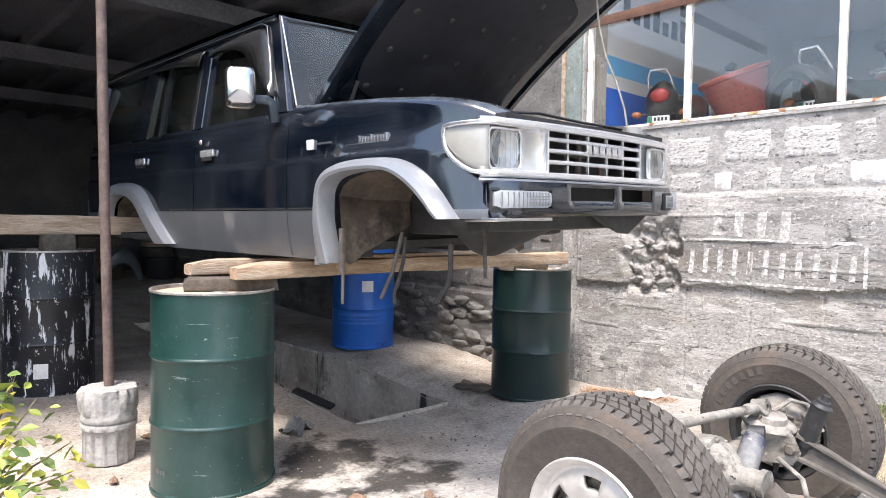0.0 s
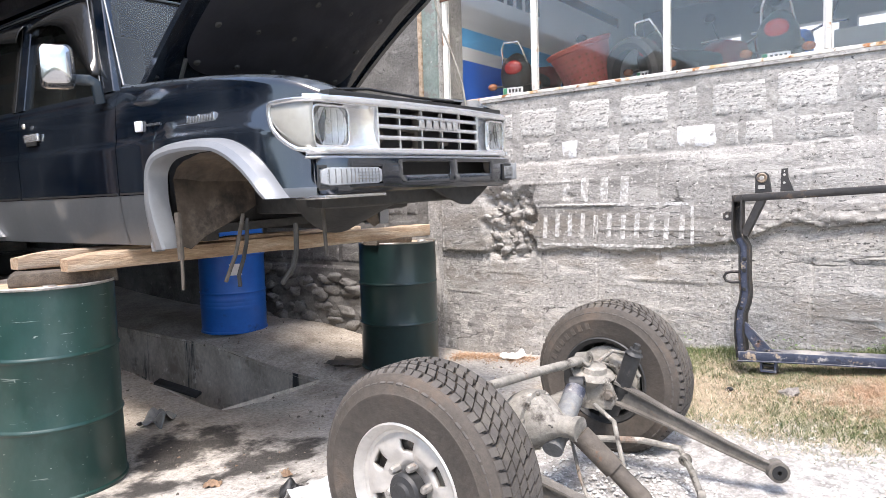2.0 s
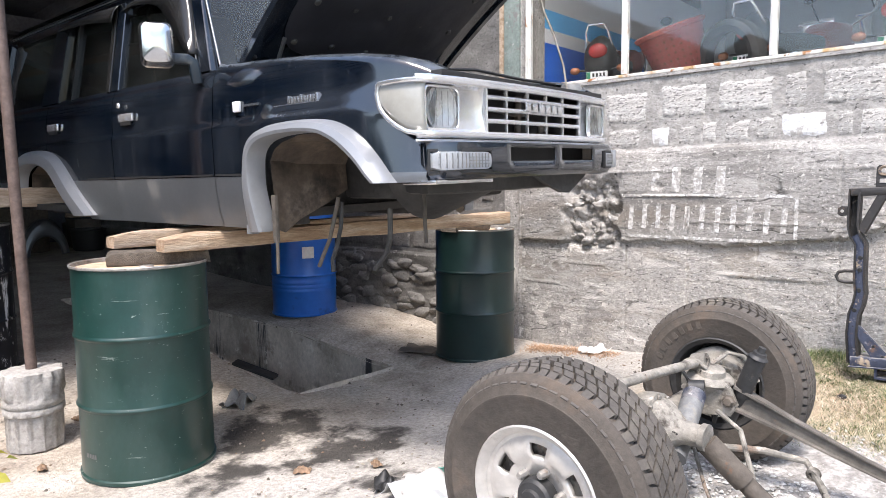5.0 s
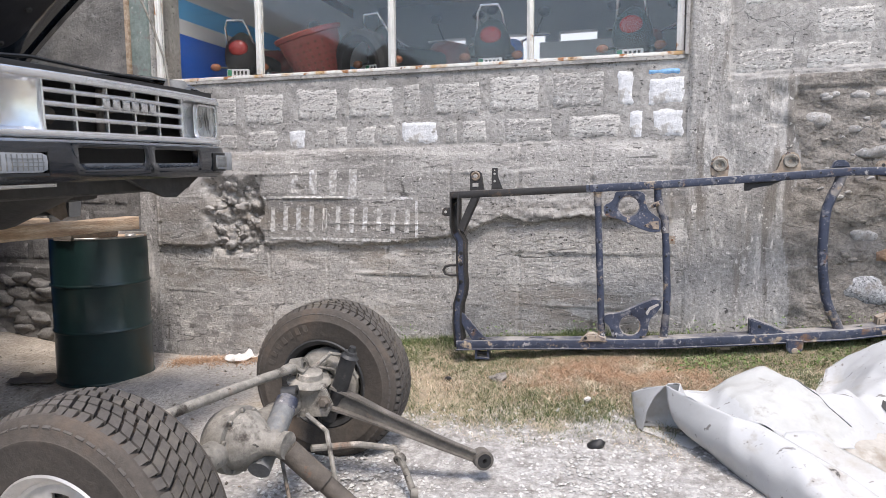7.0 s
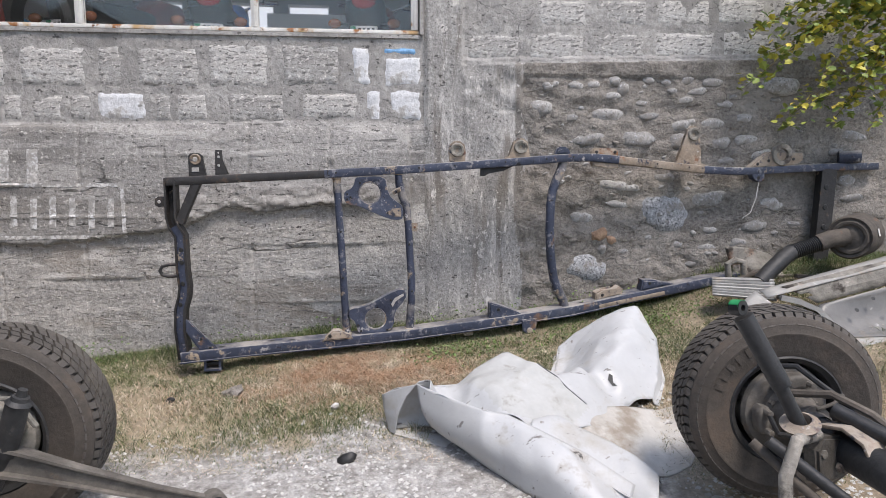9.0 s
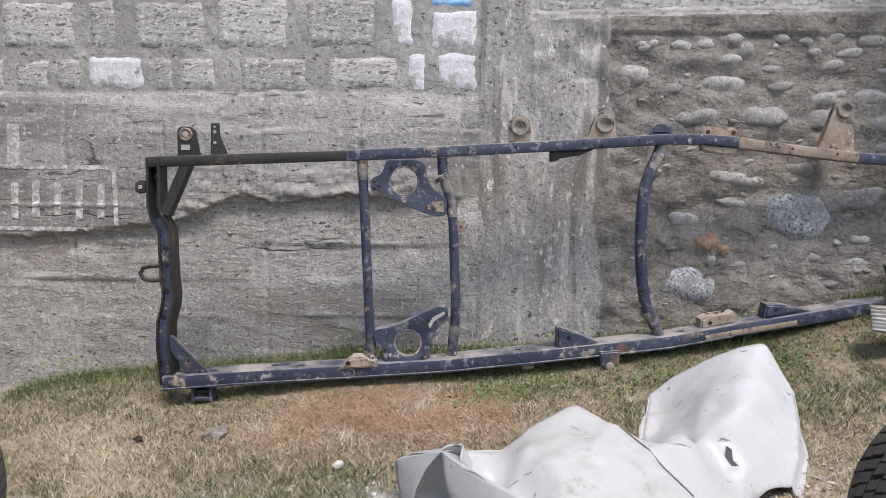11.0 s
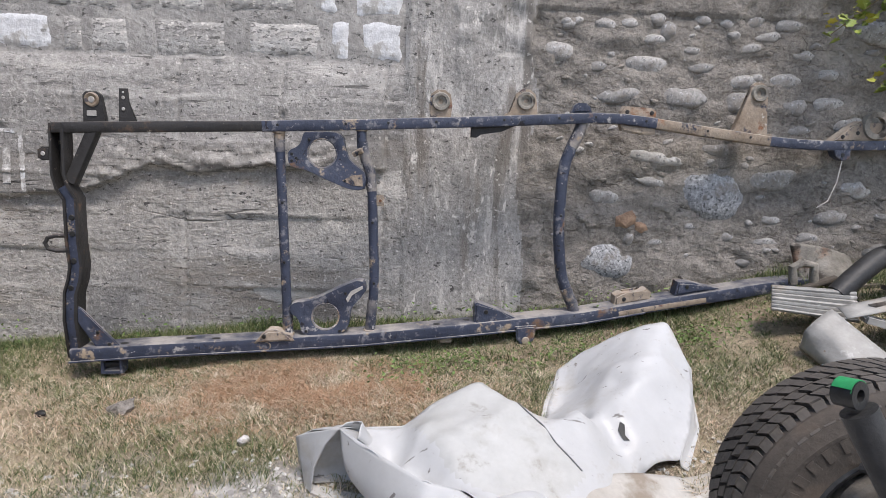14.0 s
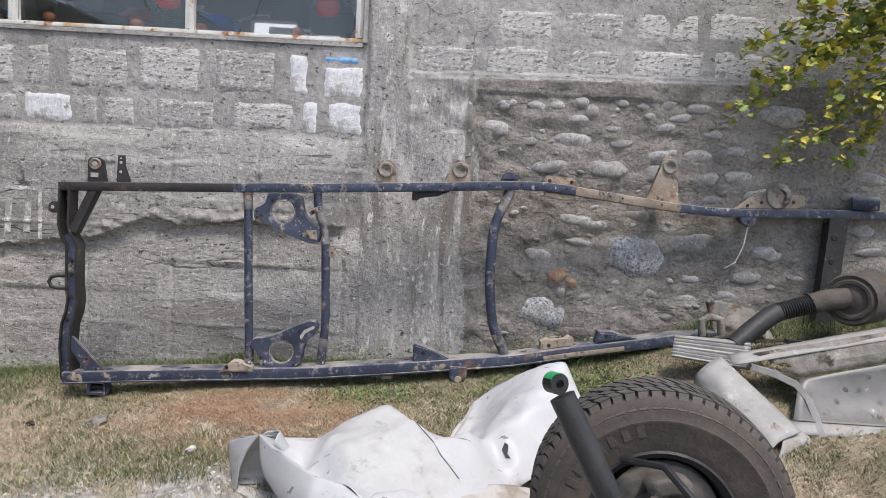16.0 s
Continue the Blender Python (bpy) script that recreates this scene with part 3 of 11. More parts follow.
M["floor_metal"] = surface("floor_metal", [(0.3, (0.12, 0.118, 0.112)), (0.7, (0.21, 0.205, 0.195))], 3.0, (0.4, 0.6), metal=0.25, bump=0.15, bump_scale=16, fine=0.12,
                           layers=[((0.26, 0.21, 0.16), 5, 0.58, 0.72, 0.85), ((0.09, 0.075, 0.065), 9, 0.62, 0.7, 0.8), ((0.4, 0.39, 0.37), 16, 0.64, 0.69, 0.7)])
M["iron_bar"] = surface("iron_bar", [(0.3, (0.07, 0.045, 0.035)), (0.7, (0.17, 0.12, 0.1))], 8.0, (0.6, 0.8), bump=0.2)
M["cast"] = surface("cast", [(0.3, g(0.26, WARM)), (0.7, g(0.42, WARM))], 8.0, (0.85, 0.97), bump=0.5, bump_scale=40)
M["frame_paint"] = surface("frame_paint", [(0.35, g(0.66, (1, 0.97, 0.9))), (0.65, g(0.8, (1, 0.98, 0.93)))], 6.0, (0.5, 0.7), bump=0.15, fine=0.1,
                           layers=[((0.35, 0.15, 0.05), 7, 0.6, 0.66, 0.9), ((0.5, 0.36, 0.2), 11, 0.6, 0.7, 0.9)])
M["sill_paint"] = surface("sill_paint", [(0.35, g(0.6, (1, 0.96, 0.88))), (0.65, g(0.74, (1, 0.97, 0.91)))], 6.0, (0.5, 0.75), bump=0.2, fine=0.12,
                          layers=[((0.5, 0.33, 0.17), 5, 0.5, 0.6, 0.9, (1, 1, 0.5)), ((0.33, 0.14, 0.05), 8, 0.56, 0.62, 0.9), ((0.16, 0.08, 0.04), 20, 0.62, 0.67, 0.9)])
M["rust_bar"] = surface("rust_bar", [(0.3, (0.08, 0.035, 0.02)), (0.7, (0.18, 0.09, 0.055))], 8.0, (0.7, 0.9), bump=0.3)
M["red_plastic"] = surface("red_plastic", [(0.3, (0.2, 0.04, 0.032)), (0.7, (0.28, 0.062, 0.05))], 4.0, (0.4, 0.55), bump=0.05, fine=0.05)
M["red_lens"] = surface("red_lens", [(0.3, (0.26, 0.025, 0.022)), (0.7, (0.36, 0.045, 0.04))], 6.0, (0.15, 0.25), bump=0.02, fine=0.05)
M["amber_lens"] = surface("amber_lens", [(0.3, (0.26, 0.085, 0.04)), (0.7, (0.34, 0.13, 0.06))], 6.0, (0.15, 0.25), bump=0.02, fine=0.05)
M["room_white"] = surface("room_white", [(0.3, g(0.74)), (0.7, g(0.82))], 1.5, (0.7, 0.9), bump=0.1, fine=0.06)
M["room_grey"] = surface("room_grey", [(0.3, g(0.3)), (0.7, g(0.38))], 1.5, (0.7, 0.9), bump=0.1, fine=0.06)
M["light_blue"] = surface("light_blue", [(0.3, (0.1, 0.45, 0.85)), (0.7, (0.14, 0.52, 0.9))], 3.0, (0.5, 0.6), bump=0.05, fine=0.05)
M["deep_blue"] = surface("deep_blue", [(0.3, (0.012, 0.12, 0.58)), (0.7, (0.02, 0.15, 0.66))], 3.0, (0.45, 0.6), bump=0.05, fine=0.05)
M["plate_white"] = surface("plate_white", [(0.3, g(0.7)), (0.7, g(0.78))], 5.0, (0.5, 0.6), bump=0.0, fine=0.05)
M["plate_green"] = surface("plate_green", [(0.3, (0.02, 0.2, 0.1)), (0.7, (0.03, 0.25, 0.13))], 5.0, (0.5, 0.6), bump=0.0, fine=0.05)
M["ink"] = surface("ink", [(0.3, g(0.03)), (0.7, g(0.05))], 5.0, (0.6, 0.8), bump=0.0, fine=0.05)
M["paper"] = surface("paper", [(0.3, g(0.6, WARM)), (0.7, g(0.75, WARM))], 12.0, (0.8, 0.95), bump=0.2, fine=0.1)
M["teal_plastic"] = surface("teal_plastic", [(0.3, (0.1, 0.42, 0.33)), (0.7, (0.2, 0.55, 0.45))], 9.0, (0.4, 0.6), bump=0.1)
M["green_cap"] = surface("green_cap", [(0.3, (0.01, 0.22, 0.07)), (0.7, (0.02, 0.3, 0.1))], 9.0, (0.4, 0.6), bump=0.1)
M["rust"] = surface("rust", [(0.3, (0.12, 0.05, 0.025)), (0.7, (0.26, 0.12, 0.06))], 9.0, (0.8, 0.95), bump=0.4)
M["stalk"] = surface("stalk", [(0.3, (0.1, 0.08, 0.04)), (0.7, (0.2, 0.15, 0.08))], 9.0, (0.8, 0.95), bump=0.2)


def leafy(name, cols, rough=(0.45, 0.7)):
    """Many small leaves or blades: each island takes its own tone."""
    m = surface(name, [(0.3, cols[0]), (0.7, cols[1])], 2.0, rough, bump=0.1, fine=0.15)
    nt = m.node_tree
    geo = nt.nodes.new("ShaderNodeNewGeometry")
    rp = nt.nodes.new("ShaderNodeValToRGB")
    els = rp.color_ramp.elements
    while len(els) < len(cols):
        els.new(0.5)
    for i, (e, c) in enumerate(zip(els, cols)):
        e.position, e.color = i / (len(cols) - 1), (*c, 1)
    nt.links.new(geo.outputs["Random Per Island"], rp.inputs["Fac"])
    nt.links.new(rp.outputs["Color"], nt.nodes["Principled BSDF"].inputs["Base Color"])
    return m


M["grass"] = leafy("grass", [(0.07, 0.08, 0.035), (0.2, 0.2, 0.1), (0.46, 0.41, 0.27), (0.6, 0.52, 0.38), (0.7, 0.61, 0.48)])
M["dry_grass"] = leafy("dry_grass", [(0.5, 0.38, 0.27), (0.66, 0.54, 0.41), (0.76, 0.66, 0.53), (0.62, 0.44, 0.31), (0.7, 0.61, 0.48)])
M["green_grass"] = leafy("green_grass", [(0.03, 0.055, 0.014), (0.075, 0.115, 0.034), (0.15, 0.19, 0.07), (0.27, 0.28, 0.13)])
M["clover"] = leafy("clover", [(0.09, 0.15, 0.035), (0.14, 0.22, 0.055), (0.2, 0.28, 0.085)])
M["leaf"] = leafy("leaf", [(0.07, 0.12, 0.03), (0.15, 0.21, 0.045), (0.26, 0.31, 0.06), (0.6, 0.48, 0.06), (0.18, 0.25, 0.05), (0.5, 0.4, 0.06)])
M["chips"] = leafy("chips", [(0.34, 0.33, 0.31), (0.5, 0.49, 0.46), (0.64, 0.63, 0.6), (0.4, 0.38, 0.35)], (0.8, 0.95))


def glass(name, tint=(1, 1, 1), rough=0.0, shadow=True, ior=1.5):
    m = bpy.data.materials.new(name)
    m.use_nodes = True
    b = m.node_tree.nodes["Principled BSDF"]
    b.inputs["Base Color"].default_value = (*tint, 1)
    b.inputs["Transmission Weight"].default_value = 1.0
    b.inputs["Roughness"].default_value = rough
    b.inputs["IOR"].default_value = ior
    return m



def dust_haze_glass(name, tint, film):
    """Glass under a grey film, thin in places: dry dust, or a painted haze of reflected sky."""
    m = glass(name, tint, 0.03)
    nt = m.node_tree
    tc = nt.nodes.new("ShaderNodeTexCoord")
    n = nt.nodes.new("ShaderNodeTexNoise")
    n.inputs["Scale"].default_value, n.inputs["Detail"].default_value = 4.0, 3
    nt.links.new(tc.outputs["Object"], n.inputs["Vector"])
    mr = nt.nodes.new("ShaderNodeMapRange")
    mr.inputs["From Min"].default_value, mr.inputs["From Max"].default_value = 0.3, 0.75
    mr.inputs["To Min"].default_value, mr.inputs["To Max"].default_value = film
    nt.links.new(n.outputs["Fac"], mr.inputs["Value"])
    d = nt.nodes.new("ShaderNodeBsdfDiffuse")
    d.inputs["Color"].default_value = (0.34, 0.36, 0.34, 1)
    mx = nt.nodes.new("ShaderNodeMixShader")
    nt.links.new(mr.outputs["Result"], mx.inputs[0])
    nt.links.new(nt.nodes["Principled BSDF"].outputs[0], mx.inputs[1])
    nt.links.new(d.outputs[0], mx.inputs[2])
    nt.links.new(mx.outputs[0], nt.nodes["Material Output"].inputs["Surface"])
    return m


# The shop panes' grey film stands in for reflected sky.
M["shop_pane"] = dust_haze_glass("shop_pane", (0.97, 0.98, 0.98), (0.005, 0.03))
M["dusty_screen"] = dust_haze_glass("dusty_screen", (0.3, 0.37, 0.34), (0.07, 0.15))
M["dusty_pane"] = dust_haze_glass("dusty_pane", (0.12, 0.16, 0.15), (0.004, 0.035))
M["lens"] = glass("lens", (0.97, 0.97, 0.95), 0.04)
M["lamp_cream"] = surface("lamp_cream", [(0.3, (0.3, 0.29, 0.255)), (0.7, (0.38, 0.37, 0.33))], 5.0, (0.15, 0.25), bump=0.05, bump_scale=60, fine=0.05, coat=0.4)
M["lamp_clear"] = surface("lamp_clear", [(0.3, (0.24, 0.25, 0.26)), (0.7, (0.36, 0.37, 0.38))], 5.0, (0.08, 0.16), bump=0.12, bump_scale=40, stretch=(1, 3, 1), fine=0.12, coat=0.6)
M["bumper_paint"] = surface("bumper_paint", [(0.3, (0.006, 0.013, 0.022)), (0.7, (0.012, 0.022, 0.032))], 2.0, (0.22, 0.4), bump=0.1, fine=0.1, layers=[((0.2, 0.19, 0.17), 4, 0.58, 0.8, 0.8)])
M["mirror_chrome"] = surface("mirror_chrome", [(0.3, g(0.5)), (0.7, g(0.6))], 4.0, (0.1, 0.2), metal=0.95, bump=0.06, bump_scale=8, fine=0.05)
M["tail_black"] = surface("tail_black", [(0.3, g(0.014)), (0.7, g(0.03))], 5.0, (0.5, 0.65), bump=0.05, fine=0.1)
M["dry_leaf"] = surface("dry_leaf", [(0.3, (0.16, 0.1, 0.06)), (0.7, (0.3, 0.2, 0.13))], 20.0, (0.7, 0.9), bump=0.3)
M["rust_grass"] = leafy("rust_grass", [(0.3, 0.17, 0.09), (0.44, 0.27, 0.16), (0.56, 0.38, 0.25)])
M["grit"] = leafy("grit", [(0.1, 0.085, 0.07), (0.25, 0.22, 0.18), (0.4, 0.36, 0.3), (0.16, 0.1, 0.06)], (0.8, 0.95))


# ---- yard material: oily concrete, white chippings, dry soil ----
def yard_material():
    m = bpy.data.materials.new("yard")
    m.use_nodes = True
    nt = m.node_tree
    N, L = nt.nodes, nt.links
    b = N["Principled BSDF"]
    tc = N.new("ShaderNodeTexCoord")
    sep = N.new("ShaderNodeSeparateXYZ")
    L.new(tc.outputs["Object"], sep.inputs[0])

    def nz(sc, detail=6, rough=0.6):
        n = N.new("ShaderNodeTexNoise")
        n.inputs["Scale"].default_value, n.inputs["Detail"].default_value, n.inputs["Roughness"].default_value = sc, detail, rough
        L.new(tc.outputs["Object"], n.inputs["Vector"])
        return n.outputs["Fac"]

    def math_(op, a, c):
        x = N.new("ShaderNodeMath")
        x.operation = op
        for i, v in enumerate((a, c)):
            if hasattr(v, "is_output"):
                L.new(v, x.inputs[i])
            else:
                x.inputs[i].default_value = v
        return x.outputs[0]

    def span(v, lo, hi, a=0.0, c=1.0):
        x = N.new("ShaderNodeMapRange")
        x.interpolation_type = "SMOOTHSTEP"
        x.inputs["From Min"].default_value, x.inputs["From Max"].default_value = lo, hi
        x.inputs["To Min"].default_value, x.inputs["To Max"].default_value = a, c
        L.new(v, x.inputs["Value"])
        return x.outputs["Result"]

    def ramp(v, *stops):
        r = N.new("ShaderNodeValToRGB")
        while len(r.color_ramp.elements) < len(stops):
            r.color_ramp.elements.new(0.5)
        for e, (p, c) in zip(r.color_ramp.elements, stops):
            e.position, e.color = p, (*c, 1)
        L.new(v, r.inputs["Fac"])
        return r.outputs["Color"]

    def mix(f, a, c):
        x = N.new("ShaderNodeMix")
        x.data_type = "RGBA"
        for k, v in ((0, f), (6, a), (7, c)):
            if hasattr(v, "is_output"):
                L.new(v, x.inputs[k])
            else:
                x.inputs[k].default_value = v if k == 0 else (*v, 1)
        return x.outputs[2]

    def patch(x, y, r, wob=0.9):
        """A spill round a point, with a ragged edge."""
        dx, dy = math_("SUBTRACT", sep.outputs[0], x), math_("SUBTRACT", sep.outputs[1], y)
        d = math_("SQRT", math_("ADD", math_("MULTIPLY", dx, dx), math_("MULTIPLY", dy, dy)), 0.0)
        d = math_("ADD", d, math_("MULTIPLY", math_("SUBTRACT", edge, 0.5), wob))
        return span(d, r - 0.12, r + 0.1, 0.95, 0.0)

    broad, edge, fine, grit = nz(1.1), nz(3.2, 8), nz(45, 4, 0.7), nz(16, 6, 0.7)
    floor_col = ramp(edge, (0.3, (0.25, 0.205, 0.16)), (0.5, (0.44, 0.385, 0.32)), (0.72, (0.56, 0.51, 0.45)))
    pale = ramp(edge, (0.3, (0.36, 0.335, 0.3)), (0.7, (0.48, 0.455, 0.42)))
    floor_col = mix(span(math_("ADD", sep.outputs[0], math_("MULTIPLY", broad, 1.6)), -1.9, -0.8), floor_col, pale)
    # foot-worn earth under the roof
    floor_col = mix(span(math_("ADD", sep.outputs[0], broad), -2.9, -3.7), floor_col, ramp(edge, (0.3, (0.24, 0.205, 0.17)), (0.7, (0.44, 0.39, 0.33))))
    for x, y, r in ((-2.35, 2.3, 0.3), (-1.95, 2.4, 0.26), (-2.0, 2.05, 0.16), (-1.35, 2.1, 0.1)):
        floor_col = mix(patch(x, y, r, 1.5), floor_col, (0.038, 0.034, 0.03))
    gravel = ramp(grit, (0.3, (0.2, 0.185, 0.165)), (0.5, (0.36, 0.345, 0.325)), (0.68, (0.54, 0.53, 0.51)))
    soil = ramp(edge, (0.3, (0.15, 0.118, 0.075)), (0.5, (0.28, 0.222, 0.15)), (0.7, (0.4, 0.335, 0.24)))
    gm = span(math_("ADD", sep.outputs[0], math_("MULTIPLY", edge, 0.9)), -0.6, 0.2)
    col = mix(gm, floor_col, gravel)
    line = math_("ADD", sep.outputs[1], math_("MULTIPLY", math_("SUBTRACT", edge, 0.5), 0.9))
    sm = math_("MULTIPLY", span(line, 3.45, 3.7), span(math_("ADD", sep.outputs[0], math_("MULTIPLY", edge, 0.8)), -1.0, -0.3))
    right = span(math_("ADD", sep.outputs[0], math_("MULTIPLY", math_("SUBTRACT", edge, 0.5), 0.8)), 1.7, 2.2)
    sm = math_("MAXIMUM", sm, math_("MULTIPLY", right, span(line, 2.6, 3.0)))
    col = mix(sm, col, soil)
    # pale mud lip round the pit's end
    col = mix(patch(-2.62, 3.1, 0.2, 0.5), col, (0.42, 0.39, 0.34))
    x = N.new("ShaderNodeMix")
    x.data_type, x.blend_type = "RGBA", "MULTIPLY"
    x.inputs[0].default_value = 1.0
    L.new(col, x.inputs[6])
    L.new(span(fine, 0.25, 0.75, 0.68, 1.3), x.inputs[7])
    L.new(x.outputs[2], b.inputs["Base Color"])
    b.inputs["Roughness"].default_value = 0.93
    bp = N.new("ShaderNodeBump")
    bp.inputs["Strength"].default_value, bp.inputs["Distance"].default_value = 0.7, 0.02
    L.new(math_("ADD", fine, math_("MULTIPLY", grit, 1.2)), bp.inputs["Height"])
    L.new(bp.outputs["Normal"], b.inputs["Normal"])
    return m


M["yard"] = yard_material()


def spaced(marks):
    """Grid lines: (start, step) pairs and an end."""
    out = []
    for (a, s), (c, _) in zip(marks, marks[1:]):
        k = max(1, round((c - a) / s))
        out += [a + (c - a) * i / k for i in range(k)]
    return out + [marks[-1][0]]


PIT = (-7.0, -2.8, 2.83, 3.62)


def build_ground():
    xs = spaced([(-400, 80), (-60, 13), (-9, 0.3), (-7.0, 0.1), (-2.8, 0.05), (4.0, 0.3), (9, 13), (60, 80), (400, 1)])
    ys = spaced([(-400, 80), (-60, 13), (-4, 0.4), (0.6, 0.0743), (2.83, 0.0494), (3.62, 0.05), (4.87, 1.0), (9, 12), (60, 80), (400, 1)])
    verts, faces, index = [], [], {}
    for j, y in enumerate(ys):
        for i, x in enumerate(xs):
            z = ground_z(x, y)
            if -9 < x < 4 and -4 < y < 4.9:
                z += 0.014 * noise.noise(Vector((x * 1.7, y * 1.7, 0))) + 0.006 * noise.noise(Vector((x * 9, y * 9, 2)))
                # crumbled edge of the pit
                if abs(x - PIT[1]) < 0.15 and PIT[2] < y < PIT[3] or abs(y - PIT[3]) < 0.03 and x < PIT[1]:
                    z += 0.02 * noise.noise(Vector((x * 5, y * 5, 7))) - 0.012
            index[i, j] = len(verts)
            verts.append((x, y, z))
    for j in range(len(ys) - 1):
        for i in range(len(xs) - 1):
            cx, cy = (xs[i] + xs[i + 1]) / 2, (ys[j] + ys[j + 1]) / 2
            if PIT[0] < cx < PIT[1] and PIT[2] < cy < PIT[3]:
                continue
            faces.append((index[i, j], index[i + 1, j], index[i + 1, j + 1], index[i, j + 1]))
    me = bpy.data.meshes.new("ground")
    me.from_pydata(verts, [], faces)
    for p in me.polygons:
        p.use_smooth = True
    me.materials.append(M["yard"])
    ob = new("ground", me)
    tagged(ob, "oil-stained concrete floor turning to white chippings and grass", "ground", kind="structure")
    # the pit itself
    bm = bmesh.new()
    x0, x1, y0, y1 = PIT

    def wall(a, c, n):
        rows = []
        for k in range(9):
            z = -0.06 - 1.1 * k / 8
            row = []
            for i in range(n + 1):
                p = Vector(a).lerp(Vector(c), i / n)
                w = 0.012 * noise.noise(Vector((p.x * 3, p.y * 3, z * 3)))
                top = ground_z(p.x, p.y) + 0.012 if k == 0 else z
                row.append(bm.verts.new((p.x + (w if a[0] == c[0] else 0), p.y + (w if a[1] == c[1] else 0), top)))
            rows.append(row)
        for r, q in zip(rows, rows[1:]):
            for i in range(n):
                bm.faces.new((r[i], r[i + 1], q[i + 1], q[i]))
    wall((x0, y1 + 0.006), (x1, y1 + 0.006), 60)
    wall((x0, y0 - 0.006), (x1, y0 - 0.006), 60)
    wall((x1 + 0.006, y0), (x1 + 0.006, y1), 12)
    wall((x0 - 0.006, y0), (x0 - 0.006, y1), 12)
    box(bm, (x0, y0, -1.3), (x1, y1, -1.15))
    tagged(part("pit_lining", bm, M["pit"]), "stained concrete lining of a vehicle inspection pit", "pit", kind="structure")


build_ground()

# ---- the long wall ----
WALL = 4.72
WIN = (-2.45, 1.06, 1.95, 3.30)   # window opening: x, x, z, z


EDGE = ((-2.3, 0.8), (-1.7, 0.83), (-1.35, 0.85), (-0.9, 0.84), (-0.5, 0.885), (-0.27, 0.91), (-0.15, 0.96), (0.0, 1.015), (0.1, 1.028), (0.2, 1.0), (0.32, 1.01), (0.5, 1.04), (0.75, 1.03), (1.1, 1.04))


def ragged_edge(x):
    """Lower edge of the thicker concrete layer."""
    n = 0.012 * noise.noise(Vector((x * 9, 0.3, 5))) + 0.012 * noise.noise(Vector((x * 26, 4, 5)))
    for (a, b), (c, d) in zip(EDGE, EDGE[1:]):
        if a <= x <= c:
            return b + (d - b) * (x - a) / (c - a) + n
    return (EDGE[0] if x < 0 else EDGE[-1])[1] + n


def wall_zone(x, z):
    """0 cast concrete, 1 block mortar, 2 column, 3 rubble."""
    if x < -2.72:
        return 3 if z < 0.62 else 1
    if x < -2.47:
        return 2
    if x < 1.09 + 0.012 * noise.noise(Vector((z * 6, 3, 1))):
        return 0 if z < 1.475 + 0.012 * x + 0.012 * noise.noise(Vector((x * 7, 1, 8))) else 1
    if x < 1.29 + 0.02 * noise.noise(Vector((z * 5, 5, 1))):
        return 2
    if z > 1.8 + 0.03 * (x - 1.3):
        return 1
    return 2 if x < 1.62 + 0.09 * noise.noise(Vector((z * 2.6, 1, 1))) else 3


def torn(x, z):
    """The broken-out hollow full of lumps beside the dark drum."""
    k = min((x + 2.08) / 0.08, (-1.6 + 0.05 * noise.noise(Vector((z * 9, 2, 2))) - x) / 0.05, (z - 0.74) / 0.1, (1.29 - z) / 0.08)
    k = min(1.0, k + 0.7 * noise.noise(Vector((x * 11, z * 11, 4))))
    if k <= 0:
        return 0.0
    lump = noise.noise(Vector((x * 13, z * 15, 1))) + 0.6 * noise.noise(Vector((x * 29, z * 31, 2)))
    return k * (0.045 * lump - 0.05)


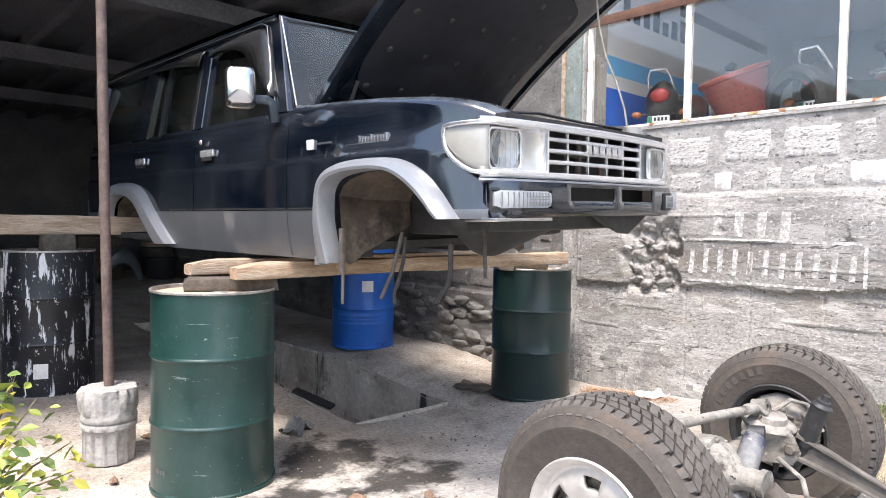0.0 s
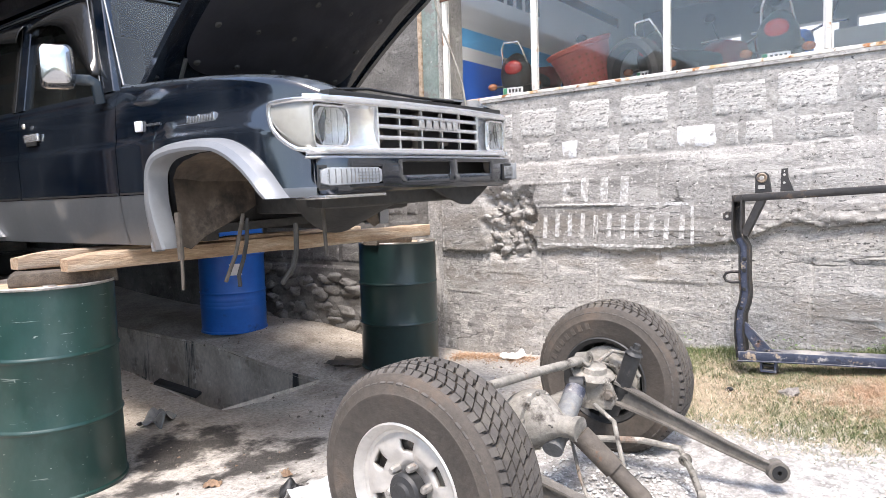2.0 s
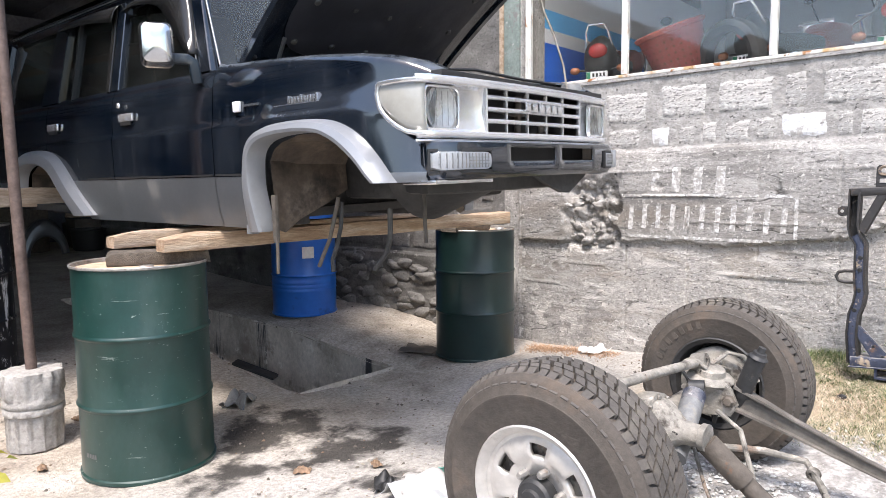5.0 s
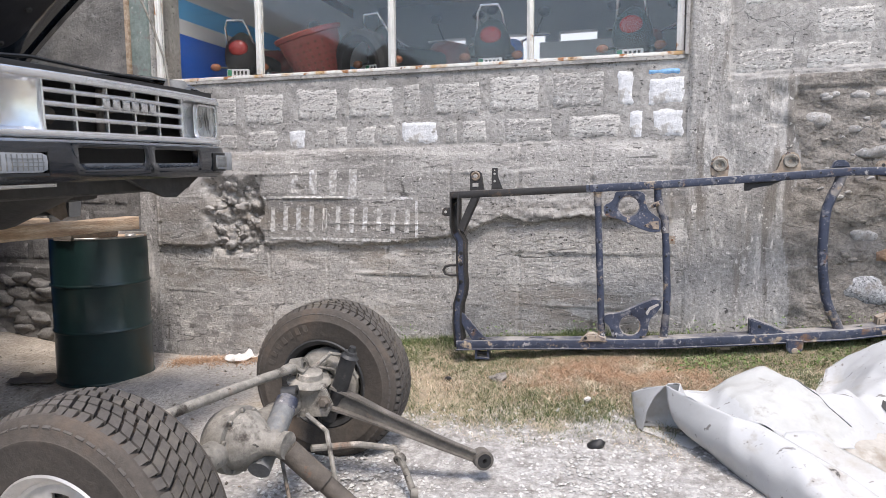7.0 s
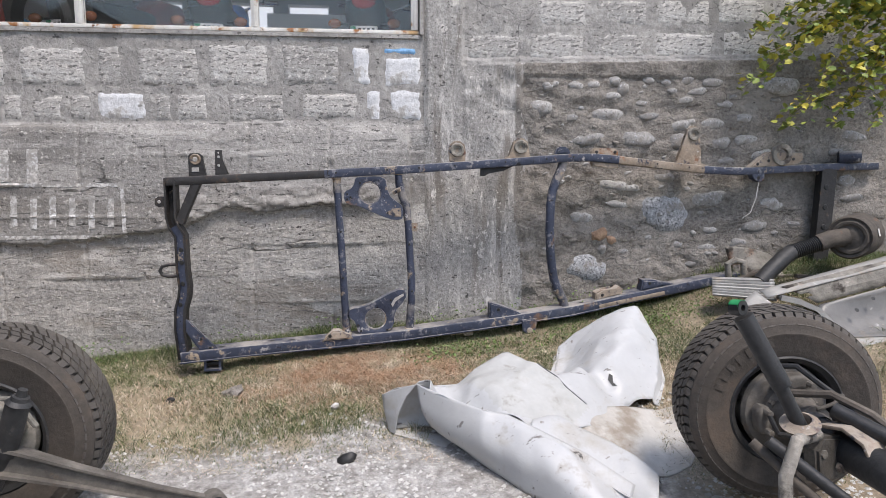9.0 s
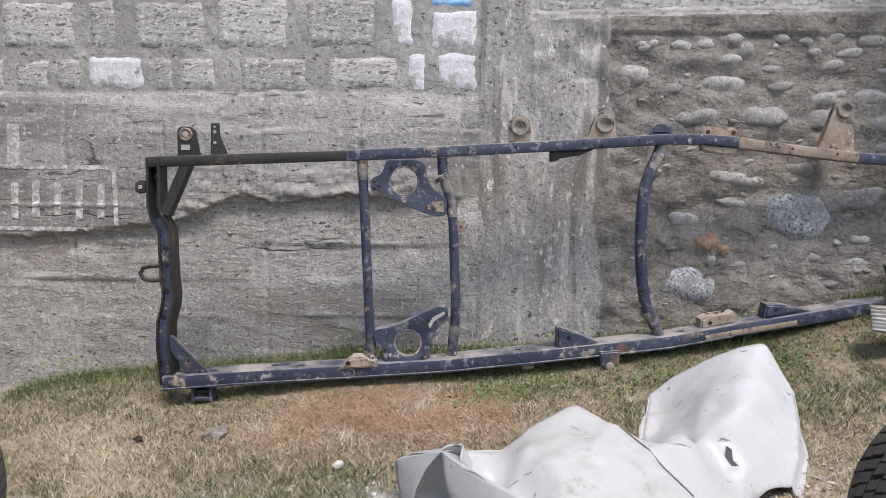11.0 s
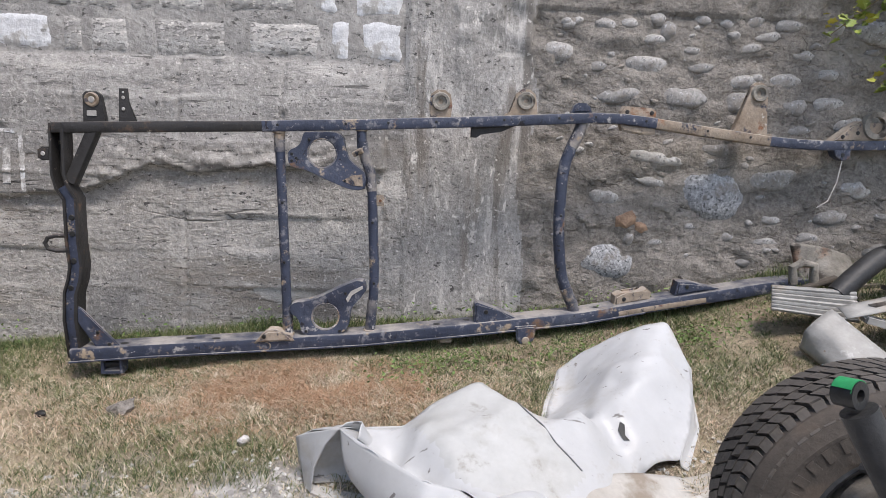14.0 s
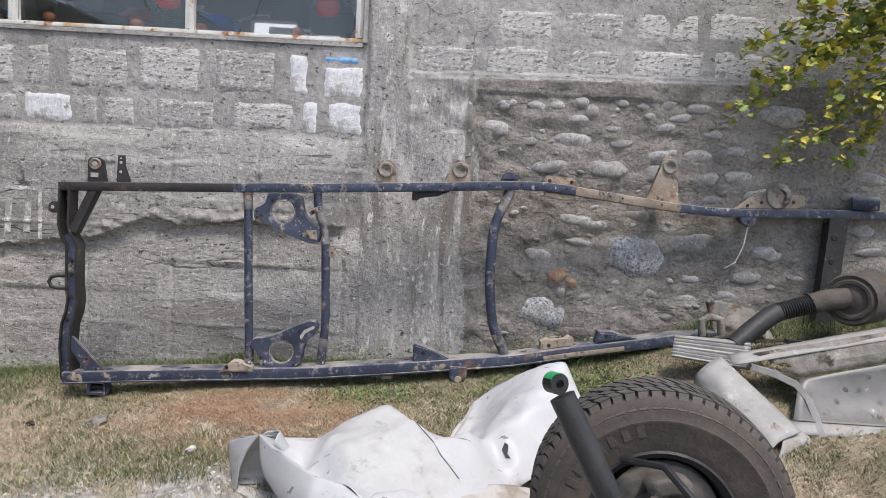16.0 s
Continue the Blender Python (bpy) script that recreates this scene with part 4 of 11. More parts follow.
def wall_proud(x, z):
    """How far the face stands out of the plane of the wall."""
    zone = wall_zone(x, z)
    v = Vector((x, z, 0.0))
    d = 0.003 * noise.noise(v * 9) + 0.0012 * noise.noise(v * 31)
    if zone == 0:
        d += 0.018
        edge = ragged_edge(x)
        if z > edge and x < 1.0:
            d += 0.03 * min(1.0, (z - edge) / 0.006) * max(0.0, min(1.0, (1.5 - z) / 0.2))
            # the spalled lip over the torn edge
            if -0.45 < x < 0.95 and z < edge + 0.2:
                k = (1 - (z - edge) / 0.2) * min(1.0, (x + 0.45) * 8, (0.95 - x) * 5)
                d += k * (0.004 + 0.016 * noise.noise(Vector((x * 14, z * 26, 3))) + 0.014 * abs(noise.noise(Vector((x * 30, z * 42, 5)))) + 0.01 * noise.noise(Vector((x * 61, z * 66, 5))))
        # board marks: faint steps between the boards, the thin fins left between them, and the panel joints
        lift = z * 6.1 + 0.06 * noise.noise(Vector((x * 0.8, z, 9)))
        d += 0.005 * (noise.noise(Vector((7.3 * math.floor(lift), 1.5, math.floor((x + 0.9) / 0.98) * 3.1))))
        d += 0.006 * (1 if lift % 1.0 < 0.07 and noise.noise(Vector((x * 2.3, math.floor(lift) * 2.9, 4))) > 0.1 else 0)
        seam = (x + 1.155 + 0.008 * noise.noise(Vector((z * 5, 2, 2)))) % 0.43
        if seam < 0.014:
            d -= 0.008 if noise.noise(Vector((math.floor((x + 1.155) / 0.43) * 5.1, z * 2.6, 6))) > -0.05 else 0.0
            d -= 0.03 * max(0.0, noise.noise(Vector((math.floor((x + 1.155) / 0.43) * 7.7, z * 14, 6))) - 0.3)
        d += 0.014 * max(0.0, noise.noise(Vector((x * 4, z * 6, 3))) - 0.35)
        d -= 0.03 * max(0.0, noise.noise(Vector((x * 7, z * 12, 31))) - 0.5)
        d += torn(x, z)
        d -= 0.016 * max(0.0, min(1.0, (z - 1.42) / 0.06))
    elif zone == 2:
        d += 0.028 + 0.009 * noise.noise(Vector((x * 4, z * 3, 8))) + 0.004 * noise.noise(Vector((x * 14, z * 6, 3)))
        if x > 1.29 and z > 1.55:
            d += 0.02 * noise.noise(Vector((x * 9, z * 12, 2)))
    elif zone == 1:
        d += 0.005 * noise.noise(v * 6) + 0.004 * noise.noise(v * 17)
        if x > 1.3 and z < 1.83 + 0.03 * (x - 1.3):
            d += 0.018
    else:
        d += 0.02 * noise.noise(Vector((x * 5.5, z * 7.5, 2))) + 0.012 * noise.noise(Vector((x * 13, z * 15, 6))) + 0.005 * noise.noise(Vector((x * 30, z * 34, 9)))
        if x > 1.3:
            d += 0.024 + (0.012 if z > 1.75 else 0.0)
        if x < -2.7:
            d += 0.06 * (1 if z < 0.62 else 0)
    # a torn strip beside the column
    if 1.3 < x < 1.72 and z < 1.75:
        d += 0.016 * noise.noise(Vector((x * 7, z * 5, 12)))
    return d


def build_wall():
    xs = spaced([(-12.7, 0.4), (-9.1, 0.1), (-5.2, 0.05), (-2.7, 0.012), (-2.45, 0.0105), (1.06, 0.0125), (3.6, 0.06), (7.0, 1)])
    zs = spaced([(-0.3, 0.04), (0.2, 0.0105), (1.95, 0.02), (2.6, 0.1), (3.3, 0.1), (3.9, 1)])
    verts, faces, mats, index = [], [], [], {}
    for j, z in enumerate(zs):
        for i, x in enumerate(xs):
            index[i, j] = len(verts)
            verts.append((x, WALL - wall_proud(x, z), z))
    for j in range(len(zs) - 1):
        for i in range(len(xs) - 1):
            cx, cz = (xs[i] + xs[i + 1]) / 2, (zs[j] + zs[j + 1]) / 2
            if WIN[0] < cx < WIN[1] and WIN[2] < cz < WIN[3]:
                continue
            faces.append((index[i, j], index[i + 1, j], index[i + 1, j + 1], index[i, j + 1]))
            zone = wall_zone(cx, cz)
            stained = zone == 0 and cx < -1.45 and cz < 0.85 and noise.noise(Vector((cx * 4, cz * 5, 2))) + 0.5 * noise.noise(Vector((cx * 17, cz * 19, 7))) + 0.5 * (-1.95 - cx) > 0.08
            # West of x = -2.62 the garage's shade is put into the wall's colour.
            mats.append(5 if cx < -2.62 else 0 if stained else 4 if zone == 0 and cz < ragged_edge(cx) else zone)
    me = bpy.data.meshes.new("wall_north")
    me.from_pydata(verts, [], faces)
    me.polygons.foreach_set("material_index", mats)
    for p in me.polygons:
        p.use_smooth = True
    for n in ("concrete", "mortar", "column", "rubble_mortar", "low_concrete", "shaded_masonry"):
        me.materials.append(M[n])
    ob = tagged(new("wall_north", me), "weathered grey wall of cast concrete, blocks and cobble rubble", "wall", kind="structure")
    bm = bmesh.new()
    y0, y1 = WALL + 0.03, WALL + 0.28
    for a, c in (((-12.7, -0.3), (WIN[0], 3.9)), ((WIN[1], -0.3), (7.0, 3.9)), ((WIN[0], -0.3), (WIN[1], WIN[2] - 0.01)), ((WIN[0], WIN[3] + 0.01), (WIN[1], 3.9))):
        box(bm, (a[0], y0, a[1]), (c[0], y1, c[1]))
    # close the gap round the opening
    for a, c in (((WIN[0] - 0.02, WIN[2]), (WIN[0], WIN[3])), ((WIN[1], WIN[2]), (WIN[1] + 0.02, WIN[3]))):
        box(bm, (a[0], WALL - 0.03, a[1]), (c[0], y0, c[1]))
    box(bm, (WIN[0], WALL - 0.012, WIN[2] - 0.02), (WIN[1], y0, WIN[2]))
    part("wall_core", bm, M["mortar"], ob)
    return ob


wall = build_wall()


def block_mesh(w, h, d, seed):
    """A rough-faced block, its front to -y."""
    bm = bmesh.new()
    nx, nz = max(5, int(w / 0.018)), max(5, int(h / 0.018))
    rows = []
    for j in range(nz + 1):
        row = []
        for i in range(nx + 1):
            a, c = i / nx, j / nz
            ed = min(a, 1 - a) * w, min(c, 1 - c) * h
            k = min(1.0, min(ed) / 0.022)
            wob = 0.022 * noise.noise(Vector((seed, a * w * 14, c * h * 14))) + 0.012 * noise.noise(Vector((seed, a * w * 50, c * h * 50)))
            x = (a - 0.5) * w + (wob if i in (0, nx) else 0)
            z = (c - 0.5) * h + (wob if j in (0, nz) else 0)
            row.append(bm.verts.new((x, -d * k - 0.003 * noise.noise(Vector((x * 20, z * 32, seed))) * k + 0.006 * (1 - k), z)))
        rows.append(row)
    for r, q in zip(rows, rows[1:]):
        for i in range(nx):
            bm.faces.new((r[i], r[i + 1], q[i + 1], q[i]))
    return bm


def block(x0, x1, z0, z1, material, d=0.008):
    bm = block_mesh(x1 - x0, z1 - z0, d, x0 * 7 + z0 * 13)
    ob = part("block", bm, M[material], wall, sharp=60)
    ob.location = ((x0 + x1) / 2, WALL + 0.001, (z0 + z1) / 2)
    return ob


rng = random.Random(4)
# two courses under the window, smeared with mortar: x, x, painted white or not
UPPER = ((-2.42, -2.15, 0), (-2.1, -1.8, 0), (-1.76, -1.44, 0), (-1.36, -1.05, 0), (-0.99, -0.66, 0), (-0.607, -0.485, 0), (-0.417, -0.097, 0), (-0.056, 0.257, 0), (0.321, 0.64, 0), (0.69, 0.8, 1), (0.865, 1.07, 1))
LOWER = ((-2.3, -2.08, 1), (-2.02, -1.8, 0), (-1.74, -1.5, 0), (-1.42, -1.29, 1), (-1.24, -1.12, 0), (-1.09, -0.98, 0), (-0.95, -0.79, 0), (-0.765, -0.645, 0), (-0.625, -0.371, 1), (-0.34, -0.245, 0), (-0.225, -0.065, 0), (0.035, 0.341, 0), (0.416, 0.72, 0), (0.767, 0.855, 1), (0.89, 1.075, 1))
for x0, x1, white in UPPER:
    xm = (x0 + x1) / 2
    z0, z1 = 1.664 + 0.016 * xm + rng.uniform(-0.008, 0.004), 1.885 + 0.018 * xm + rng.uniform(-0.012, 0.006)
    if x0 > 0.86:
        block(x0, x1, z0, z1 - 0.062, "white_block", 0.006)
        block(x0 - 0.01, x1 - 0.02, z1 - 0.06, z1 - 0.012, "blue_paint", 0.006)
    else:
        block(x0, x1, z0, z1, "white_block" if white else "block", 0.006)
for x0, x1, white in LOWER:
    xm = (x0 + x1) / 2
    block(x0, x1, 1.482 + 0.014 * xm + rng.uniform(-0.004, 0.01), 1.644 + 0.022 * xm + rng.uniform(-0.012, 0.006), "white_block" if white else "block", 0.006)
# a pale patch on the cast concrete, and the flat stones caught in its lower layer
block(-0.37, -0.275, 1.31, 1.37, "white_block", 0.022)
# courses over the rubble
for k in range(10):
    x = (1.31, 1.7, 1.35)[k % 3] - (0.0 if k < 3 else 0.17 * (k % 2))
    while x < 5.2:
        w = rng.choice((0.29, 0.32, 0.36, 0.31))
        z = 1.822 + 0.181 * k + 0.03 * (x - 1.3)
        block(x, x + w, z + rng.uniform(-0.008, 0.004), z + 0.152 + rng.uniform(-0.006, 0.006), "block", 0.004)
        x += w + 0.042
# courses in the garage, over the rubble footing, coloured dark for its shade
for k in range(5):
    z = 0.66 + 0.215 * k
    x = -4.9 - (0.2 if k % 2 else 0.0)
    while x < -2.8:
        w = min(0.38, -2.74 - x)
        if w > 0.08:
            block(x, x + w, z, z + 0.185, "shaded_masonry", 0.01)
        x += w + 0.025

# cobbles of the rubble wall, course by course: x, z, half width, half height
TOP_STONES = ((2.2, 1.68, 0.038, 0.036), (1.93, 1.69, 0.044, 0.021), (2.03, 1.7, 0.038, 0.019), (2.15, 1.72, 0.036, 0.025), (2.35, 1.73, 0.034, 0.02), (2.45, 1.72, 0.032, 0.02), (2.57, 1.73, 0.046, 0.03), (2.73, 1.72, 0.06, 0.022),
              (2.64, 1.67, 0.06, 0.02), (2.95, 1.72, 0.023, 0.022), (2.49, 1.67, 0.028, 0.015), (2.55, 1.62, 0.069, 0.02), (2.31, 1.6, 0.032, 0.015), (2.14, 1.64, 0.045, 0.017), (2.81, 1.6, 0.058, 0.021), (3.14, 1.71, 0.106, 0.048), (3.55, 1.66, 0.033, 0.02), (3.73, 1.6, 0.029, 0.032))
MID_STONES = ((1.73, 1.57, 0.06, 0.036), (1.9, 1.52, 0.045, 0.021), (2.13, 1.53, 0.097, 0.043), (2.36, 1.53, 0.057, 0.02), (2.02, 1.4, 0.091, 0.029), (2.3, 1.4, 0.096, 0.038), (2.74, 1.49, 0.074, 0.029), (2.55, 1.48, 0.069, 0.028),
              (2.61, 1.5, 0.03, 0.016), (2.92, 1.52, 0.051, 0.022), (2.54, 1.39, 0.065, 0.044), (2.8, 1.38, 0.052, 0.033), (2.95, 1.4, 0.066, 0.026), (3.05, 1.31, 0.067, 0.04), (2.85, 1.28, 0.061, 0.02), (3.57, 1.56, 0.036, 0.029), (3.6, 1.43, 0.097, 0.034), (3.51, 1.33, 0.048, 0.02))
LOW_STONES = ((2.48, 1.18, 0.086, 0.028), (2.19, 1.14, 0.126, 0.025), (2.73, 1.06, 0.118, 0.047), (2.2, 1.03, 0.075, 0.018), (1.99, 0.96, 0.069, 0.031), (3.13, 1.03, 0.072, 0.036), (3.04, 0.9, 0.076, 0.032), (2.69, 0.98, 0.032, 0.011),
              (2.75, 0.88, 0.05, 0.02), (3.28, 0.91, 0.038, 0.014), (3.59, 1.17, 0.064, 0.041), (3.67, 1.07, 0.099, 0.023), (3.42, 1.0, 0.063, 0.027), (2.6, 1.12, 0.023, 0.013), (2.56, 0.8, 0.047, 0.025), (2.73, 0.78, 0.093, 0.017),
              (2.23, 0.76, 0.042, 0.012), (2.11, 0.78, 0.023, 0.03), (2.38, 0.84, 0.03, 0.013), (2.94, 0.8, 0.047, 0.023), (2.67, 0.68, 0.051, 0.02), (3.3, 0.75, 0.08, 0.04), (3.5, 0.85, 0.07, 0.03))
SPECKLED = ((2.47, 0.99, 0.2, 0.11), (2.0, 0.67, 0.17, 0.08))
STONES = TOP_STONES + MID_STONES + LOW_STONES + SPECKLED


def cobble(k, sx, sz, a, c, material, stands):
    bm = bmesh.new()
    blob(bm, (0, 0, 0), (a * 1.1, min(a, c) * 0.75, c * 1.2), 0.15, k * 1.37, rng.uniform(-0.15, 0.15), 3)
    ob = part("stone", bm, M[material], wall, sharp=80)
    ob.location = (sx, WALL - wall_proud(sx, sz) + min(a, c) * (0.75 - stands), sz)


for k, (sx, sz, a, c) in enumerate(STONES[:-2]):
    cobble(k, sx, sz, a, c, "stone", 0.3 if sz < 1.3 else 0.42)
for k, (sx, sz, a, c) in enumerate(SPECKLED):
    cobble(k + 90, sx, sz, a, c, "speckled_stone", 0.24)
# pebbles between the cobbles, and a line of them under the blocks
rs = random.Random(77)
for k in range(220):
    sx = rs.uniform(1.72, 3.6)
    sz = 1.7 - abs(rs.gauss(0, 0.03)) if k < 45 else rs.uniform(0.55, 1.66)
    a = rs.uniform(0.015, 0.035) if k < 45 else rs.uniform(0.008, 0.026)
    if any(abs(sx - q[0]) < q[2] + a and abs(sz - q[1]) < q[3] + a * 0.6 for q in STONES):
        continue
    bm = bmesh.new()
    blob(bm, (0, 0, 0), (a, a * 0.5, a * rs.uniform(0.45, 0.7)), 0.3, k * 1.9, rs.uniform(-0.4, 0.4), 2)
    ob = part("stone", bm, M["stone" if rs.random() < 0.35 else "rubble_mortar"], wall, sharp=80)
    ob.location = (sx, WALL - wall_proud(sx, sz) + 0.004, sz)
bm = bmesh.new()
blob(bm, (0, 0, 0), (0.05, 0.02, 0.04), 0.3, 4, 0.2, 2)
ob = part("stone", bm, M["brown_stone"], wall, "rusty brown stone set in the rubble")
ob.location = (2.09, WALL - wall_proud(2.09, 0.86) + 0.004, 0.86)
bm = bmesh.new()
blob(bm, (0, 0, 0), (0.038, 0.018, 0.022), 0.3, 9, -0.3, 2)
ob = part("stone", bm, M["brown_stone"], wall, "rusty brown stone set in the rubble")
ob.location = (2.15, WALL - wall_proud(2.15, 0.83) + 0.004, 0.83)
# flat cobbles of the footing in the garage, their colour darkened for its shade, and a torn patch by the drum
for k in range(52):
    row = k % 4
    sx, sz = -5.0 + 2.15 * (k // 4) / 12.0 + rng.uniform(-0.09, 0.09) + 0.08 * (row % 2), 0.1 + 0.14 * row + rng.uniform(-0.05, 0.05)
    bm = bmesh.new()
    blob(bm, (0, 0, 0), (rng.uniform(0.07, 0.14), rng.uniform(0.03, 0.05), rng.uniform(0.04, 0.065)), 0.34, k * 2.1, rng.uniform(-0.3, 0.3), 3)
    ob = part("stone", bm, M["shaded_masonry"], wall, sharp=80)
    ob.location = (sx, WALL - 0.052, sz)
for k in range(46):
    sx, sz = rng.uniform(-2.05, -1.64), rng.uniform(0.76, 1.26)
    bm = bmesh.new()
    blob(bm, (0, 0, 0), (rng.uniform(0.02, 0.05), rng.uniform(0.018, 0.03), rng.uniform(0.016, 0.035)), 0.4, k * 3.3, rng.uniform(-0.9, 0.9), 2)
    ob = part("stone", bm, M["concrete"], wall, sharp=60)
    ob.location = (sx, WALL - wall_proud(sx, sz) + 0.016, sz)

# chalked writing on the concrete, shown as bars
sign = empty("chalk_writing", pose(-1.05, WALL - 0.045, 1.0), "white chalked writing in a ruled box on the concrete", "sign", kind="structure")


def bar(x0, x1, z0, z1, lean=0.0):
    """A chalk stroke that follows the wall's face."""
    bm = bmesh.new()
    nx, nz = max(1, round((x1 - x0) / 0.008)), max(1, round((z1 - z0) / 0.008))
    rows = []
    for j in range(nz + 1):
        z = z0 + (z1 - z0) * j / nz
        row = []
        for i in range(nx + 1):
            x = x0 + (x1 - x0) * i / nx + lean * (z - z0)
            ex = 0.005 * noise.noise(Vector((x0 * 31, z * 60, 1 + i))) if i in (0, nx) else 0.0
            ez = 0.005 * noise.noise(Vector((x * 60, z0 * 31, 4 + j))) if j in (0, nz) else 0.0
            row.append(bm.verts.new((x + ex + 1.05, 0.045 - 0.0028 - wall_proud(x + ex, z + ez), z + ez - 1.0)))
        rows.append(row)
    for r, q in zip(rows, rows[1:]):
        for i in range(nx):
            bm.faces.new((r[i], r[i + 1], q[i + 1], q[i]))
    part("chalk_bar", bm, M["chalk"], sign)


bar(-1.6, -0.51, 1.143, 1.162)
bar(-0.515, -0.495, 0.9, 1.165)
bar(-1.55, -0.5, 0.872, 0.89)
for k in range(11):
    cx = -1.53 + 0.096 * k
    bar(cx - 0.018, cx + 0.014, 0.925 + 0.008 * (k % 3), 1.085 + 0.012 * (k % 2), 0.06)
for k in range(4):
    cx = -1.36 + 0.14 * k
    bar(cx - 0.03, cx + 0.024, 1.185 - 0.008 * k, 1.335 + 0.02 * (k == 0), 0.05)

bm = bmesh.new()
box(bm, (-2.6, WALL - 0.055, 1.9), (-2.462, WALL - 0.02, 3.4), 0.004)
tagged(part("trim", bm, M["green_plaster"]), "flaking grey-green painted strip beside the window", "trim", kind="structure")
bm = bmesh.new()
box(bm, (-2.635, WALL - 0.07, 1.6), (-2.604, WALL - 0.02, 3.4), 0.003)
tagged(part("trim", bm, M["wood"]), "thin bare wooden lath along the column", "trim", kind="structure")

# ---- the window: painted steel frame, panes, and the room behind ----
win = empty("window_1", pose((WIN[0] + WIN[1]) / 2, WALL, WIN[2]), "wide shop window in a rusty white steel frame", "window", kind="structure")
ox, oz = (WIN[0] + WIN[1]) / 2, WIN[2]
FY = 0.03
bm = bmesh.new()
box(bm, (WIN[0] - ox, FY - 0.03, 0.004), (WIN[1] - ox, FY + 0.03, 0.024), 0.004)
part("window_sill", bm, M["sill_paint"], win, "white steel sill bleeding rust")
POSTS = (-2.425, -1.63, -0.684, 0.193, 1.035)
for px in POSTS:
    bm = bmesh.new()
    box(bm, (px - 0.019 - ox, FY - 0.025, 0.026), (px + 0.019 - ox, FY + 0.025, WIN[3] - oz), 0.004)
    box(bm, (px - 0.006 - ox, FY - 0.034, 0.026), (px + 0.006 - ox, FY - 0.026, WIN[3] - oz), 0.002)
    part("window_frame", bm, M["frame_paint"], win)
bm = bmesh.new()
box(bm, (WIN[0] - ox, FY - 0.04, 0.80), (WIN[1] - ox, FY - 0.028, 0.87), 0.003)
part("transom", bm, M["rust_bar"], win, "dark rusty steel angle")
for a, c in zip(POSTS, POSTS[1:]):
    bm = bmesh.new()
    box(bm, (a + 0.02 - ox, FY - 0.003, 0.026), (c - 0.02 - ox, FY + 0.003, WIN[3] - oz))
    ob = part("pane", bm, M["shop_pane"], win)
    ob.visible_shadow = False

FL, ROOM = 1.53, (-2.47, 4.2, WALL + 0.28, 9.0)
bm = bmesh.new()
box(bm, (ROOM[0] - 0.2, ROOM[2], FL - 0.1), (ROOM[1], ROOM[3], FL))
tagged(part("floor", bm, M["room_grey"]), "grey floor of the motorcycle shop", "floor", kind="structure")
bm = bmesh.new()
box(bm, (ROOM[0] - 0.2, ROOM[2], 3.5), (ROOM[1], ROOM[3], 3.6))
tagged(part("ceiling", bm, M["room_white"]), "white ceiling of the motorcycle shop", "ceiling", kind="structure")
bm = bmesh.new()
for a, c in (((ROOM[0], FL), (-1.6, 3.5)), ((-1.29, FL), (-0.81, 3.5)), ((-0.29, FL), (-0.12, 3.5)), ((0.33, FL), (ROOM[1], 3.5))):
    box(bm, (a[0], ROOM[3], a[1]), (c[0], ROOM[3] + 0.15, c[1]))
for x0, x1 in ((-1.6, -1.29), (-0.81, -0.29), (-0.12, 0.33)):
    box(bm, (x0, ROOM[3], FL), (x1, ROOM[3] + 0.15, 1.9))
    box(bm, (x0, ROOM[3], 3.05), (x1, ROOM[3] + 0.15, 3.5))
tagged(part("wall_shop_back", bm, M["room_grey"]), "grey back wall of the shop with three openings", "wall", kind="structure")
# White sheet added outside so the openings read as bright daylight.
bm = bmesh.new()
box(bm, (-4.0, ROOM[3] + 2.5, 0.0), (6.0, ROOM[3] + 2.7, 4.2))
tagged(part("backdrop", bm, M["room_white"]), "white backdrop added outside the shop's back openings", "wall", kind="structure")
bm = bmesh.new()
box(bm, (ROOM[1], ROOM[2], FL), (ROOM[1] + 0.15, ROOM[3], 3.5))
tagged(part("wall_shop_side", bm, M["room_grey"]), "plain grey side wall of the shop", "wall", kind="structure")
# the striped side wall: deep blue, white, light blue, white
stripes = empty("wall_striped", pose(ROOM[0], ROOM[2], FL), "inside wall painted in blue and white stripes", "wall", kind="structure")
for k, (z0, z1, mat, nm) in enumerate(((FL, 2.36, "deep_blue", "blue_band"), (2.36, 2.47, "room_white", "white_band"), (2.47, 2.62, "light_blue", "sky_band"), (2.62, 3.5, "room_white", "upper_band"))):
    bm = bmesh.new()
    box(bm, (-0.15, 0, z0 - FL), (0.0, ROOM[3] - ROOM[2], z1 - FL))
    part(nm, bm, M[mat], stripes)
for k in range(7):
    bm = bmesh.new()
    y = 0.25 + 0.16 * k
    box(bm, (0.001, y, 1.42), (0.004, y + 0.1, 1.42 + (0.2, 0.12, 0.16)[k % 3]))
    part("dark_bar", bm, M["ink"], stripes)
bm = bmesh.new()
box(bm, (0.001, 1.2, 1.66), (0.004, 3.2, 1.76))
part("red_bar", bm, M["rust_bar"], stripes)

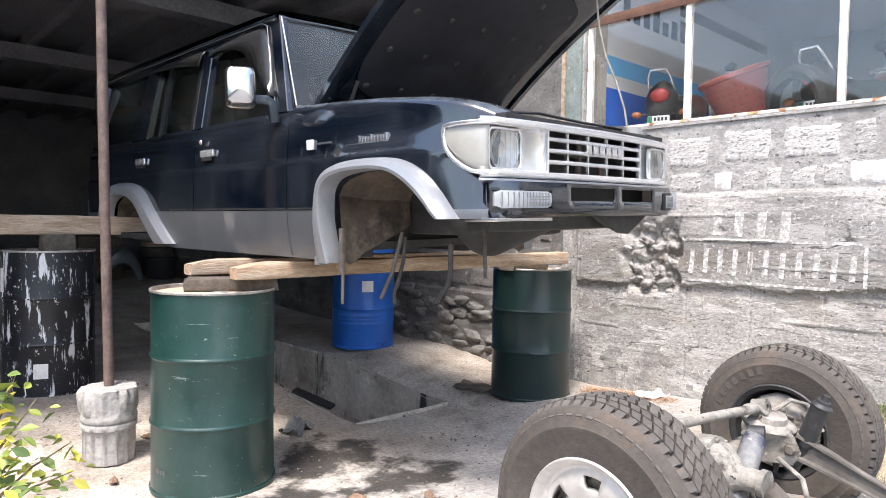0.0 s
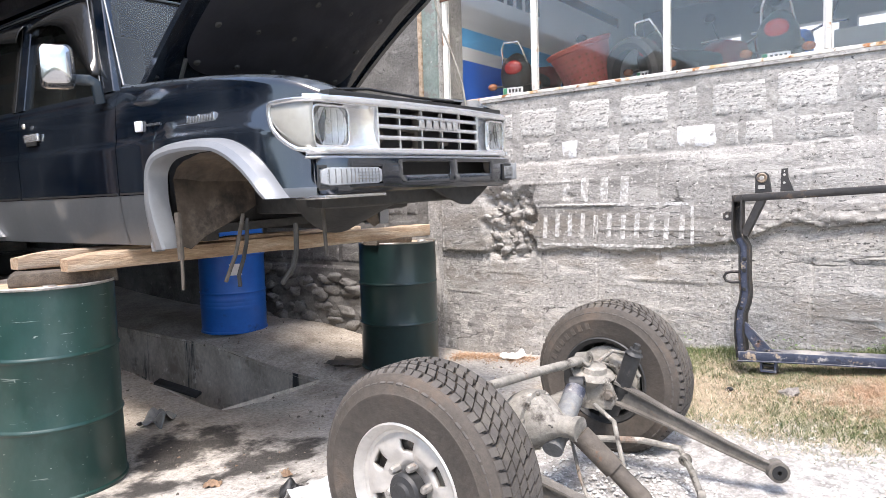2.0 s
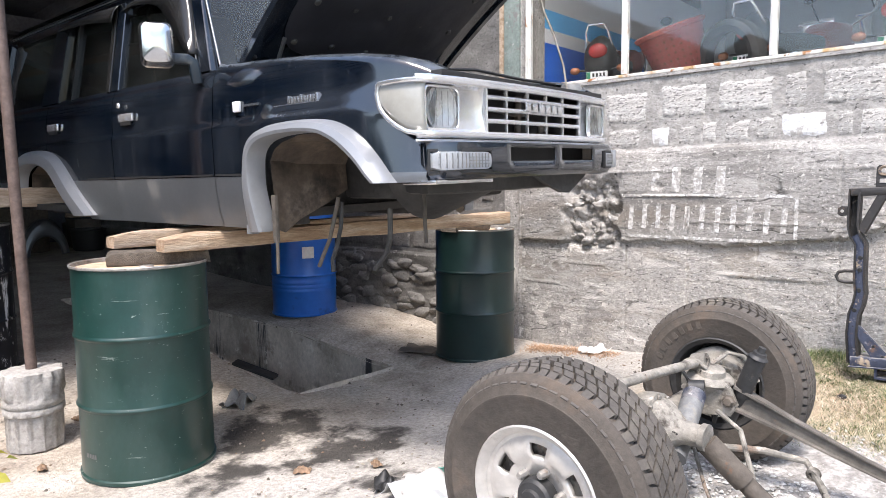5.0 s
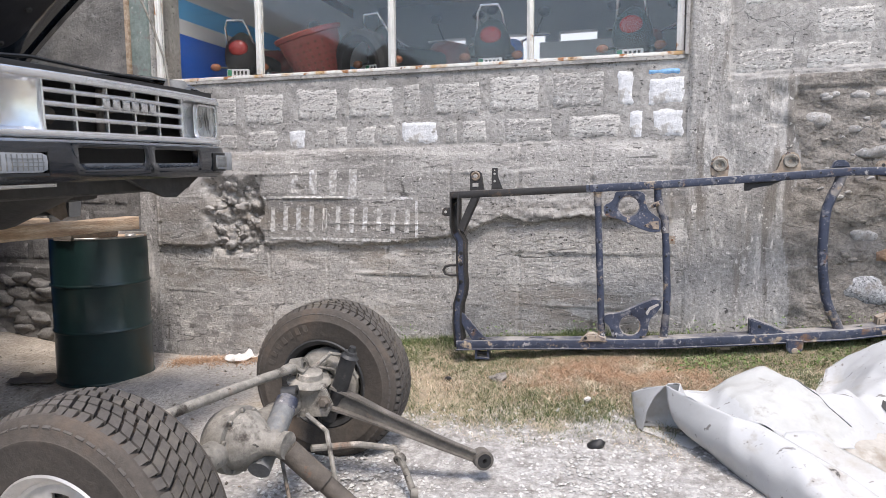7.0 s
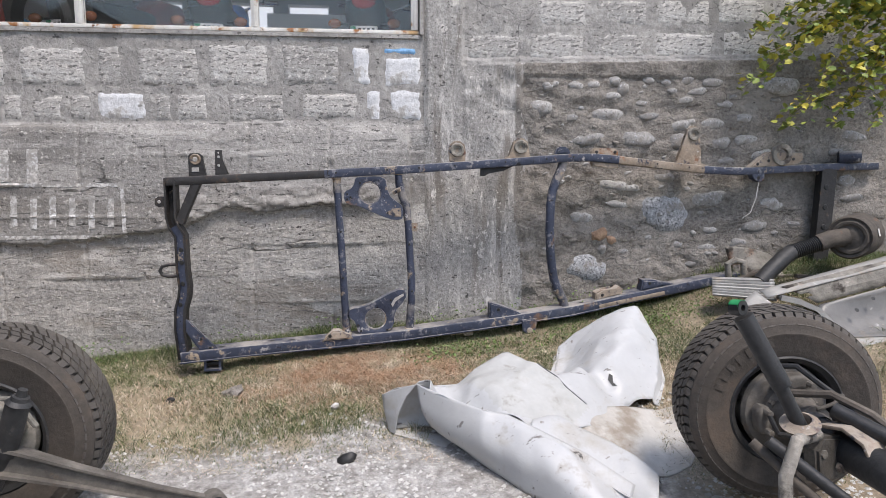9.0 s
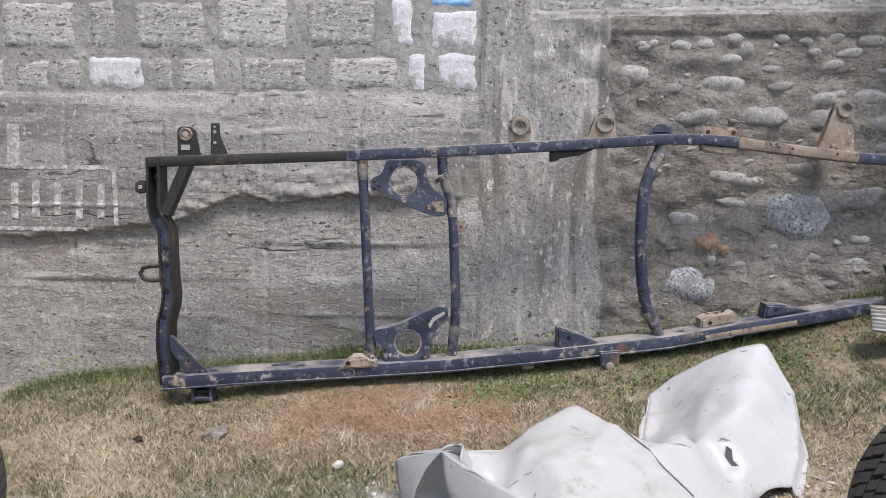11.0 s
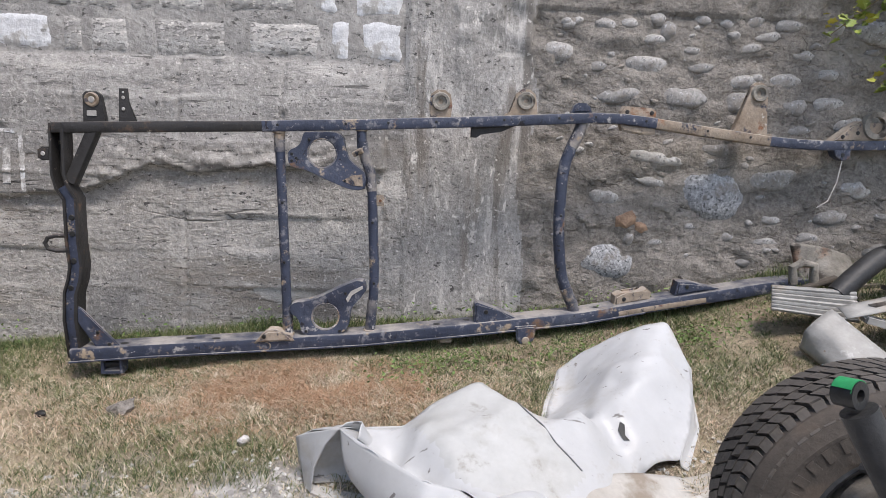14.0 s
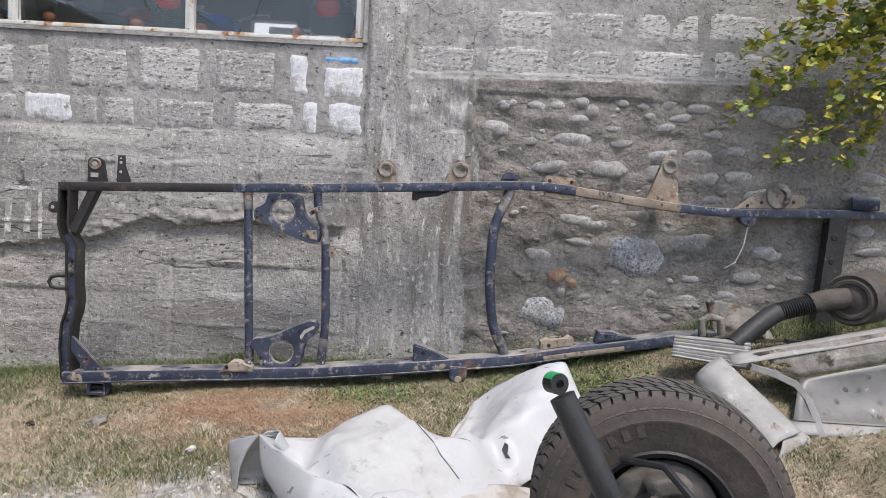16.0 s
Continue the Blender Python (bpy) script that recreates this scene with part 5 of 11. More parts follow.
# ---- the garage ----
# Roof and side wall reach south unseen, added to darken the car's reflections.
bm = bmesh.new()
box(bm, (-12.6, -3.6, 3.05), (-3.25, WALL - 0.1, 3.2))
for k in range(14):
    y = -2.34 + 0.52 * k
    box(bm, (-12.6, y, 2.93), (-3.3, y + 0.09, 3.05))
for x in (-4.6, -7.2, -9.8):
    box(bm, (x, -3.6, 2.78), (x + 0.18, WALL - 0.1, 2.93))
tagged(part("ceiling_garage", bm, M["dark_wall"]), "soot-dark timber garage ceiling with beams", "ceiling", kind="structure")
bm = bmesh.new()
box(bm, (-12.8, -3.6, -0.3), (-12.6, WALL, 3.2))
box(bm, (-12.6, -3.75, -0.3), (-3.9, -3.6, 3.2))
tagged(part("wall_garage", bm, M["dark_wall"]), "dark stained garage wall in deep shade", "wall", kind="structure")
bm = bmesh.new()
box(bm, (-9.0, 0.9, 2.8), (-3.9, 1.0, 3.05))
tagged(part("roof_beam", bm, M["rust_bar"]), "rusty steel edge beam of the garage roof", "beam", kind="structure")

# plain unseen wall added to close the place behind the camera; it shapes reflections
bm = bmesh.new()
box(bm, (-14.0, -6.3, -0.3), (14.0, -6.0, 2.8))
tagged(part("wall_south", bm, M["added_wall"]), "unseen plain wall added behind the camera for reflections", "wall", kind="structure")


# ---- drums, blocks and beams under the car ----
def drum(name, x, y, z, h, r, paint, lid, hoops, label, ribs=0, dent=0.0, turn=0.0):
    root = empty(name, pose(x, y, z, 0, 0, turn), label, "drum", "oil drums")
    bm = bmesh.new()
    prof = [(0.0, 0.012), (r * 0.93, 0.012), (r * 0.985, 0.0), (r * 1.012, 0.004), (r * 1.012, 0.018), (r * 0.985, 0.024)]
    marks = sorted(hoops)
    for hz in marks:
        prof += [(r * 0.985, hz - 0.013), (r * 0.99, hz - 0.009), (r * 1.012, hz - 0.003), (r * 1.012, hz + 0.003), (r * 0.99, hz + 0.009), (r * 0.985, hz + 0.013)]
    for k in range(ribs):
        hz = marks[0] - 0.06 - 0.035 * k
        prof += [(r * 0.985, hz - 0.014), (r * 1.0, hz), (r * 0.985, hz + 0.014)]
    prof = prof[:6] + sorted(prof[6:], key=lambda p: p[1])
    prof += [(r * 0.985, h - 0.03), (r * 0.985, h - 0.012)]
    rings = lathe(bm, prof, 56)
    for ring in rings:
        for v in ring:
            a = math.atan2(v.co.y, v.co.x)
            k = 1 + dent * noise.noise(Vector((math.cos(a) * 1.6, math.sin(a) * 1.6, v.co.z * 3 + x)))
            v.co.x *= k
            v.co.y *= k
    part("barrel", bm, M[paint], root, sharp=50)
    bm = bmesh.new()
    lathe(bm, [(r * 0.985, h - 0.014), (r * 1.012, h - 0.012), (r * 1.016, h - 0.004), (r * 1.008, h), (r * 0.98, h - 0.002), (r * 0.965, h - 0.014), (r * 0.96, h - 0.02)], 56, close=True)
    part("top_rim", bm, M["rim_metal"], root, "bare worn steel rim")
    bm = bmesh.new()
    lathe(bm, [(0.0, h - 0.018), (r * 0.4, h - 0.017), (r * 0.962, h - 0.02)], 48)
    part("lid", bm, M[lid], root)
    bm = bmesh.new()
    lathe(bm, [(0.0, h - 0.004), (0.03, h - 0.004), (0.036, h - 0.016)], 14, Matrix.Translation((r * 0.62, -0.05, 0)))
    part("bung", bm, M["rim_metal"], root)
    return root


D1 = (-2.51, 1.78)
D2 = (-2.49, 4.165)
z1, z2 = ground_z(*D1), ground_z(*D2)
d1 = drum("oil_drum", D1[0], D1[1], z1 + 0.004, 0.95, 0.288, "green_drum", "drum_lid", (0.33, 0.64), "dark green steel oil drum with a rusty lid", dent=0.012)
for k in range(6):
    bm = bmesh.new()
    a0 = radians(-84 + 2.4 * k)
    vs = []
    for z in (0.115, 0.135):
        for a in (a0, a0 + radians(1.5)):
            vs.append(bm.verts.new((0.2885 * math.cos(a), 0.2885 * math.sin(a), z)))
    bm.faces.new((vs[0], vs[1], vs[3], vs[2]))
    part("stencil_bar", bm, M["cladding"], d1)
d2 = drum("oil_drum", D2[0], D2[1], z2 - 0.012, 0.93, 0.288, "dark_drum", "drum_lid", (0.34, 0.63), "black-green steel oil drum with a rusty lid", dent=0.012, turn=70)
B3 = (-4.42, 4.05)
d3 = drum("oil_drum", B3[0], B3[1], ground_z(*B3) - 0.01, 1.0, 0.29, "blue_drum", "blue_drum", (0.36, 0.69), "bright blue ribbed steel drum with a paper label", ribs=3, turn=20)
bm = bmesh.new()
for a0, a1, zz0, zz1 in ((-58, -38, 0.52, 0.62),):
    vs = [[bm.verts.new((0.292 * math.cos(radians(a)), 0.292 * math.sin(radians(a)), z)) for a in (a0, (a0 + a1) / 2, a1)] for z in (zz0, zz1)]
    for i in range(2):
        bm.faces.new((vs[0][i], vs[0][i + 1], vs[1][i + 1], vs[1][i]))
part("paper_label", bm, M["paper"], d3, "torn white paper label")
B4 = (-4.65, 1.52)
d4 = drum("oil_drum", B4[0], B4[1], ground_z(*B4) - 0.01, 0.98, 0.288, "black_drum", "drum_lid", (0.35, 0.66), "black steel drum spattered with white paint", turn=35)
for a0, a1, zz0, zz1 in ((-65, -48, 0.13, 0.23), (-118, -108, 0.7, 0.86)):
    bm = bmesh.new()
    vs = [[bm.verts.new((0.2925 * math.cos(radians(a)), 0.2925 * math.sin(radians(a)), z)) for a in (a0, (a0 + a1) / 2, a1)] for z in (zz0, zz1)]
    for i in range(2):
        bm.faces.new((vs[0][i], vs[0][i + 1], vs[1][i + 1], vs[1][i]))
    part("paper_label", bm, M["paper"], d4, "torn white paper label")


def timber(name, a, c, w, h, mat, label, category="beam", seed=0):
    """A rough sawn baulk from a to c (its underside's middle line)."""
    bm = bmesh.new()
    a, c = Vector(a), Vector(c)
    n = 26
    pts = [a.lerp(c, i / n) + Vector((0, 0, h / 2)) for i in range(n + 1)]
    rings = sweep(bm, pts, rrect(w, h, 0.008, 2))
    for r in rings:
        for v in r:
            v.co += Vector([0.006 * noise.noise(v.co * 7 + Vector((seed, k * 9, 0))) for k in range(3)])
    # the near end is split and tapered
    for q, k in ((0, 0.72), (1, 0.95)):
        for v in rings[q]:
            v.co.z = a.z + (v.co.z - a.z) * (k + 0.1 * noise.noise(v.co * 20))
    for ends, s in ((rings[0], 1), (rings[-1], -1)):
        for v in ends:
            v.co += (c - a).normalized() * (0.02 * noise.noise(v.co * 14) + s * 0.0)
    return tagged(part(name, bm, M[mat], at=tuple(a)), label, category)


tz1, tz2 = z1 + 0.94, z2 + 0.904
timber("packing_block", (D1[0] - 0.06, D1[1] - 0.12, tz1), (D1[0] + 0.12, D1[1] + 0.27, tz1), 0.15, 0.06, "old_wood", "dark wooden packing block lying on the drum", "block", 1)
timber("packing_block", (D2[0] + 0.02, D2[1] - 0.3, tz2), (D2[0] + 0.05, D2[1] + 0.05, tz2), 0.13, 0.055, "old_wood", "dark wooden packing block lying on the drum", "block", 2)
timber("wooden_beam", (D1[0] + 0.17, D1[1] + 0.02, tz1 + 0.06), (D2[0] + 0.28, D2[1] - 0.02, tz2 + 0.056), 0.11, 0.078, "red_wood", "long rough sawn wooden beam carrying the car body", "beam", 3)
timber("wooden_beam", (D1[0] - 0.2, D1[1] - 0.05, tz1 + 0.06), (D2[0] - 0.12, D2[1] - 0.3, tz2 + 0.056), 0.12, 0.078, "wood", "long rough sawn wooden beam carrying the car body", "beam", 4)
timber("packing_block", (B4[0] + 0.06, B4[1] - 0.06, ground_z(*B4) + 0.955), (B4[0] + 0.06, B4[1] + 0.14, ground_z(*B4) + 0.955), 0.15, 0.12, "old_wood", "dark wooden packing block lying on the drum", "block", 5)
timber("wooden_beam", (B4[0] + 0.02, B4[1] - 0.75, ground_z(*B4) + 1.075), (B4[0] + 0.1, B4[1] + 2.6, ground_z(*B4) + 1.075), 0.13, 0.13, "wood", "long rough sawn wooden beam carrying the car body", "beam", 6)
# steel prop on a moulded concrete foot
prop = empty("steel_prop", pose(-3.13, 1.48, ground_z(-3.13, 1.48)), "rusty steel pipe prop in a moulded concrete foot", "prop")
bm = bmesh.new()
lathe(bm, [(0.0, 0.0), (0.13, 0.0), (0.13, 0.17), (0.136, 0.18), (0.136, 0.205), (0.128, 0.212), (0.136, 0.22), (0.136, 0.24), (0.13, 0.25), (0.137, 0.28), (0.14, 0.36), (0.132, 0.385), (0.1, 0.392), (0.0, 0.39)], 120)
for v in bm.verts:
    a, rad = math.atan2(v.co.y, v.co.x), math.hypot(v.co.x, v.co.y)
    if rad > 0.1 and v.co.z < 0.18:
        k = 1 - 0.07 * abs(math.sin(a * 7)) ** 0.6
    elif rad > 0.1 and v.co.z > 0.25:
        k = 1 + 0.16 * noise.noise(Vector((math.cos(a) * 4, math.sin(a) * 4, v.co.z * 26)))
    else:
        k = 1
    v.co.x *= k
    v.co.y *= k
part("foot", bm, M["cast"], prop, "pale cast concrete foot with fluting", sharp=50)
bm = bmesh.new()
tube(bm, [(0.0, 0.0, 0.38), (-0.03, -0.01, 1.3), (-0.075, -0.02, 2.9)], 0.026, 14)
part("pipe", bm, M["iron_bar"], prop)


# ---- the off-road car body, lifted off its chassis ----
CZ, CW = 1.05, 1.40
car = empty("car", pose(-1.9, 2.03, CZ, 1.6, 0, 3.0), "dark blue off-road car body without wheels, bonnet open, propped on beams", "car")


def cpart(name, bm, mat, label="", parent=None, sharp=32):
    bmesh.ops.translate(bm, verts=bm.verts, vec=(0, 0, -CZ))
    return part(name, bm, mat, parent or car, label, sharp)


def along(line, x):
    """Height of a polyline at x."""
    for (a, b), (c, d) in zip(line, line[1:]):
        if a <= x <= c or c <= x <= a:
            return b + (d - b) * (x - a) / (c - a) if abs(c - a) > 1e-9 else b
    return line[0][1] if abs(x - line[0][0]) < abs(x - line[-1][0]) else line[-1][1]


def even(line, n):
    """n points at equal steps along a polyline."""
    pts = [Vector(p) for p in line]
    d = [0.0]
    for a, b in zip(pts, pts[1:]):
        d.append(d[-1] + (b - a).length)
    out = []
    for i in range(n):
        s = d[-1] * i / (n - 1)
        k = max(j for j in range(len(d) - 1) if d[j] <= s + 1e-9)
        out.append(pts[k].lerp(pts[k + 1], (s - d[k]) / (d[k + 1] - d[k])))
    return out


def rounded(line, times=2):
    """Cuts the corners of a polyline."""
    for _ in range(times):
        out = [line[0]]
        for (a, b), (c, d) in zip(line, line[1:]):
            out += [(a * 0.75 + c * 0.25, b * 0.75 + d * 0.25), (a * 0.25 + c * 0.75, b * 0.25 + d * 0.75)]
        line = out + [line[-1]]
    return line


F_IN = [(0.10, 1.05), (0.055, 1.33), (0.10, 1.395), (0.22, 1.42), (0.38, 1.425), (0.50, 1.41), (0.63, 1.33), (0.72, 1.245)]
F_OUT = [(-0.075, 1.045), (-0.04, 1.36), (0.02, 1.445), (0.15, 1.485), (0.41, 1.49), (0.56, 1.468), (0.69, 1.39), (0.80, 1.245)]
R_IN = [(-2.67, 1.16), (-2.62, 1.33), (-2.5, 1.385), (-2.3, 1.395), (-2.12, 1.365), (-2.0, 1.29), (-1.81, 1.075)]
R_OUT = [(-2.79, 1.16), (-2.74, 1.38), (-2.6, 1.465), (-2.3, 1.485), (-2.06, 1.45), (-1.93, 1.37), (-1.61, 1.08)]
F_IN = [(a * 0.75 + c * 0.25, b * 0.75 + d * 0.25) for (a, b), (c, d) in zip(F_IN, F_OUT)]
F_MID = [(0.0, 1.05), (0.004, 1.37), (0.08, 1.43), (0.2, 1.455), (0.4, 1.46), (0.53, 1.44), (0.66, 1.36), (0.76, 1.245)]
R_MID = [(-2.73, 1.16), (-2.68, 1.36), (-2.55, 1.43), (-2.3, 1.44), (-2.1, 1.41), (-1.97, 1.34), (-1.71, 1.08)]
TOP = [(-3.1, 1.77), (-0.35, 1.757), (0.0, 1.738), (0.35, 1.712), (0.6, 1.684), (0.74, 1.662), (0.82, 1.64), (0.88, 1.612), (0.91, 1.598)]


def belly(u, z):
    """How far the side is drawn in from its widest line."""
    v = 0.022 * max(0.0, (z - 1.5) / 0.26) ** 2 + 0.03 * max(0.0, (1.26 - z) / 0.2) ** 1.5 + 0.016 * max(0.0, (z - 1.66) / 0.1) ** 2
    if u > 0.62:
        v += 0.05 * ((u - 0.62) / 0.3) ** 2
    if u > 0.5:
        v += 0.05 * ((u - 0.5) / 0.4) ** 2 * max(0.0, min(1.0, (z - 1.27) / 0.2))
    # crease along the flank, and the wing swelling out over its arch
    v += 0.009 * max(0.0, min(1.0, (z - 1.5) / 0.022))
    v -= 0.024 * max(0.0, min(1.0, (u + 0.12) / 0.25)) * max(0.0, min(1.0, (0.92 - u) / 0.2)) * (0.5 - 0.5 * math.cos(math.pi * max(0.0, min(1.0, (1.6 - z) / 0.1))))
    return v


def low(u):
    if 0.0 <= u <= 0.76:
        return along(F_MID, u)
    if -2.73 <= u <= -1.71:
        return along(R_MID, u)
    if u > 0.76:
        return 1.245
    return 1.055 if u > -2.73 else 1.16


def side_panel(name, u0, u1, far=False, shoulder=False, top=None):
    us = sorted(set([u0 + (u1 - u0) * i / 40 for i in range(41)] + [u for u in (-0.002, 0.001, 0.005, 0.012, -1.70, -1.715) if u0 < u < u1]))
    bm = bmesh.new()
    cols = []
    for u in us:
        b, t = low(u), top or along(TOP, u)
        zs = [b + (max(b, 1.28) - b) * k / 3 for k in range(4)] + [max(b, 1.281) + (t - max(b, 1.281)) * k / 36 for k in range(37)]
        col = [(belly(u, z), z) for z in zs]
        if shoulder:
            v = col[-1][0]
            col += [(v + 0.005, t + 0.009), (v + 0.013, t + 0.017), (v + 0.026, t + 0.023), (v + 0.05, t + 0.028), (v + 0.1, t + 0.029), (v + 0.13, t + 0.016)]
        cols.append([bm.verts.new((u, CW - v if far else v, z)) for v, z in col])
    for c, d in zip(cols, cols[1:]):
        for k in range(len(c) - 1):
            f = bm.faces.new((c[k], c[k + 1], d[k + 1], d[k]))
            f.material_index = 1 if k < 3 else 0
    ob = cpart(name, bm, [M["paint"], M["cladding"]])
    md = ob.modifiers.new("thickness", "SOLIDIFY")
    md.thickness, md.offset, md.use_rim = 0.012, -1, False
    return ob


for far in (False, True):
    side_panel("front_wing", -0.3155, 0.90, far, True)
    side_panel("front_door", -1.2955, -0.3205, far)
    side_panel("rear_door", -2.1915, -1.3005, far)
    side_panel("rear_quarter", -3.08, -2.1965, far)

# wheel-arch flares
for inn, out, sh in ((F_IN, F_OUT, 1), (R_IN, R_OUT, 1)):
    for far in (False, True):
        bm = bmesh.new()
        rows = []
        for p, q in zip(even(rounded(inn), 64), even(rounded(out), 64)):
            row = []
            for k, d in ((1.0, -0.004), (0.97, 0.018), (0.72, 0.05), (0.3, 0.062), (0.06, 0.058), (0.0, 0.045), (0.0, -0.03)):
                c = p.lerp(q, k)
                v = belly(c.x, c.y) - d
                row.append(bm.verts.new((c.x, CW - v if far else v, c.y)))
            rows.append(row)
        for r, q in zip(rows, rows[1:]):
            for k in range(len(r) - 1):
                bm.faces.new((r[k], r[k + 1], q[k + 1], q[k]))
        cpart("wheel_arch_flare", bm, M["silver"], "pale silver plastic wheel-arch flare")
# narrow dark coachline over the grey band
for a, c in ((-1.29, -0.33), (-0.31, -0.08), (-1.62, -1.31)):
    bm = bmesh.new()
    box(bm, (a, -0.0035, 1.284), (c, 0.004, 1.293))
    cpart("coachline", bm, M["black_trim"])

# greenhouse
ROOF = 2.275


def upper(z):
    """Lean of the cabin's sides."""
    return 0.038 + (z - 1.757) / (ROOF - 1.757) * 0.1


def pillar(name, u0, u1, ub0, ub1, far, mat="paint", z0=1.757, z1=ROOF, proud=0.0):
    """A strip of the cabin side, from the belt (ub0..ub1) to the roof (u0..u1)."""
    bm = bmesh.new()
    rows = []
    for k in range(7):
        z = z0 + (z1 - z0) * k / 6
        a, c = ub0 + (u0 - ub0) * k / 6, ub1 + (u1 - ub1) * k / 6
        v = upper(z) - proud
        rows.append([bm.verts.new((x, CW - w if far else w, z)) for x, w in ((a, v + 0.04), (a, v + 0.004), (a + 0.006, v), (c - 0.006, v), (c, v + 0.004), (c, v + 0.04))])
    for r, q in zip(rows, rows[1:]):
        for k in range(6):
            bm.faces.new((r[k], r[(k + 1) % 6], q[(k + 1) % 6], q[k]))
    return cpart(name, bm, M[mat])


for far in (False, True):
    pillar("windscreen_pillar", -0.655, -0.57, -0.455, -0.355, far)
    pillar("door_frame", -0.715, -0.66, -0.53, -0.462, far, "smoked")
    pillar("door_pillar", -1.36, -1.27, -1.345, -1.255, far)
    pillar("door_frame", -1.42, -1.37, -1.405, -1.36, far, "smoked")
    pillar("window_divider", -1.86, -1.84, -1.87, -1.85, far, "smoked")
    pillar("rear_door_pillar", -2.17, -2.0, -2.32, -2.05, far)
    pillar("tail_pillar", -2.97, -2.86, -3.08, -2.95, far)
    # drip rail and rail over the windows
    bm = bmesh.new()
    rows = []
    for u in [-0.575 - 2.395 * i / 24 for i in range(25)]:
        rows.append([bm.verts.new((u, CW - w if far else w, z)) for w, z in ((upper(2.2) + 0.004, 2.205), (upper(2.25) - 0.003, 2.252), (upper(2.26) - 0.02, 2.262), (upper(2.27) - 0.02, 2.272), (upper(2.275) + 0.01, 2.285))])
    for r, q in zip(rows, rows[1:]):
        for k in range(4):
            bm.faces.new((r[k], r[k + 1], q[k + 1], q[k]))
    cpart("roof_rail", bm, M["paint"])
    # side panes
    for nm, (a0, a1, b0, b1) in (("door_window", (-1.27, -0.7, -1.262, -0.5)), ("rear_window", (-2.01, -1.42, -2.07, -1.41)), ("quarter_window", (-2.88, -2.16, -2.97, -2.31))):
        bm = bmesh.new()
        vs = []
        for z, p, q in ((1.765, b0, b1), (2.0, (a0 + b0) / 2, (a1 + b1) / 2), (2.215, a0, a1)):
            vs.append([bm.verts.new((x, CW - w if far else w, z)) for x, w in ((p, upper(z) + 0.022), (q, upper(z) + 0.022))])
        for r, q in zip(vs, vs[1:]):
            bm.faces.new((r[0], r[1], q[1], q[0]))
        cpart(nm, bm, M["dusty_pane"])
    # smoked wind deflectors, the front one curving down along the screen pillar
    for top_, low_ in (([(-1.265, 2.17), (-1.15, 2.222), (-0.95, 2.24), (-0.774, 2.244), (-0.68, 2.235), (-0.6, 2.13), (-0.54, 1.99), (-0.478, 1.845)], [(-1.255, 2.165), (-1.134, 2.176), (-1.02, 2.165), (-0.911, 2.149), (-0.8, 2.105), (-0.692, 2.006), (-0.6, 1.92), (-0.5, 1.842)]),
                       ([(-2.075, 2.195), (-1.935, 2.24), (-1.6, 2.238), (-1.33, 2.23)], [(-2.065, 2.185), (-1.9, 2.18), (-1.642, 2.168), (-1.345, 2.127)])):
        bm = bmesh.new()
        rows = []
        for p, q in zip(even(rounded(top_), 33), even(rounded(low_), 33)):
            row = []
            for k, d in ((0.0, -0.004), (0.12, 0.016), (0.45, 0.034), (1.0, 0.038)):
                c = p.lerp(q, k)
                w = upper(c.y) - d
                row.append(bm.verts.new((c.x, CW - w if far else w, c.y)))
            rows.append(row)
        for r, q in zip(rows, rows[1:]):
            for k in range(3):
                bm.faces.new((r[k], r[k + 1], q[k + 1], q[k]))
        ob = cpart("wind_deflector", bm, M["smoked"], "smoked plastic wind deflector")
        md = ob.modifiers.new("thickness", "SOLIDIFY")
        md.thickness = 0.003
    # bright drip moulding along the door's top and front edge
    bm = bmesh.new()
    tube(bm, [(u, CW - w if far else w, z) for u, w, z in ((-2.95, upper(2.25) - 0.012, 2.258), (-1.4, upper(2.25) - 0.012, 2.258), (-0.72, upper(2.25) - 0.012, 2.256), (-0.665, upper(2.23) - 0.008, 2.235), (-0.6, upper(2.08) - 0.006, 2.08), (-0.46, upper(1.78) - 0.006, 1.785))], 0.0035, 8)
    cpart("drip_moulding", bm, M["cladding"])
# roof
bm = bmesh.new()
rows = []
for i in range(21):
    u = -0.565 - 2.43 * i / 20
    k = 0.03 * max(0, 1 - i / 2.0) + 0.03 * max(0, (i - 18) / 2.0)
    rows.append([bm.verts.new((u, v, 2.285 + 0.05 * (1 - abs(2 * v / CW - 1) ** 3) - k * 0.6)) for v in [0.14 + (CW - 0.28) * j / 12 for j in range(13)]])
for r, q in zip(rows, rows[1:]):
    for j in range(12):
        bm.faces.new((r[j], r[j + 1], q[j + 1], q[j]))
cpart("roof", bm, M["paint"])
# windscreen with its bright trim, scuttle and dash
bm = bmesh.new()
ws = [(-0.365, 1.79), (-0.44, 1.96), (-0.51, 2.12), (-0.58, 2.262)]
rows = [[bm.verts.new((u + 0.035 * (1 - (2 * j / 8 - 1) ** 2), 0.09 + (z - 1.79) * 0.12 + (CW - 0.18 - (z - 1.79) * 0.24) * j / 8, z)) for j in range(9)] for u, z in ws]
for r, q in zip(rows, rows[1:]):
    for j in range(8):
        bm.faces.new((r[j], r[j + 1], q[j + 1], q[j]))
cpart("windscreen", bm, M["dusty_screen"], "dusty windscreen glass")
bm = bmesh.new()
loop = [(-0.35, 0.085, 1.785), (-0.565, 0.145, 2.262), (-0.53, CW / 2, 2.272), (-0.565, CW - 0.145, 2.262), (-0.35, CW - 0.085, 1.785), (-0.315, CW / 2, 1.785), (-0.35, 0.085, 1.785)]
tube(bm, loop, 0.0055, 8)
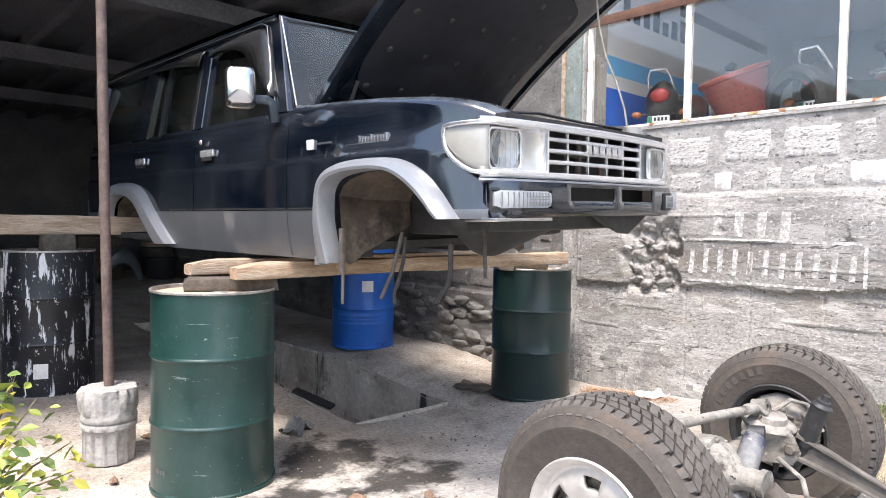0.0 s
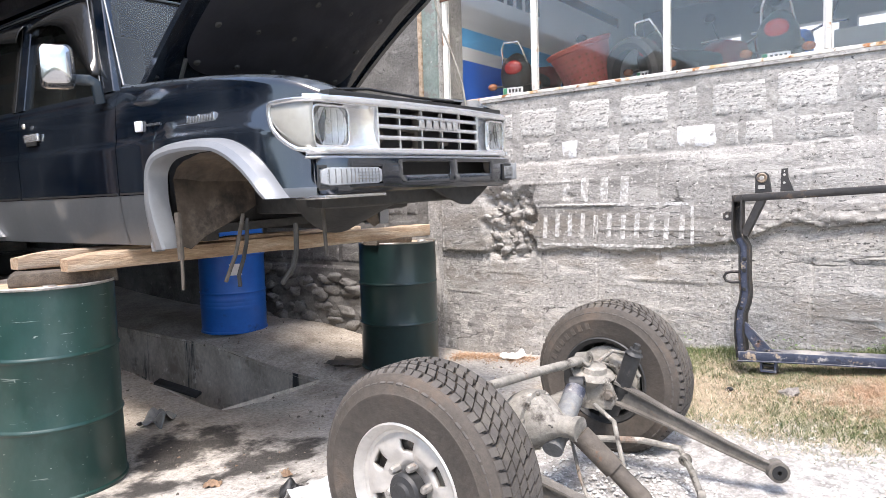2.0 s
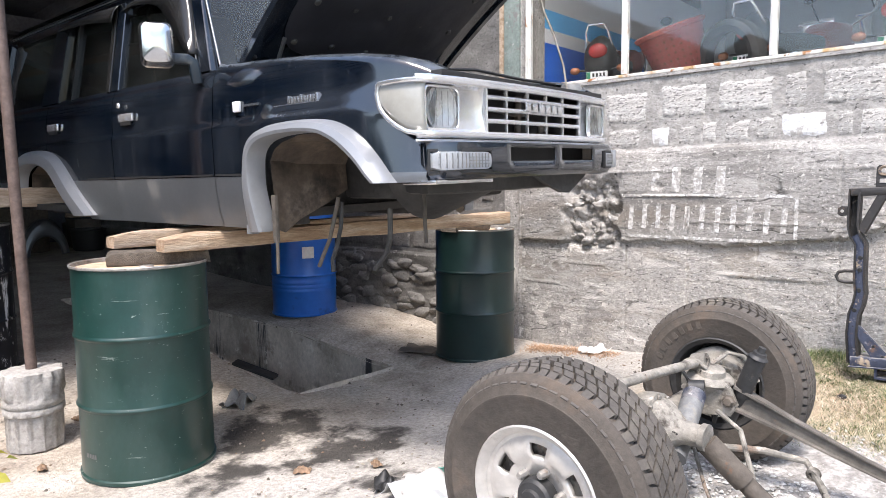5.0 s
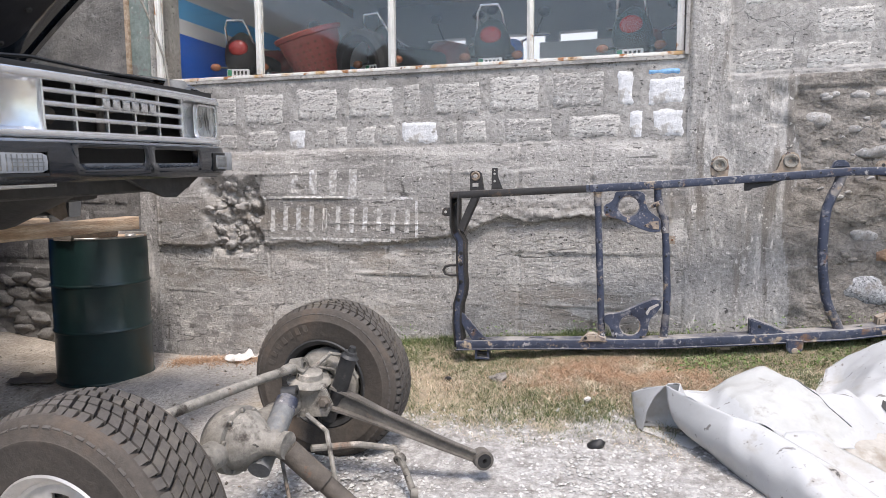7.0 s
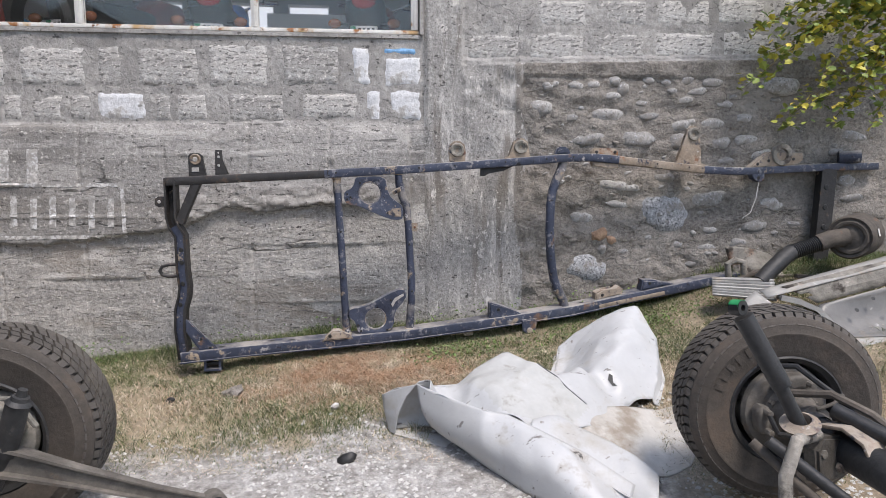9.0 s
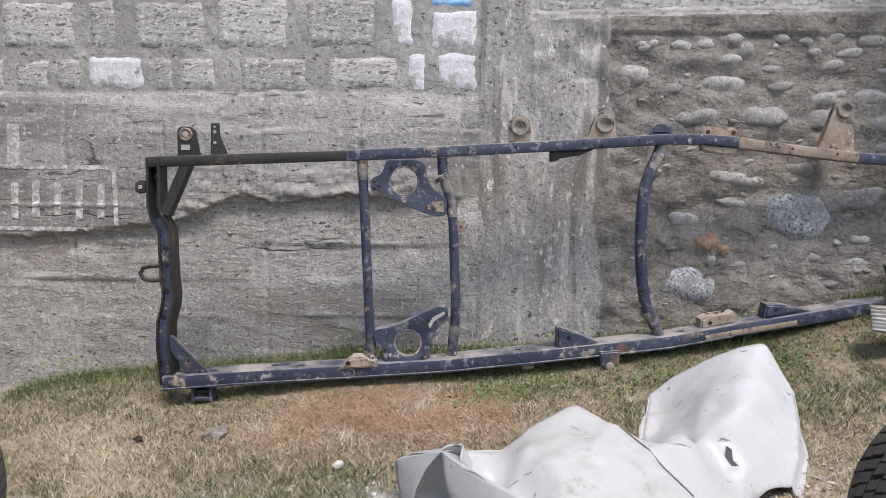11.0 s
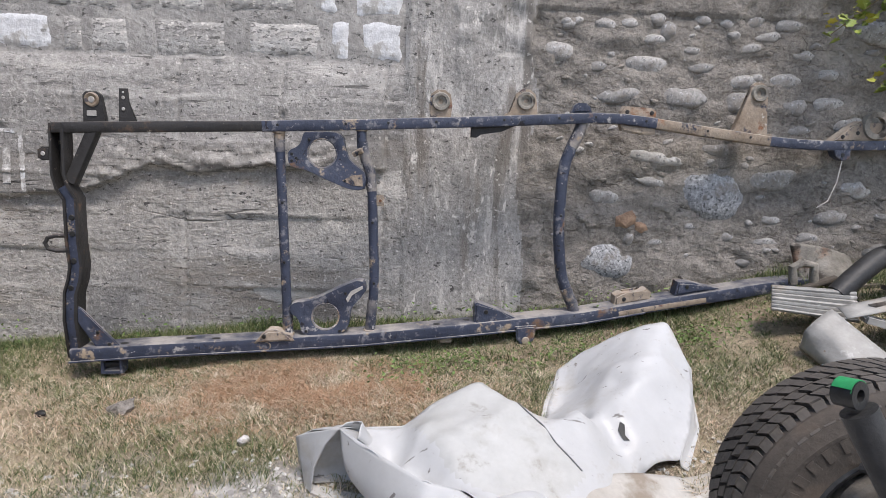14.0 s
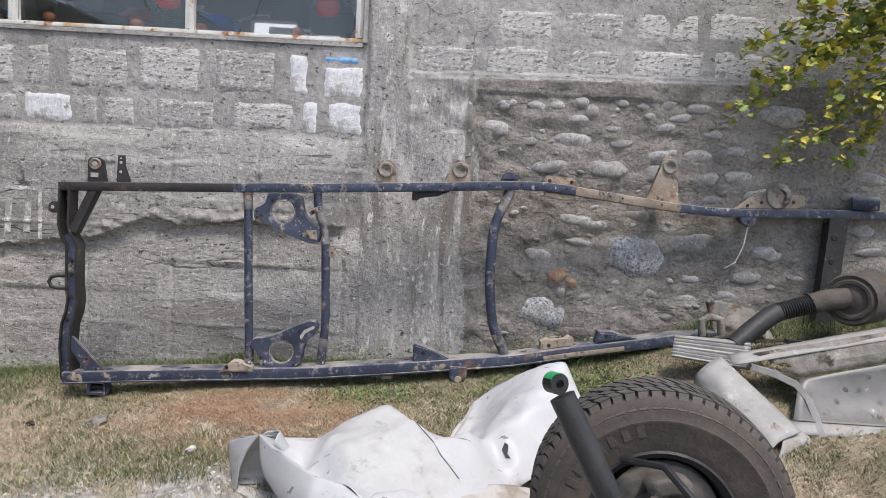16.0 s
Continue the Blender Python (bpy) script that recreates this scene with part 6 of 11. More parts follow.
cpart("windscreen_trim", bm, M["cladding"])
bm = bmesh.new()
box(bm, (-0.4, 0.09, 1.70), (-0.16, CW - 0.09, 1.762), 0.01)
cpart("scuttle", bm, M["paint"])
bm = bmesh.new()
box(bm, (-0.8, 0.1, 1.6), (-0.47, CW - 0.1, 1.74), 0.02)
cpart("dashboard", bm, M["black_trim"])
for sv in (0.2, 0.82):
    bm = bmesh.new()
    box(bm, (-1.45, sv, 1.45), (-1.3, sv + 0.4, 2.0), 0.03)
    box(bm, (-1.43, sv + 0.1, 2.0), (-1.32, sv + 0.3, 2.15), 0.02)
    cpart("seat", bm, M["dark_metal"])
# floor, bulkhead, tail
bm = bmesh.new()
box(bm, (-3.02, 0.07, 1.09), (-0.02, CW - 0.07, 1.13))
for v in (0.28, CW - 0.36):
    box(bm, (-2.95, v, 1.05), (-0.1, v + 0.07, 1.095), 0.005)
cpart("floor_pan", bm, M["dark_metal"])
bm = bmesh.new()
box(bm, (-3.06, 0.06, 1.12), (-3.02, CW - 0.06, 2.24))
cpart("tailgate", bm, M["paint"])
bm = bmesh.new()
box(bm, (-3.22, -0.01, 1.2), (-3.08, CW + 0.01, 1.36), 0.02)
cpart("rear_bumper", bm, M["black_trim"])
bm = bmesh.new()
box(bm, (-0.12, 0.1, 1.1), (-0.08, CW - 0.1, 1.74))
cpart("bulkhead", bm, M["dark_metal"])
# wheel wells: dirty inner wings with pressed shapes
for far in (False, True):
    for inn, deep in ((F_IN, 0.42), (R_IN, 0.3)):
        bm = bmesh.new()
        rows = []
        for p in even(inn, 20):
            row = []
            for k in range(7):
                d = deep if deep < 0.4 or p.x < 0.3 else 0.14
                d *= min(1.0, max(0.1, (p.y - 1.06) / 0.16)) if deep > 0.4 else 1.0
                v = 0.05 + d * k / 6
                pull = 0.05 * k / 6
                row.append(bm.verts.new((p.x + 0.012 * noise.noise(Vector((p.x * 6, v * 8, p.y))), CW - v if far else v, p.y - pull * 0.4 + 0.012 * noise.noise(Vector((p.x * 7, v * 9, 4))))))
            rows.append(row)
        for r, q in zip(rows, rows[1:]):
            for k in range(6):
                bm.faces.new((r[k], r[k + 1], q[k + 1], q[k]))
        last = [r[-1] for r in rows] if deep < 0.4 else []
        for k in range(len(last) // 2 - 1):
            a, b, c, d = last[k], last[k + 1], last[-k - 2], last[-k - 1]
            if len({a, b, c, d}) == 4:
                bm.faces.new((a, b, c, d))
        cpart("wheel_well", bm, M["mud_panel"], "mud-caked bare inner wing")
# radiator panel, engine bay shadow box
bm = bmesh.new()
box(bm, (0.78, 0.14, 1.20), (0.82, CW - 0.14, 1.60), 0.004)
cpart("radiator_panel", bm, M["dark_metal"])
bm = bmesh.new()
lathe(bm, [(0.0, 0.0), (0.19, 0.0), (0.2, 0.03), (0.2, 0.42), (0.17, 0.46), (0.0, 0.46)], 24, pose(0.34, 0.62, 1.24, 0, 68, 0))
box(bm, (-0.02, 0.5, 1.16), (0.6, 0.95, 1.55), 0.03)
cpart("engine", bm, M["dark_metal"])
# slam panel
bm = bmesh.new()
box(bm, (0.80, 0.1, 1.60), (0.93, CW - 0.1, 1.622), 0.005)
cpart("slam_panel", bm, M["black_trim"])

# bonnet, open
hinge = Vector((-0.2, 0, 1.715))
ha = radians(35.5)


def bon(s, v, lift=0.0):
    """A point of the bonnet: s along it, v across, lift off its underside."""
    bow = 0.035 * math.sin(min(1, s / 1.12) * math.pi) + 0.02 * (1 - (2 * v / CW - 1) ** 2)
    h = lift + bow
    return (hinge.x + s * math.cos(ha) - h * math.sin(ha), v, hinge.z + s * math.sin(ha) + h * math.cos(ha))


bm = bmesh.new()
grid = {}
for i in range(13):
    for j in range(13):
        s, v = 1.12 * i / 12, 0.06 + (CW - 0.12) * j / 12
        edge_drop = -0.03 if j in (0, 12) or i == 12 else 0.0
        grid[i, j] = bm.verts.new(bon(s, v, 0.045 + edge_drop))
for i in range(12):
    for j in range(12):
        bm.faces.new((grid[i, j], grid[i + 1, j], grid[i + 1, j + 1], grid[i, j + 1]))
bonnet = cpart("bonnet", bm, M["paint"])
# painted inner frame of the bonnet, rolled at its edges
bm = bmesh.new()
grid = {}
for i in range(25):
    for j in range(25):
        s, v = 0.01 + 1.1 * i / 24, 0.065 + (CW - 0.13) * j / 24
        e = min(i, 24 - i, j, 24 - j)
        grid[i, j] = bm.verts.new(bon(s, v, (0.012, 0.0, 0.006)[e] if e < 3 else 0.012))
for i in range(24):
    for j in range(24):
        bm.faces.new((grid[i, j], grid[i, j + 1], grid[i + 1, j + 1], grid[i + 1, j]))
cpart("inner_frame", bm, M["paint"], "", bonnet)
# insulation pad with rounded corners
bm = bmesh.new()
grid = {}
for i in range(37):
    for j in range(37):
        a, b = 2 * i / 36 - 1, 2 * j / 36 - 1
        k = max(abs(a), abs(b)) / max(1e-6, (abs(a) ** 5 + abs(b) ** 5) ** 0.2)
        a, b = a * k, b * k
        s, v = 0.56 + 0.42 * a, CW / 2 + 0.53 * b
        lift = -0.004 - 0.014 * (1 - max(abs(a), abs(b)) ** 8) + 0.007 * noise.noise(Vector((a * 2.5, b * 2.5, 3))) + 0.004 * noise.noise(Vector((a * 7, b * 7, 5)))
        grid[i, j] = bm.verts.new(bon(s, v, lift + 0.008))
for i in range(36):
    for j in range(36):
        bm.faces.new((grid[i, j], grid[i, j + 1], grid[i + 1, j + 1], grid[i + 1, j]))
lin = cpart("lining", bm, M["insulation"], "dusty black insulation pad with clips", bonnet)
for i in range(4):
    for j in range(5):
        bm = bmesh.new()
        c = bon(0.22 + 0.22 * i, 0.26 + 0.22 * j, -0.008)
        lathe(bm, [(0.0, -0.002), (0.005, -0.006), (0.012, -0.005), (0.017, 0.002)], 12, Matrix.Translation(c) @ pose(0, 0, 0, 0, -35, 0))
        cpart("clip", bm, M["dark_metal"], "", bonnet)
for v in (0.075, CW - 0.075):
    bm = bmesh.new()
    sweep(bm, [bon(1.1 * k / 10, v, 0.004) for k in range(11)], rect(0.03, 0.03))
    cpart("bonnet_edge", bm, M["paint"], "", bonnet)
    bm = bmesh.new()
    sweep(bm, [(-0.24, v + 0.03, 1.70), (-0.14, v + 0.03, 1.79), bon(0.12, v + 0.03, 0.0)], rect(0.02, 0.02))
    cpart("hinge", bm, M["black_trim"], "", bonnet)
# bonnet stay and a hanging wire
bm = bmesh.new()
tube(bm, [(0.84, 1.13, 1.62), (0.815, 1.14, 1.75), (0.76, 1.15, 1.9), (0.7, 1.16, 2.02), (0.665, 1.15, 2.18), (0.66, 1.13, 2.34)], 0.005, 8)
cpart("bonnet_stay", bm, M["dusty_iron"])
bm = bmesh.new()
tube(bm, [(-0.05, 0.16, 1.73), (0.03, 0.16, 1.86)], 0.009, 8)
cpart("gas_strut", bm, M["black_iron"])

# ---- front end ----
GX = 0.90


def nose(v):
    """Plan curve of the front."""
    return GX + 0.045 * (1 - (2 * v / CW - 1) ** 2)


# grille: dark depth, bright surround, bars
bm = bmesh.new()
box(bm, (GX - 0.09, 0.35, 1.41), (GX - 0.08, 1.06, 1.59))
cpart("grille_backing", bm, M["black_trim"])
for z, h, d in ((1.588, 0.03, 0.006), (1.405, 0.026, 0.008), (1.384, 0.012, 0.002)):
    bm = bmesh.new()
    sweep(bm, [(nose(v) + d - 0.03 * max(0.0, abs(2 * v / CW - 1) - 0.93) / 0.07, v, z) for v in [0.012 + (CW - 0.024) * k / 36 for k in range(37)]], rrect(0.024, h, 0.007, 3))
    cpart("grille_surround", bm, M["chrome"])
for z in (1.545, 1.502, 1.459):
    bm = bmesh.new()
    sweep(bm, [(nose(v) - 0.004, v, z) for v in [0.345 + 0.715 * k / 20 for k in range(21)]], rrect(0.022, 0.017, 0.006, 3))
    cpart("grille_bar", bm, M["chrome"])
for v in (0.486, 0.63, 0.775, 0.92):
    bm = bmesh.new()
    sweep(bm, [(nose(v) - 0.014, v, 1.418), (nose(v) - 0.014, v, 1.574)], rrect(0.009, 0.016, 0.003, 2), up=(1, 0, 0))
    cpart("grille_bar", bm, M["chrome"])
# things seen behind the bars: horns, cooling pipe, brackets
for pts, r in (([(0.8, 0.4, 1.5), (0.8, 0.5, 1.47)], 0.035), ([(0.8, 0.9, 1.45), (0.8, 0.98, 1.47)], 0.03), ([(0.83, 0.36, 1.53), (0.84, 0.7, 1.5), (0.83, 1.04, 1.545)], 0.009), ([(0.84, 0.7, 1.42), (0.84, 0.71, 1.58)], 0.014)):
    bm = bmesh.new()
    tube(bm, pts, r, 12)
    cpart("cooling_part", bm, M["dirt_metal"])
for k in range(6):
    v = 0.6 + 0.05 * k
    bm = bmesh.new()
    box(bm, (nose(v) + 0.008, v - 0.018, 1.5), (nose(v) + 0.018, v + 0.018, 1.537), 0.007)
    cpart("badge_bar", bm, M["plain_chrome"])
# headlamps: a deep bright bucket, the square lens in its bezel, and the wrapped corner lamp
for far in (False, True):
    mv = (lambda v: CW - v) if far else (lambda v: v)
    lamp_bm = bmesh.new()
    rows = []
    for i in range(21):
        v = 0.034 + 0.308 * i / 20
        # flat behind the lens, then a scooped slope out to the grille
        k = max(0.0, (v - 0.2) / 0.142)
        rows.append([lamp_bm.verts.new((nose(v) - d, mv(v), z)) for d, z in ((0.004, 1.575), (0.028 - 0.022 * k ** 2, 1.565), (0.034 - 0.028 * k ** 2, 1.53), (0.036 - 0.024 * k ** 2, 1.49), (0.034 - 0.028 * k ** 2, 1.445), (0.028 - 0.022 * k ** 2, 1.426), (0.004, 1.416))])
    for r, q in zip(rows, rows[1:]):
        for k in range(6):
            lamp_bm.faces.new((r[k], r[k + 1], q[k + 1], q[k]))
    lamp = cpart("headlamp", lamp_bm, M["chrome"], "square headlamp in a scooped chrome surround")
    YZ = Matrix(((0, 0, 1, 0), (1, 0, 0, 0), (0, 1, 0, 0), (0, 0, 0, 1)))
    mid_l = Matrix.Translation((GX + 0.002, mv(0.122), 1.494)) @ pose(0, 0, 0, 0, 0, 4 if far else -4) @ YZ
    bm = bmesh.new()
    sweep(bm, [mid_l @ Vector((a, b, 0.004)) for a, b in rrect(0.168, 0.142, 0.024, 5)] + [mid_l @ Vector((*rrect(0.168, 0.142, 0.024, 5)[0], 0.004))], rrect(0.01, 0.018, 0.003, 2), up=(1, 0, 0))
    cpart("bezel", bm, M["chrome"], "", lamp)
    bm = bmesh.new()
    lathe(bm, [(0.0, -0.026), (0.03, -0.022), (0.06, -0.008), (0.078, 0.002)], 28, mid_l)
    cpart("reflector", bm, M["reflector"], "", lamp)
    bm = bmesh.new()
    prism(bm, rrect(0.158, 0.132, 0.022, 5), 0.006, mid_l @ Matrix.Translation((0, 0, 0.002)), 0.002)
    cpart("lens", bm, M["lens"], "", lamp)
    for k in range(5):
        a = -0.06 + 0.03 * k
        bm = bmesh.new()
        box(bm, (-0.0012, -0.058, 0.008), (0.0012, 0.058, 0.0095))
        bmesh.ops.transform(bm, matrix=mid_l @ Matrix.Translation((a, 0, 0)), verts=bm.verts)
        cpart("lens_rib", bm, M["lens"], "", lamp)
    for a, back in ((0.03, 0.012), (0.343, 0.0)):
        bm = bmesh.new()
        sweep(bm, [(nose(a) - back, mv(a), 1.412), (nose(a) - back, mv(a), 1.58)], rrect(0.009, 0.02, 0.003, 2), up=(1, 0, 0))
        cpart("lamp_pillar", bm, M["chrome"], "", lamp)
    # corner lamp wrapping onto the wing
    outline = [(0.725, 1.574, 1.528), (0.735, 1.576, 1.505), (0.755, 1.577, 1.484), (0.78, 1.578, 1.463), (0.82, 1.578, 1.438), (0.86, 1.578, 1.42), (0.885, 1.577, 1.416), (0.902, 1.576, 1.415), (0.912, 1.575, 1.415)]
    wrap = (0.004, 0.001, -0.002, -0.003, -0.003, 0.0, 0.006, 0.016, 0.03)
    bm = bmesh.new()
    rows = [[bm.verts.new((u, mv(v + 0.008 * abs(2 * k / 6 - 1) ** 3), zb + (zt - zb) * k / 6)) for k in range(7)] for (u, zt, zb), v in zip(outline, wrap)]
    for r, q in zip(rows, rows[1:]):
        for k in range(6):
            bm.faces.new((r[k], r[k + 1], q[k + 1], q[k]))
    cl = cpart("corner_lamp", bm, M["lamp_cream"], "clouded white corner lamp lens")
    md = cl.modifiers.new("thickness", "SOLIDIFY")
    md.thickness = 0.006
    bm = bmesh.new()
    ring = [(u, mv(v - 0.002), zb - 0.006) for (u, zt, zb), v in list(zip(outline, wrap))[::-1]] + [(0.718, mv(0.003), 1.55)] + [(u, mv(v - 0.002), zt + 0.006) for (u, zt, zb), v in zip(outline, wrap)]
    sweep(bm, ring, rrect(0.012, 0.016, 0.004, 3))
    cpart("lamp_trim", bm, M["chrome"], "bright moulding round the lamp", cl)

# bumper: painted steel with two slots, clear lamps let in
BX = 0.975


def bumper_x(v):
    return BX + 0.03 * (1 - (2 * v / CW - 1) ** 2) - 0.06 * (max(0.0, abs(2 * v / CW - 1) - 0.8) / 0.16) ** 2


slots = ((0.40, 0.73), (0.76, 1.08))
wing_end = [(0.878, 0.04), (0.905, 0.043), (0.925, 0.048), (0.94, 0.054)]
plan = wing_end + [(bumper_x(v), v) for v in [0.06 + (CW - 0.12) * k / 48 for k in range(49)]] + [(u, CW - v) for u, v in wing_end[::-1]]
bm = bmesh.new()
rows = []
for i, (u, v) in enumerate(plan):
    a, b = Vector(plan[max(0, i - 1)]), Vector(plan[min(len(plan) - 1, i + 1)])
    d = (b - a).normalized()
    out = Vector((d.y, -d.x))
    rows.append([bm.verts.new((u + out.x * k, v + out.y * k, z)) for k, z in ((-0.05, 1.383), (-0.014, 1.383), (-0.004, 1.377), (0.0, 1.362), (0.001, 1.31), (-0.003, 1.268), (-0.014, 1.252), (-0.05, 1.252))])
for r, q, (u, v) in zip(rows, rows[1:], plan):
    for k in range(7):
        if k == 3 and any(a - 0.004 < v < c - 0.02 for a, c in slots):
            continue
        bm.faces.new((r[k], r[k + 1], q[k + 1], q[k]))
bumper = cpart("front_bumper", bm, M["paint"], "dark painted steel bumper with two slots")
md = bumper.modifiers.new("thickness", "SOLIDIFY")
md.thickness = 0.008
bm = bmesh.new()
box(bm, (0.86, 0.36, 1.29), (0.88, 1.2, 1.385))
cpart("slot_backing", bm, M["black_trim"], "", bumper)
for a, c in ((0.035, 0.275), (1.2, 1.33)):
    bm = bmesh.new()
    rows = []
    for k in range(13):
        v = a + (c - a) * k / 12
        e = 0.008 if k in (0, 12) else 0.0
        rows.append([bm.verts.new((bumper_x(v) + d, v, z)) for d, z in ((-0.01, 1.28 + e), (0.009, 1.284 + e), (0.012, 1.313), (0.009, 1.343 - e), (-0.01, 1.347 - e))])
    for r, q in zip(rows, rows[1:]):
        for k in range(4):
            bm.faces.new((r[k], r[k + 1], q[k + 1], q[k]))
    bm.faces.new(rows[0][::-1])
    bm.faces.new(rows[-1])
    fl = cpart("fog_lamp", bm, M["lamp_clear"], "clear ribbed bumper lamp", bumper)
    bm = bmesh.new()
    for k in range(1, 14):
        v = a + (c - a) * k / 14
        box(bm, (bumper_x(v) + 0.008, v - 0.0012, 1.29), (bumper_x(v) + 0.0128, v + 0.0012, 1.338))
    for z in (1.302, 1.3135, 1.325):
        sweep(bm, [(bumper_x(v) + 0.0122, v, z) for v in (a + 0.012, (a + c) / 2, c - 0.012)], rect(0.002, 0.0016), up=(1, 0, 0))
    cpart("lens_grid", bm, M["grey_shock"], "", bumper)
    bm = bmesh.new()
    zc = 1.3135
    sweep(bm, [(bumper_x(y) + 0.004, y, z) for y, z in ((a - 0.006, zc - 0.036), ((a + c) / 2, zc - 0.036), (c + 0.006, zc - 0.036), (c + 0.006, zc + 0.036), ((a + c) / 2, zc + 0.036), (a - 0.006, zc + 0.036), (a - 0.006, zc - 0.036))], rect(0.01, 0.01), up=(1, 0, 0))
    cpart("lamp_frame", bm, M["black_trim"], "", bumper)
bm = bmesh.new()
box(bm, (0.93, CW - 0.09, 1.275), (0.965, CW - 0.01, 1.36), 0.01)
cpart("side_lamp", bm, M["lamp_clear"], "clear corner marker lamp", bumper)
bm = bmesh.new()
box(bm, (0.80, 0.03, 1.236), (0.95, 0.36, 1.25), 0.003)
cpart("bumper_lip", bm, M["plain_chrome"], "", bumper)
# valance and skid plate
bm = bmesh.new()
box(bm, (0.55, 0.3, 1.19), (0.8, CW - 0.3, 1.25), 0.03)
cpart("valance", bm, M["dark_metal"])
bm = bmesh.new()
prism(bm, [(0.78, 1.25), (1.24, 1.25), (1.2, 1.228), (1.07, 1.165), (1.0, 1.17), (0.86, 1.215)], 0.02, Matrix(((0, 0, 1, 0.86), (1, 0, 0, 0), (0, 1, 0, 0), (0, 0, 0, 1))))
cpart("skid_plate", bm, M["dark_metal"])
# hanging pipes and straps under the wing
for pts, r, mt in (([(0.66, 0.3, 1.25), (0.665, 0.3, 1.0)], 0.008, "dirt_metal"),
                   ([(0.22, 0.25, 1.18), (0.2, 0.235, 1.08), (0.185, 0.22, 1.0), (0.15, 0.21, 0.93), (0.13, 0.2, 0.88)], 0.009, "dirt_metal"),
                   ([(0.22, 0.27, 1.16), (0.215, 0.26, 1.05), (0.2, 0.25, 0.98), (0.185, 0.23, 0.91), (0.2, 0.22, 0.86)], 0.009, "dark_metal"),
                   ([(0.33, 0.45, 1.12), (0.345, 0.43, 1.0), (0.33, 0.42, 0.93), (0.27, 0.4, 0.85)], 0.012, "dark_metal"),
                   ([(0.09, 0.02, 1.08), (0.085, 0.02, 0.93), (0.08, 0.02, 0.87)], 0.007, "dirt_metal")):
    bm = bmesh.new()
    tube(bm, pts, r, 8)
    cpart("hanging_pipe", bm, M[mt])
bm = bmesh.new()
box(bm, (0.07, 0.012, 1.0), (0.095, 0.03, 1.2), 0.003)
cpart("body_bracket", bm, M["dirt_metal"])
bm = bmesh.new()
box(bm, (-0.07, -0.02, 1.035), (-0.03, 0.02, 1.075), 0.004)
cpart("mud_flap_clip", bm, M["silver"])
# door furniture
for u, z in ((-1.117, 1.60), (-2.065, 1.606)):
    hb = bmesh.new()
    box(hb, (u - 0.075, -0.006, z - 0.02), (u + 0.075, 0.008, z + 0.02), 0.005)
    hd = cpart("door_handle", hb, M["chrome"], "chrome flap door handle")
    bm = bmesh.new()
    box(bm, (u - 0.06, -0.004, z - 0.04), (u + 0.05, 0.006, z - 0.021), 0.004)
    cpart("grip", bm, M["black_trim"], "", hd)
bm = bmesh.new()
lathe(bm, [(0.0, 0.008), (0.012, 0.007), (0.015, 0.0)], 14, Matrix.Translation((-1.186, 0.0, 1.666)) @ pose(0, 0, 0, 90, 0, 0))
cpart("keyhole", bm, M["chrome"])
bm = bmesh.new()
box(bm, (-0.145, -0.003, 1.552), (-0.098, 0.012, 1.598), 0.006)
cpart("round_badge", bm, M["plate_white"])
for k in range(6):
    bm = bmesh.new()
    box(bm, (-0.07 + 0.018 * k, 0.0, 1.572), (-0.058 + 0.018 * k, 0.012, 1.58))
    cpart("badge_bar", bm, M["cladding"])
bm = bmesh.new()
box(bm, (0.14, -0.001, 1.545), (0.42, 0.012, 1.556), 0.002)
cpart("badge_bar", bm, M["plain_chrome"])
for k in range(10):
    bm = bmesh.new()
    box(bm, (0.232 + 0.0185 * k, -0.003, 1.557), (0.243 + 0.0185 * k, 0.012, 1.582 + 0.005 * (k in (0, 4, 9))), 0.002)
    cpart("badge_bar", bm, M["plain_chrome"])
# mirror on its arm
mb = bmesh.new()
mm = Matrix.Translation((-0.46, -0.15, 1.855)) @ pose(0, 0, 0, 0, 0, -28) @ Matrix(((0, 0, 1, 0), (1, 0, 0, 0), (0, 1, 0, 0), (0, 0, 0, 1)))
loops = []
for d, k in ((0.0, 1.0), (0.012, 1.02), (0.02, 0.97), (0.05, 0.93), (0.075, 0.84), (0.088, 0.6), (0.092, 0.2)):
    loops.append([mb.verts.new(mm @ Vector((x * k, y * k, d))) for x, y in rrect(0.135, 0.19, 0.03, 5)])
for a, b in zip(loops, loops[1:]):
    for i in range(len(a)):
        mb.faces.new((a[i], a[(i + 1) % len(a)], b[(i + 1) % len(a)], b[i]))
mb.faces.new(loops[0][::-1])
mb.faces.new(loops[-1])
mirror = cpart("door_mirror", mb, M["mirror_chrome"], "square chrome door mirror")
bm = bmesh.new()
sweep(bm, [(-0.44, -0.085, 1.805), (-0.42, -0.035, 1.805), (-0.41, -0.012, 1.79), (-0.41, -0.006, 1.75), (-0.415, 0.004, 1.705)], rrect(0.04, 0.045, 0.01, 3))
cpart("mirror_arm", bm, M["bumper_paint"], "", mirror)
# number plate area and lock of the slam panel
bm = bmesh.new()
lathe(bm, [(0.0, 0.05), (0.04, 0.045), (0.055, 0.02), (0.058, 0.0)], 18, Matrix.Translation((0.82, 1.2, 1.625)))
cpart("filler_cap", bm, M["grey_shock"])
bm = bmesh.new()
tube(bm, [(0.86, 0.12, 1.63), (0.85, 0.4, 1.655), (0.86, 0.7, 1.645), (0.85, 1.0, 1.65)], 0.006, 6)
cpart("bonnet_cable", bm, M["black_trim"])


# ---- two loose axles with their wheels ----
TR, TW = 0.322, 0.205


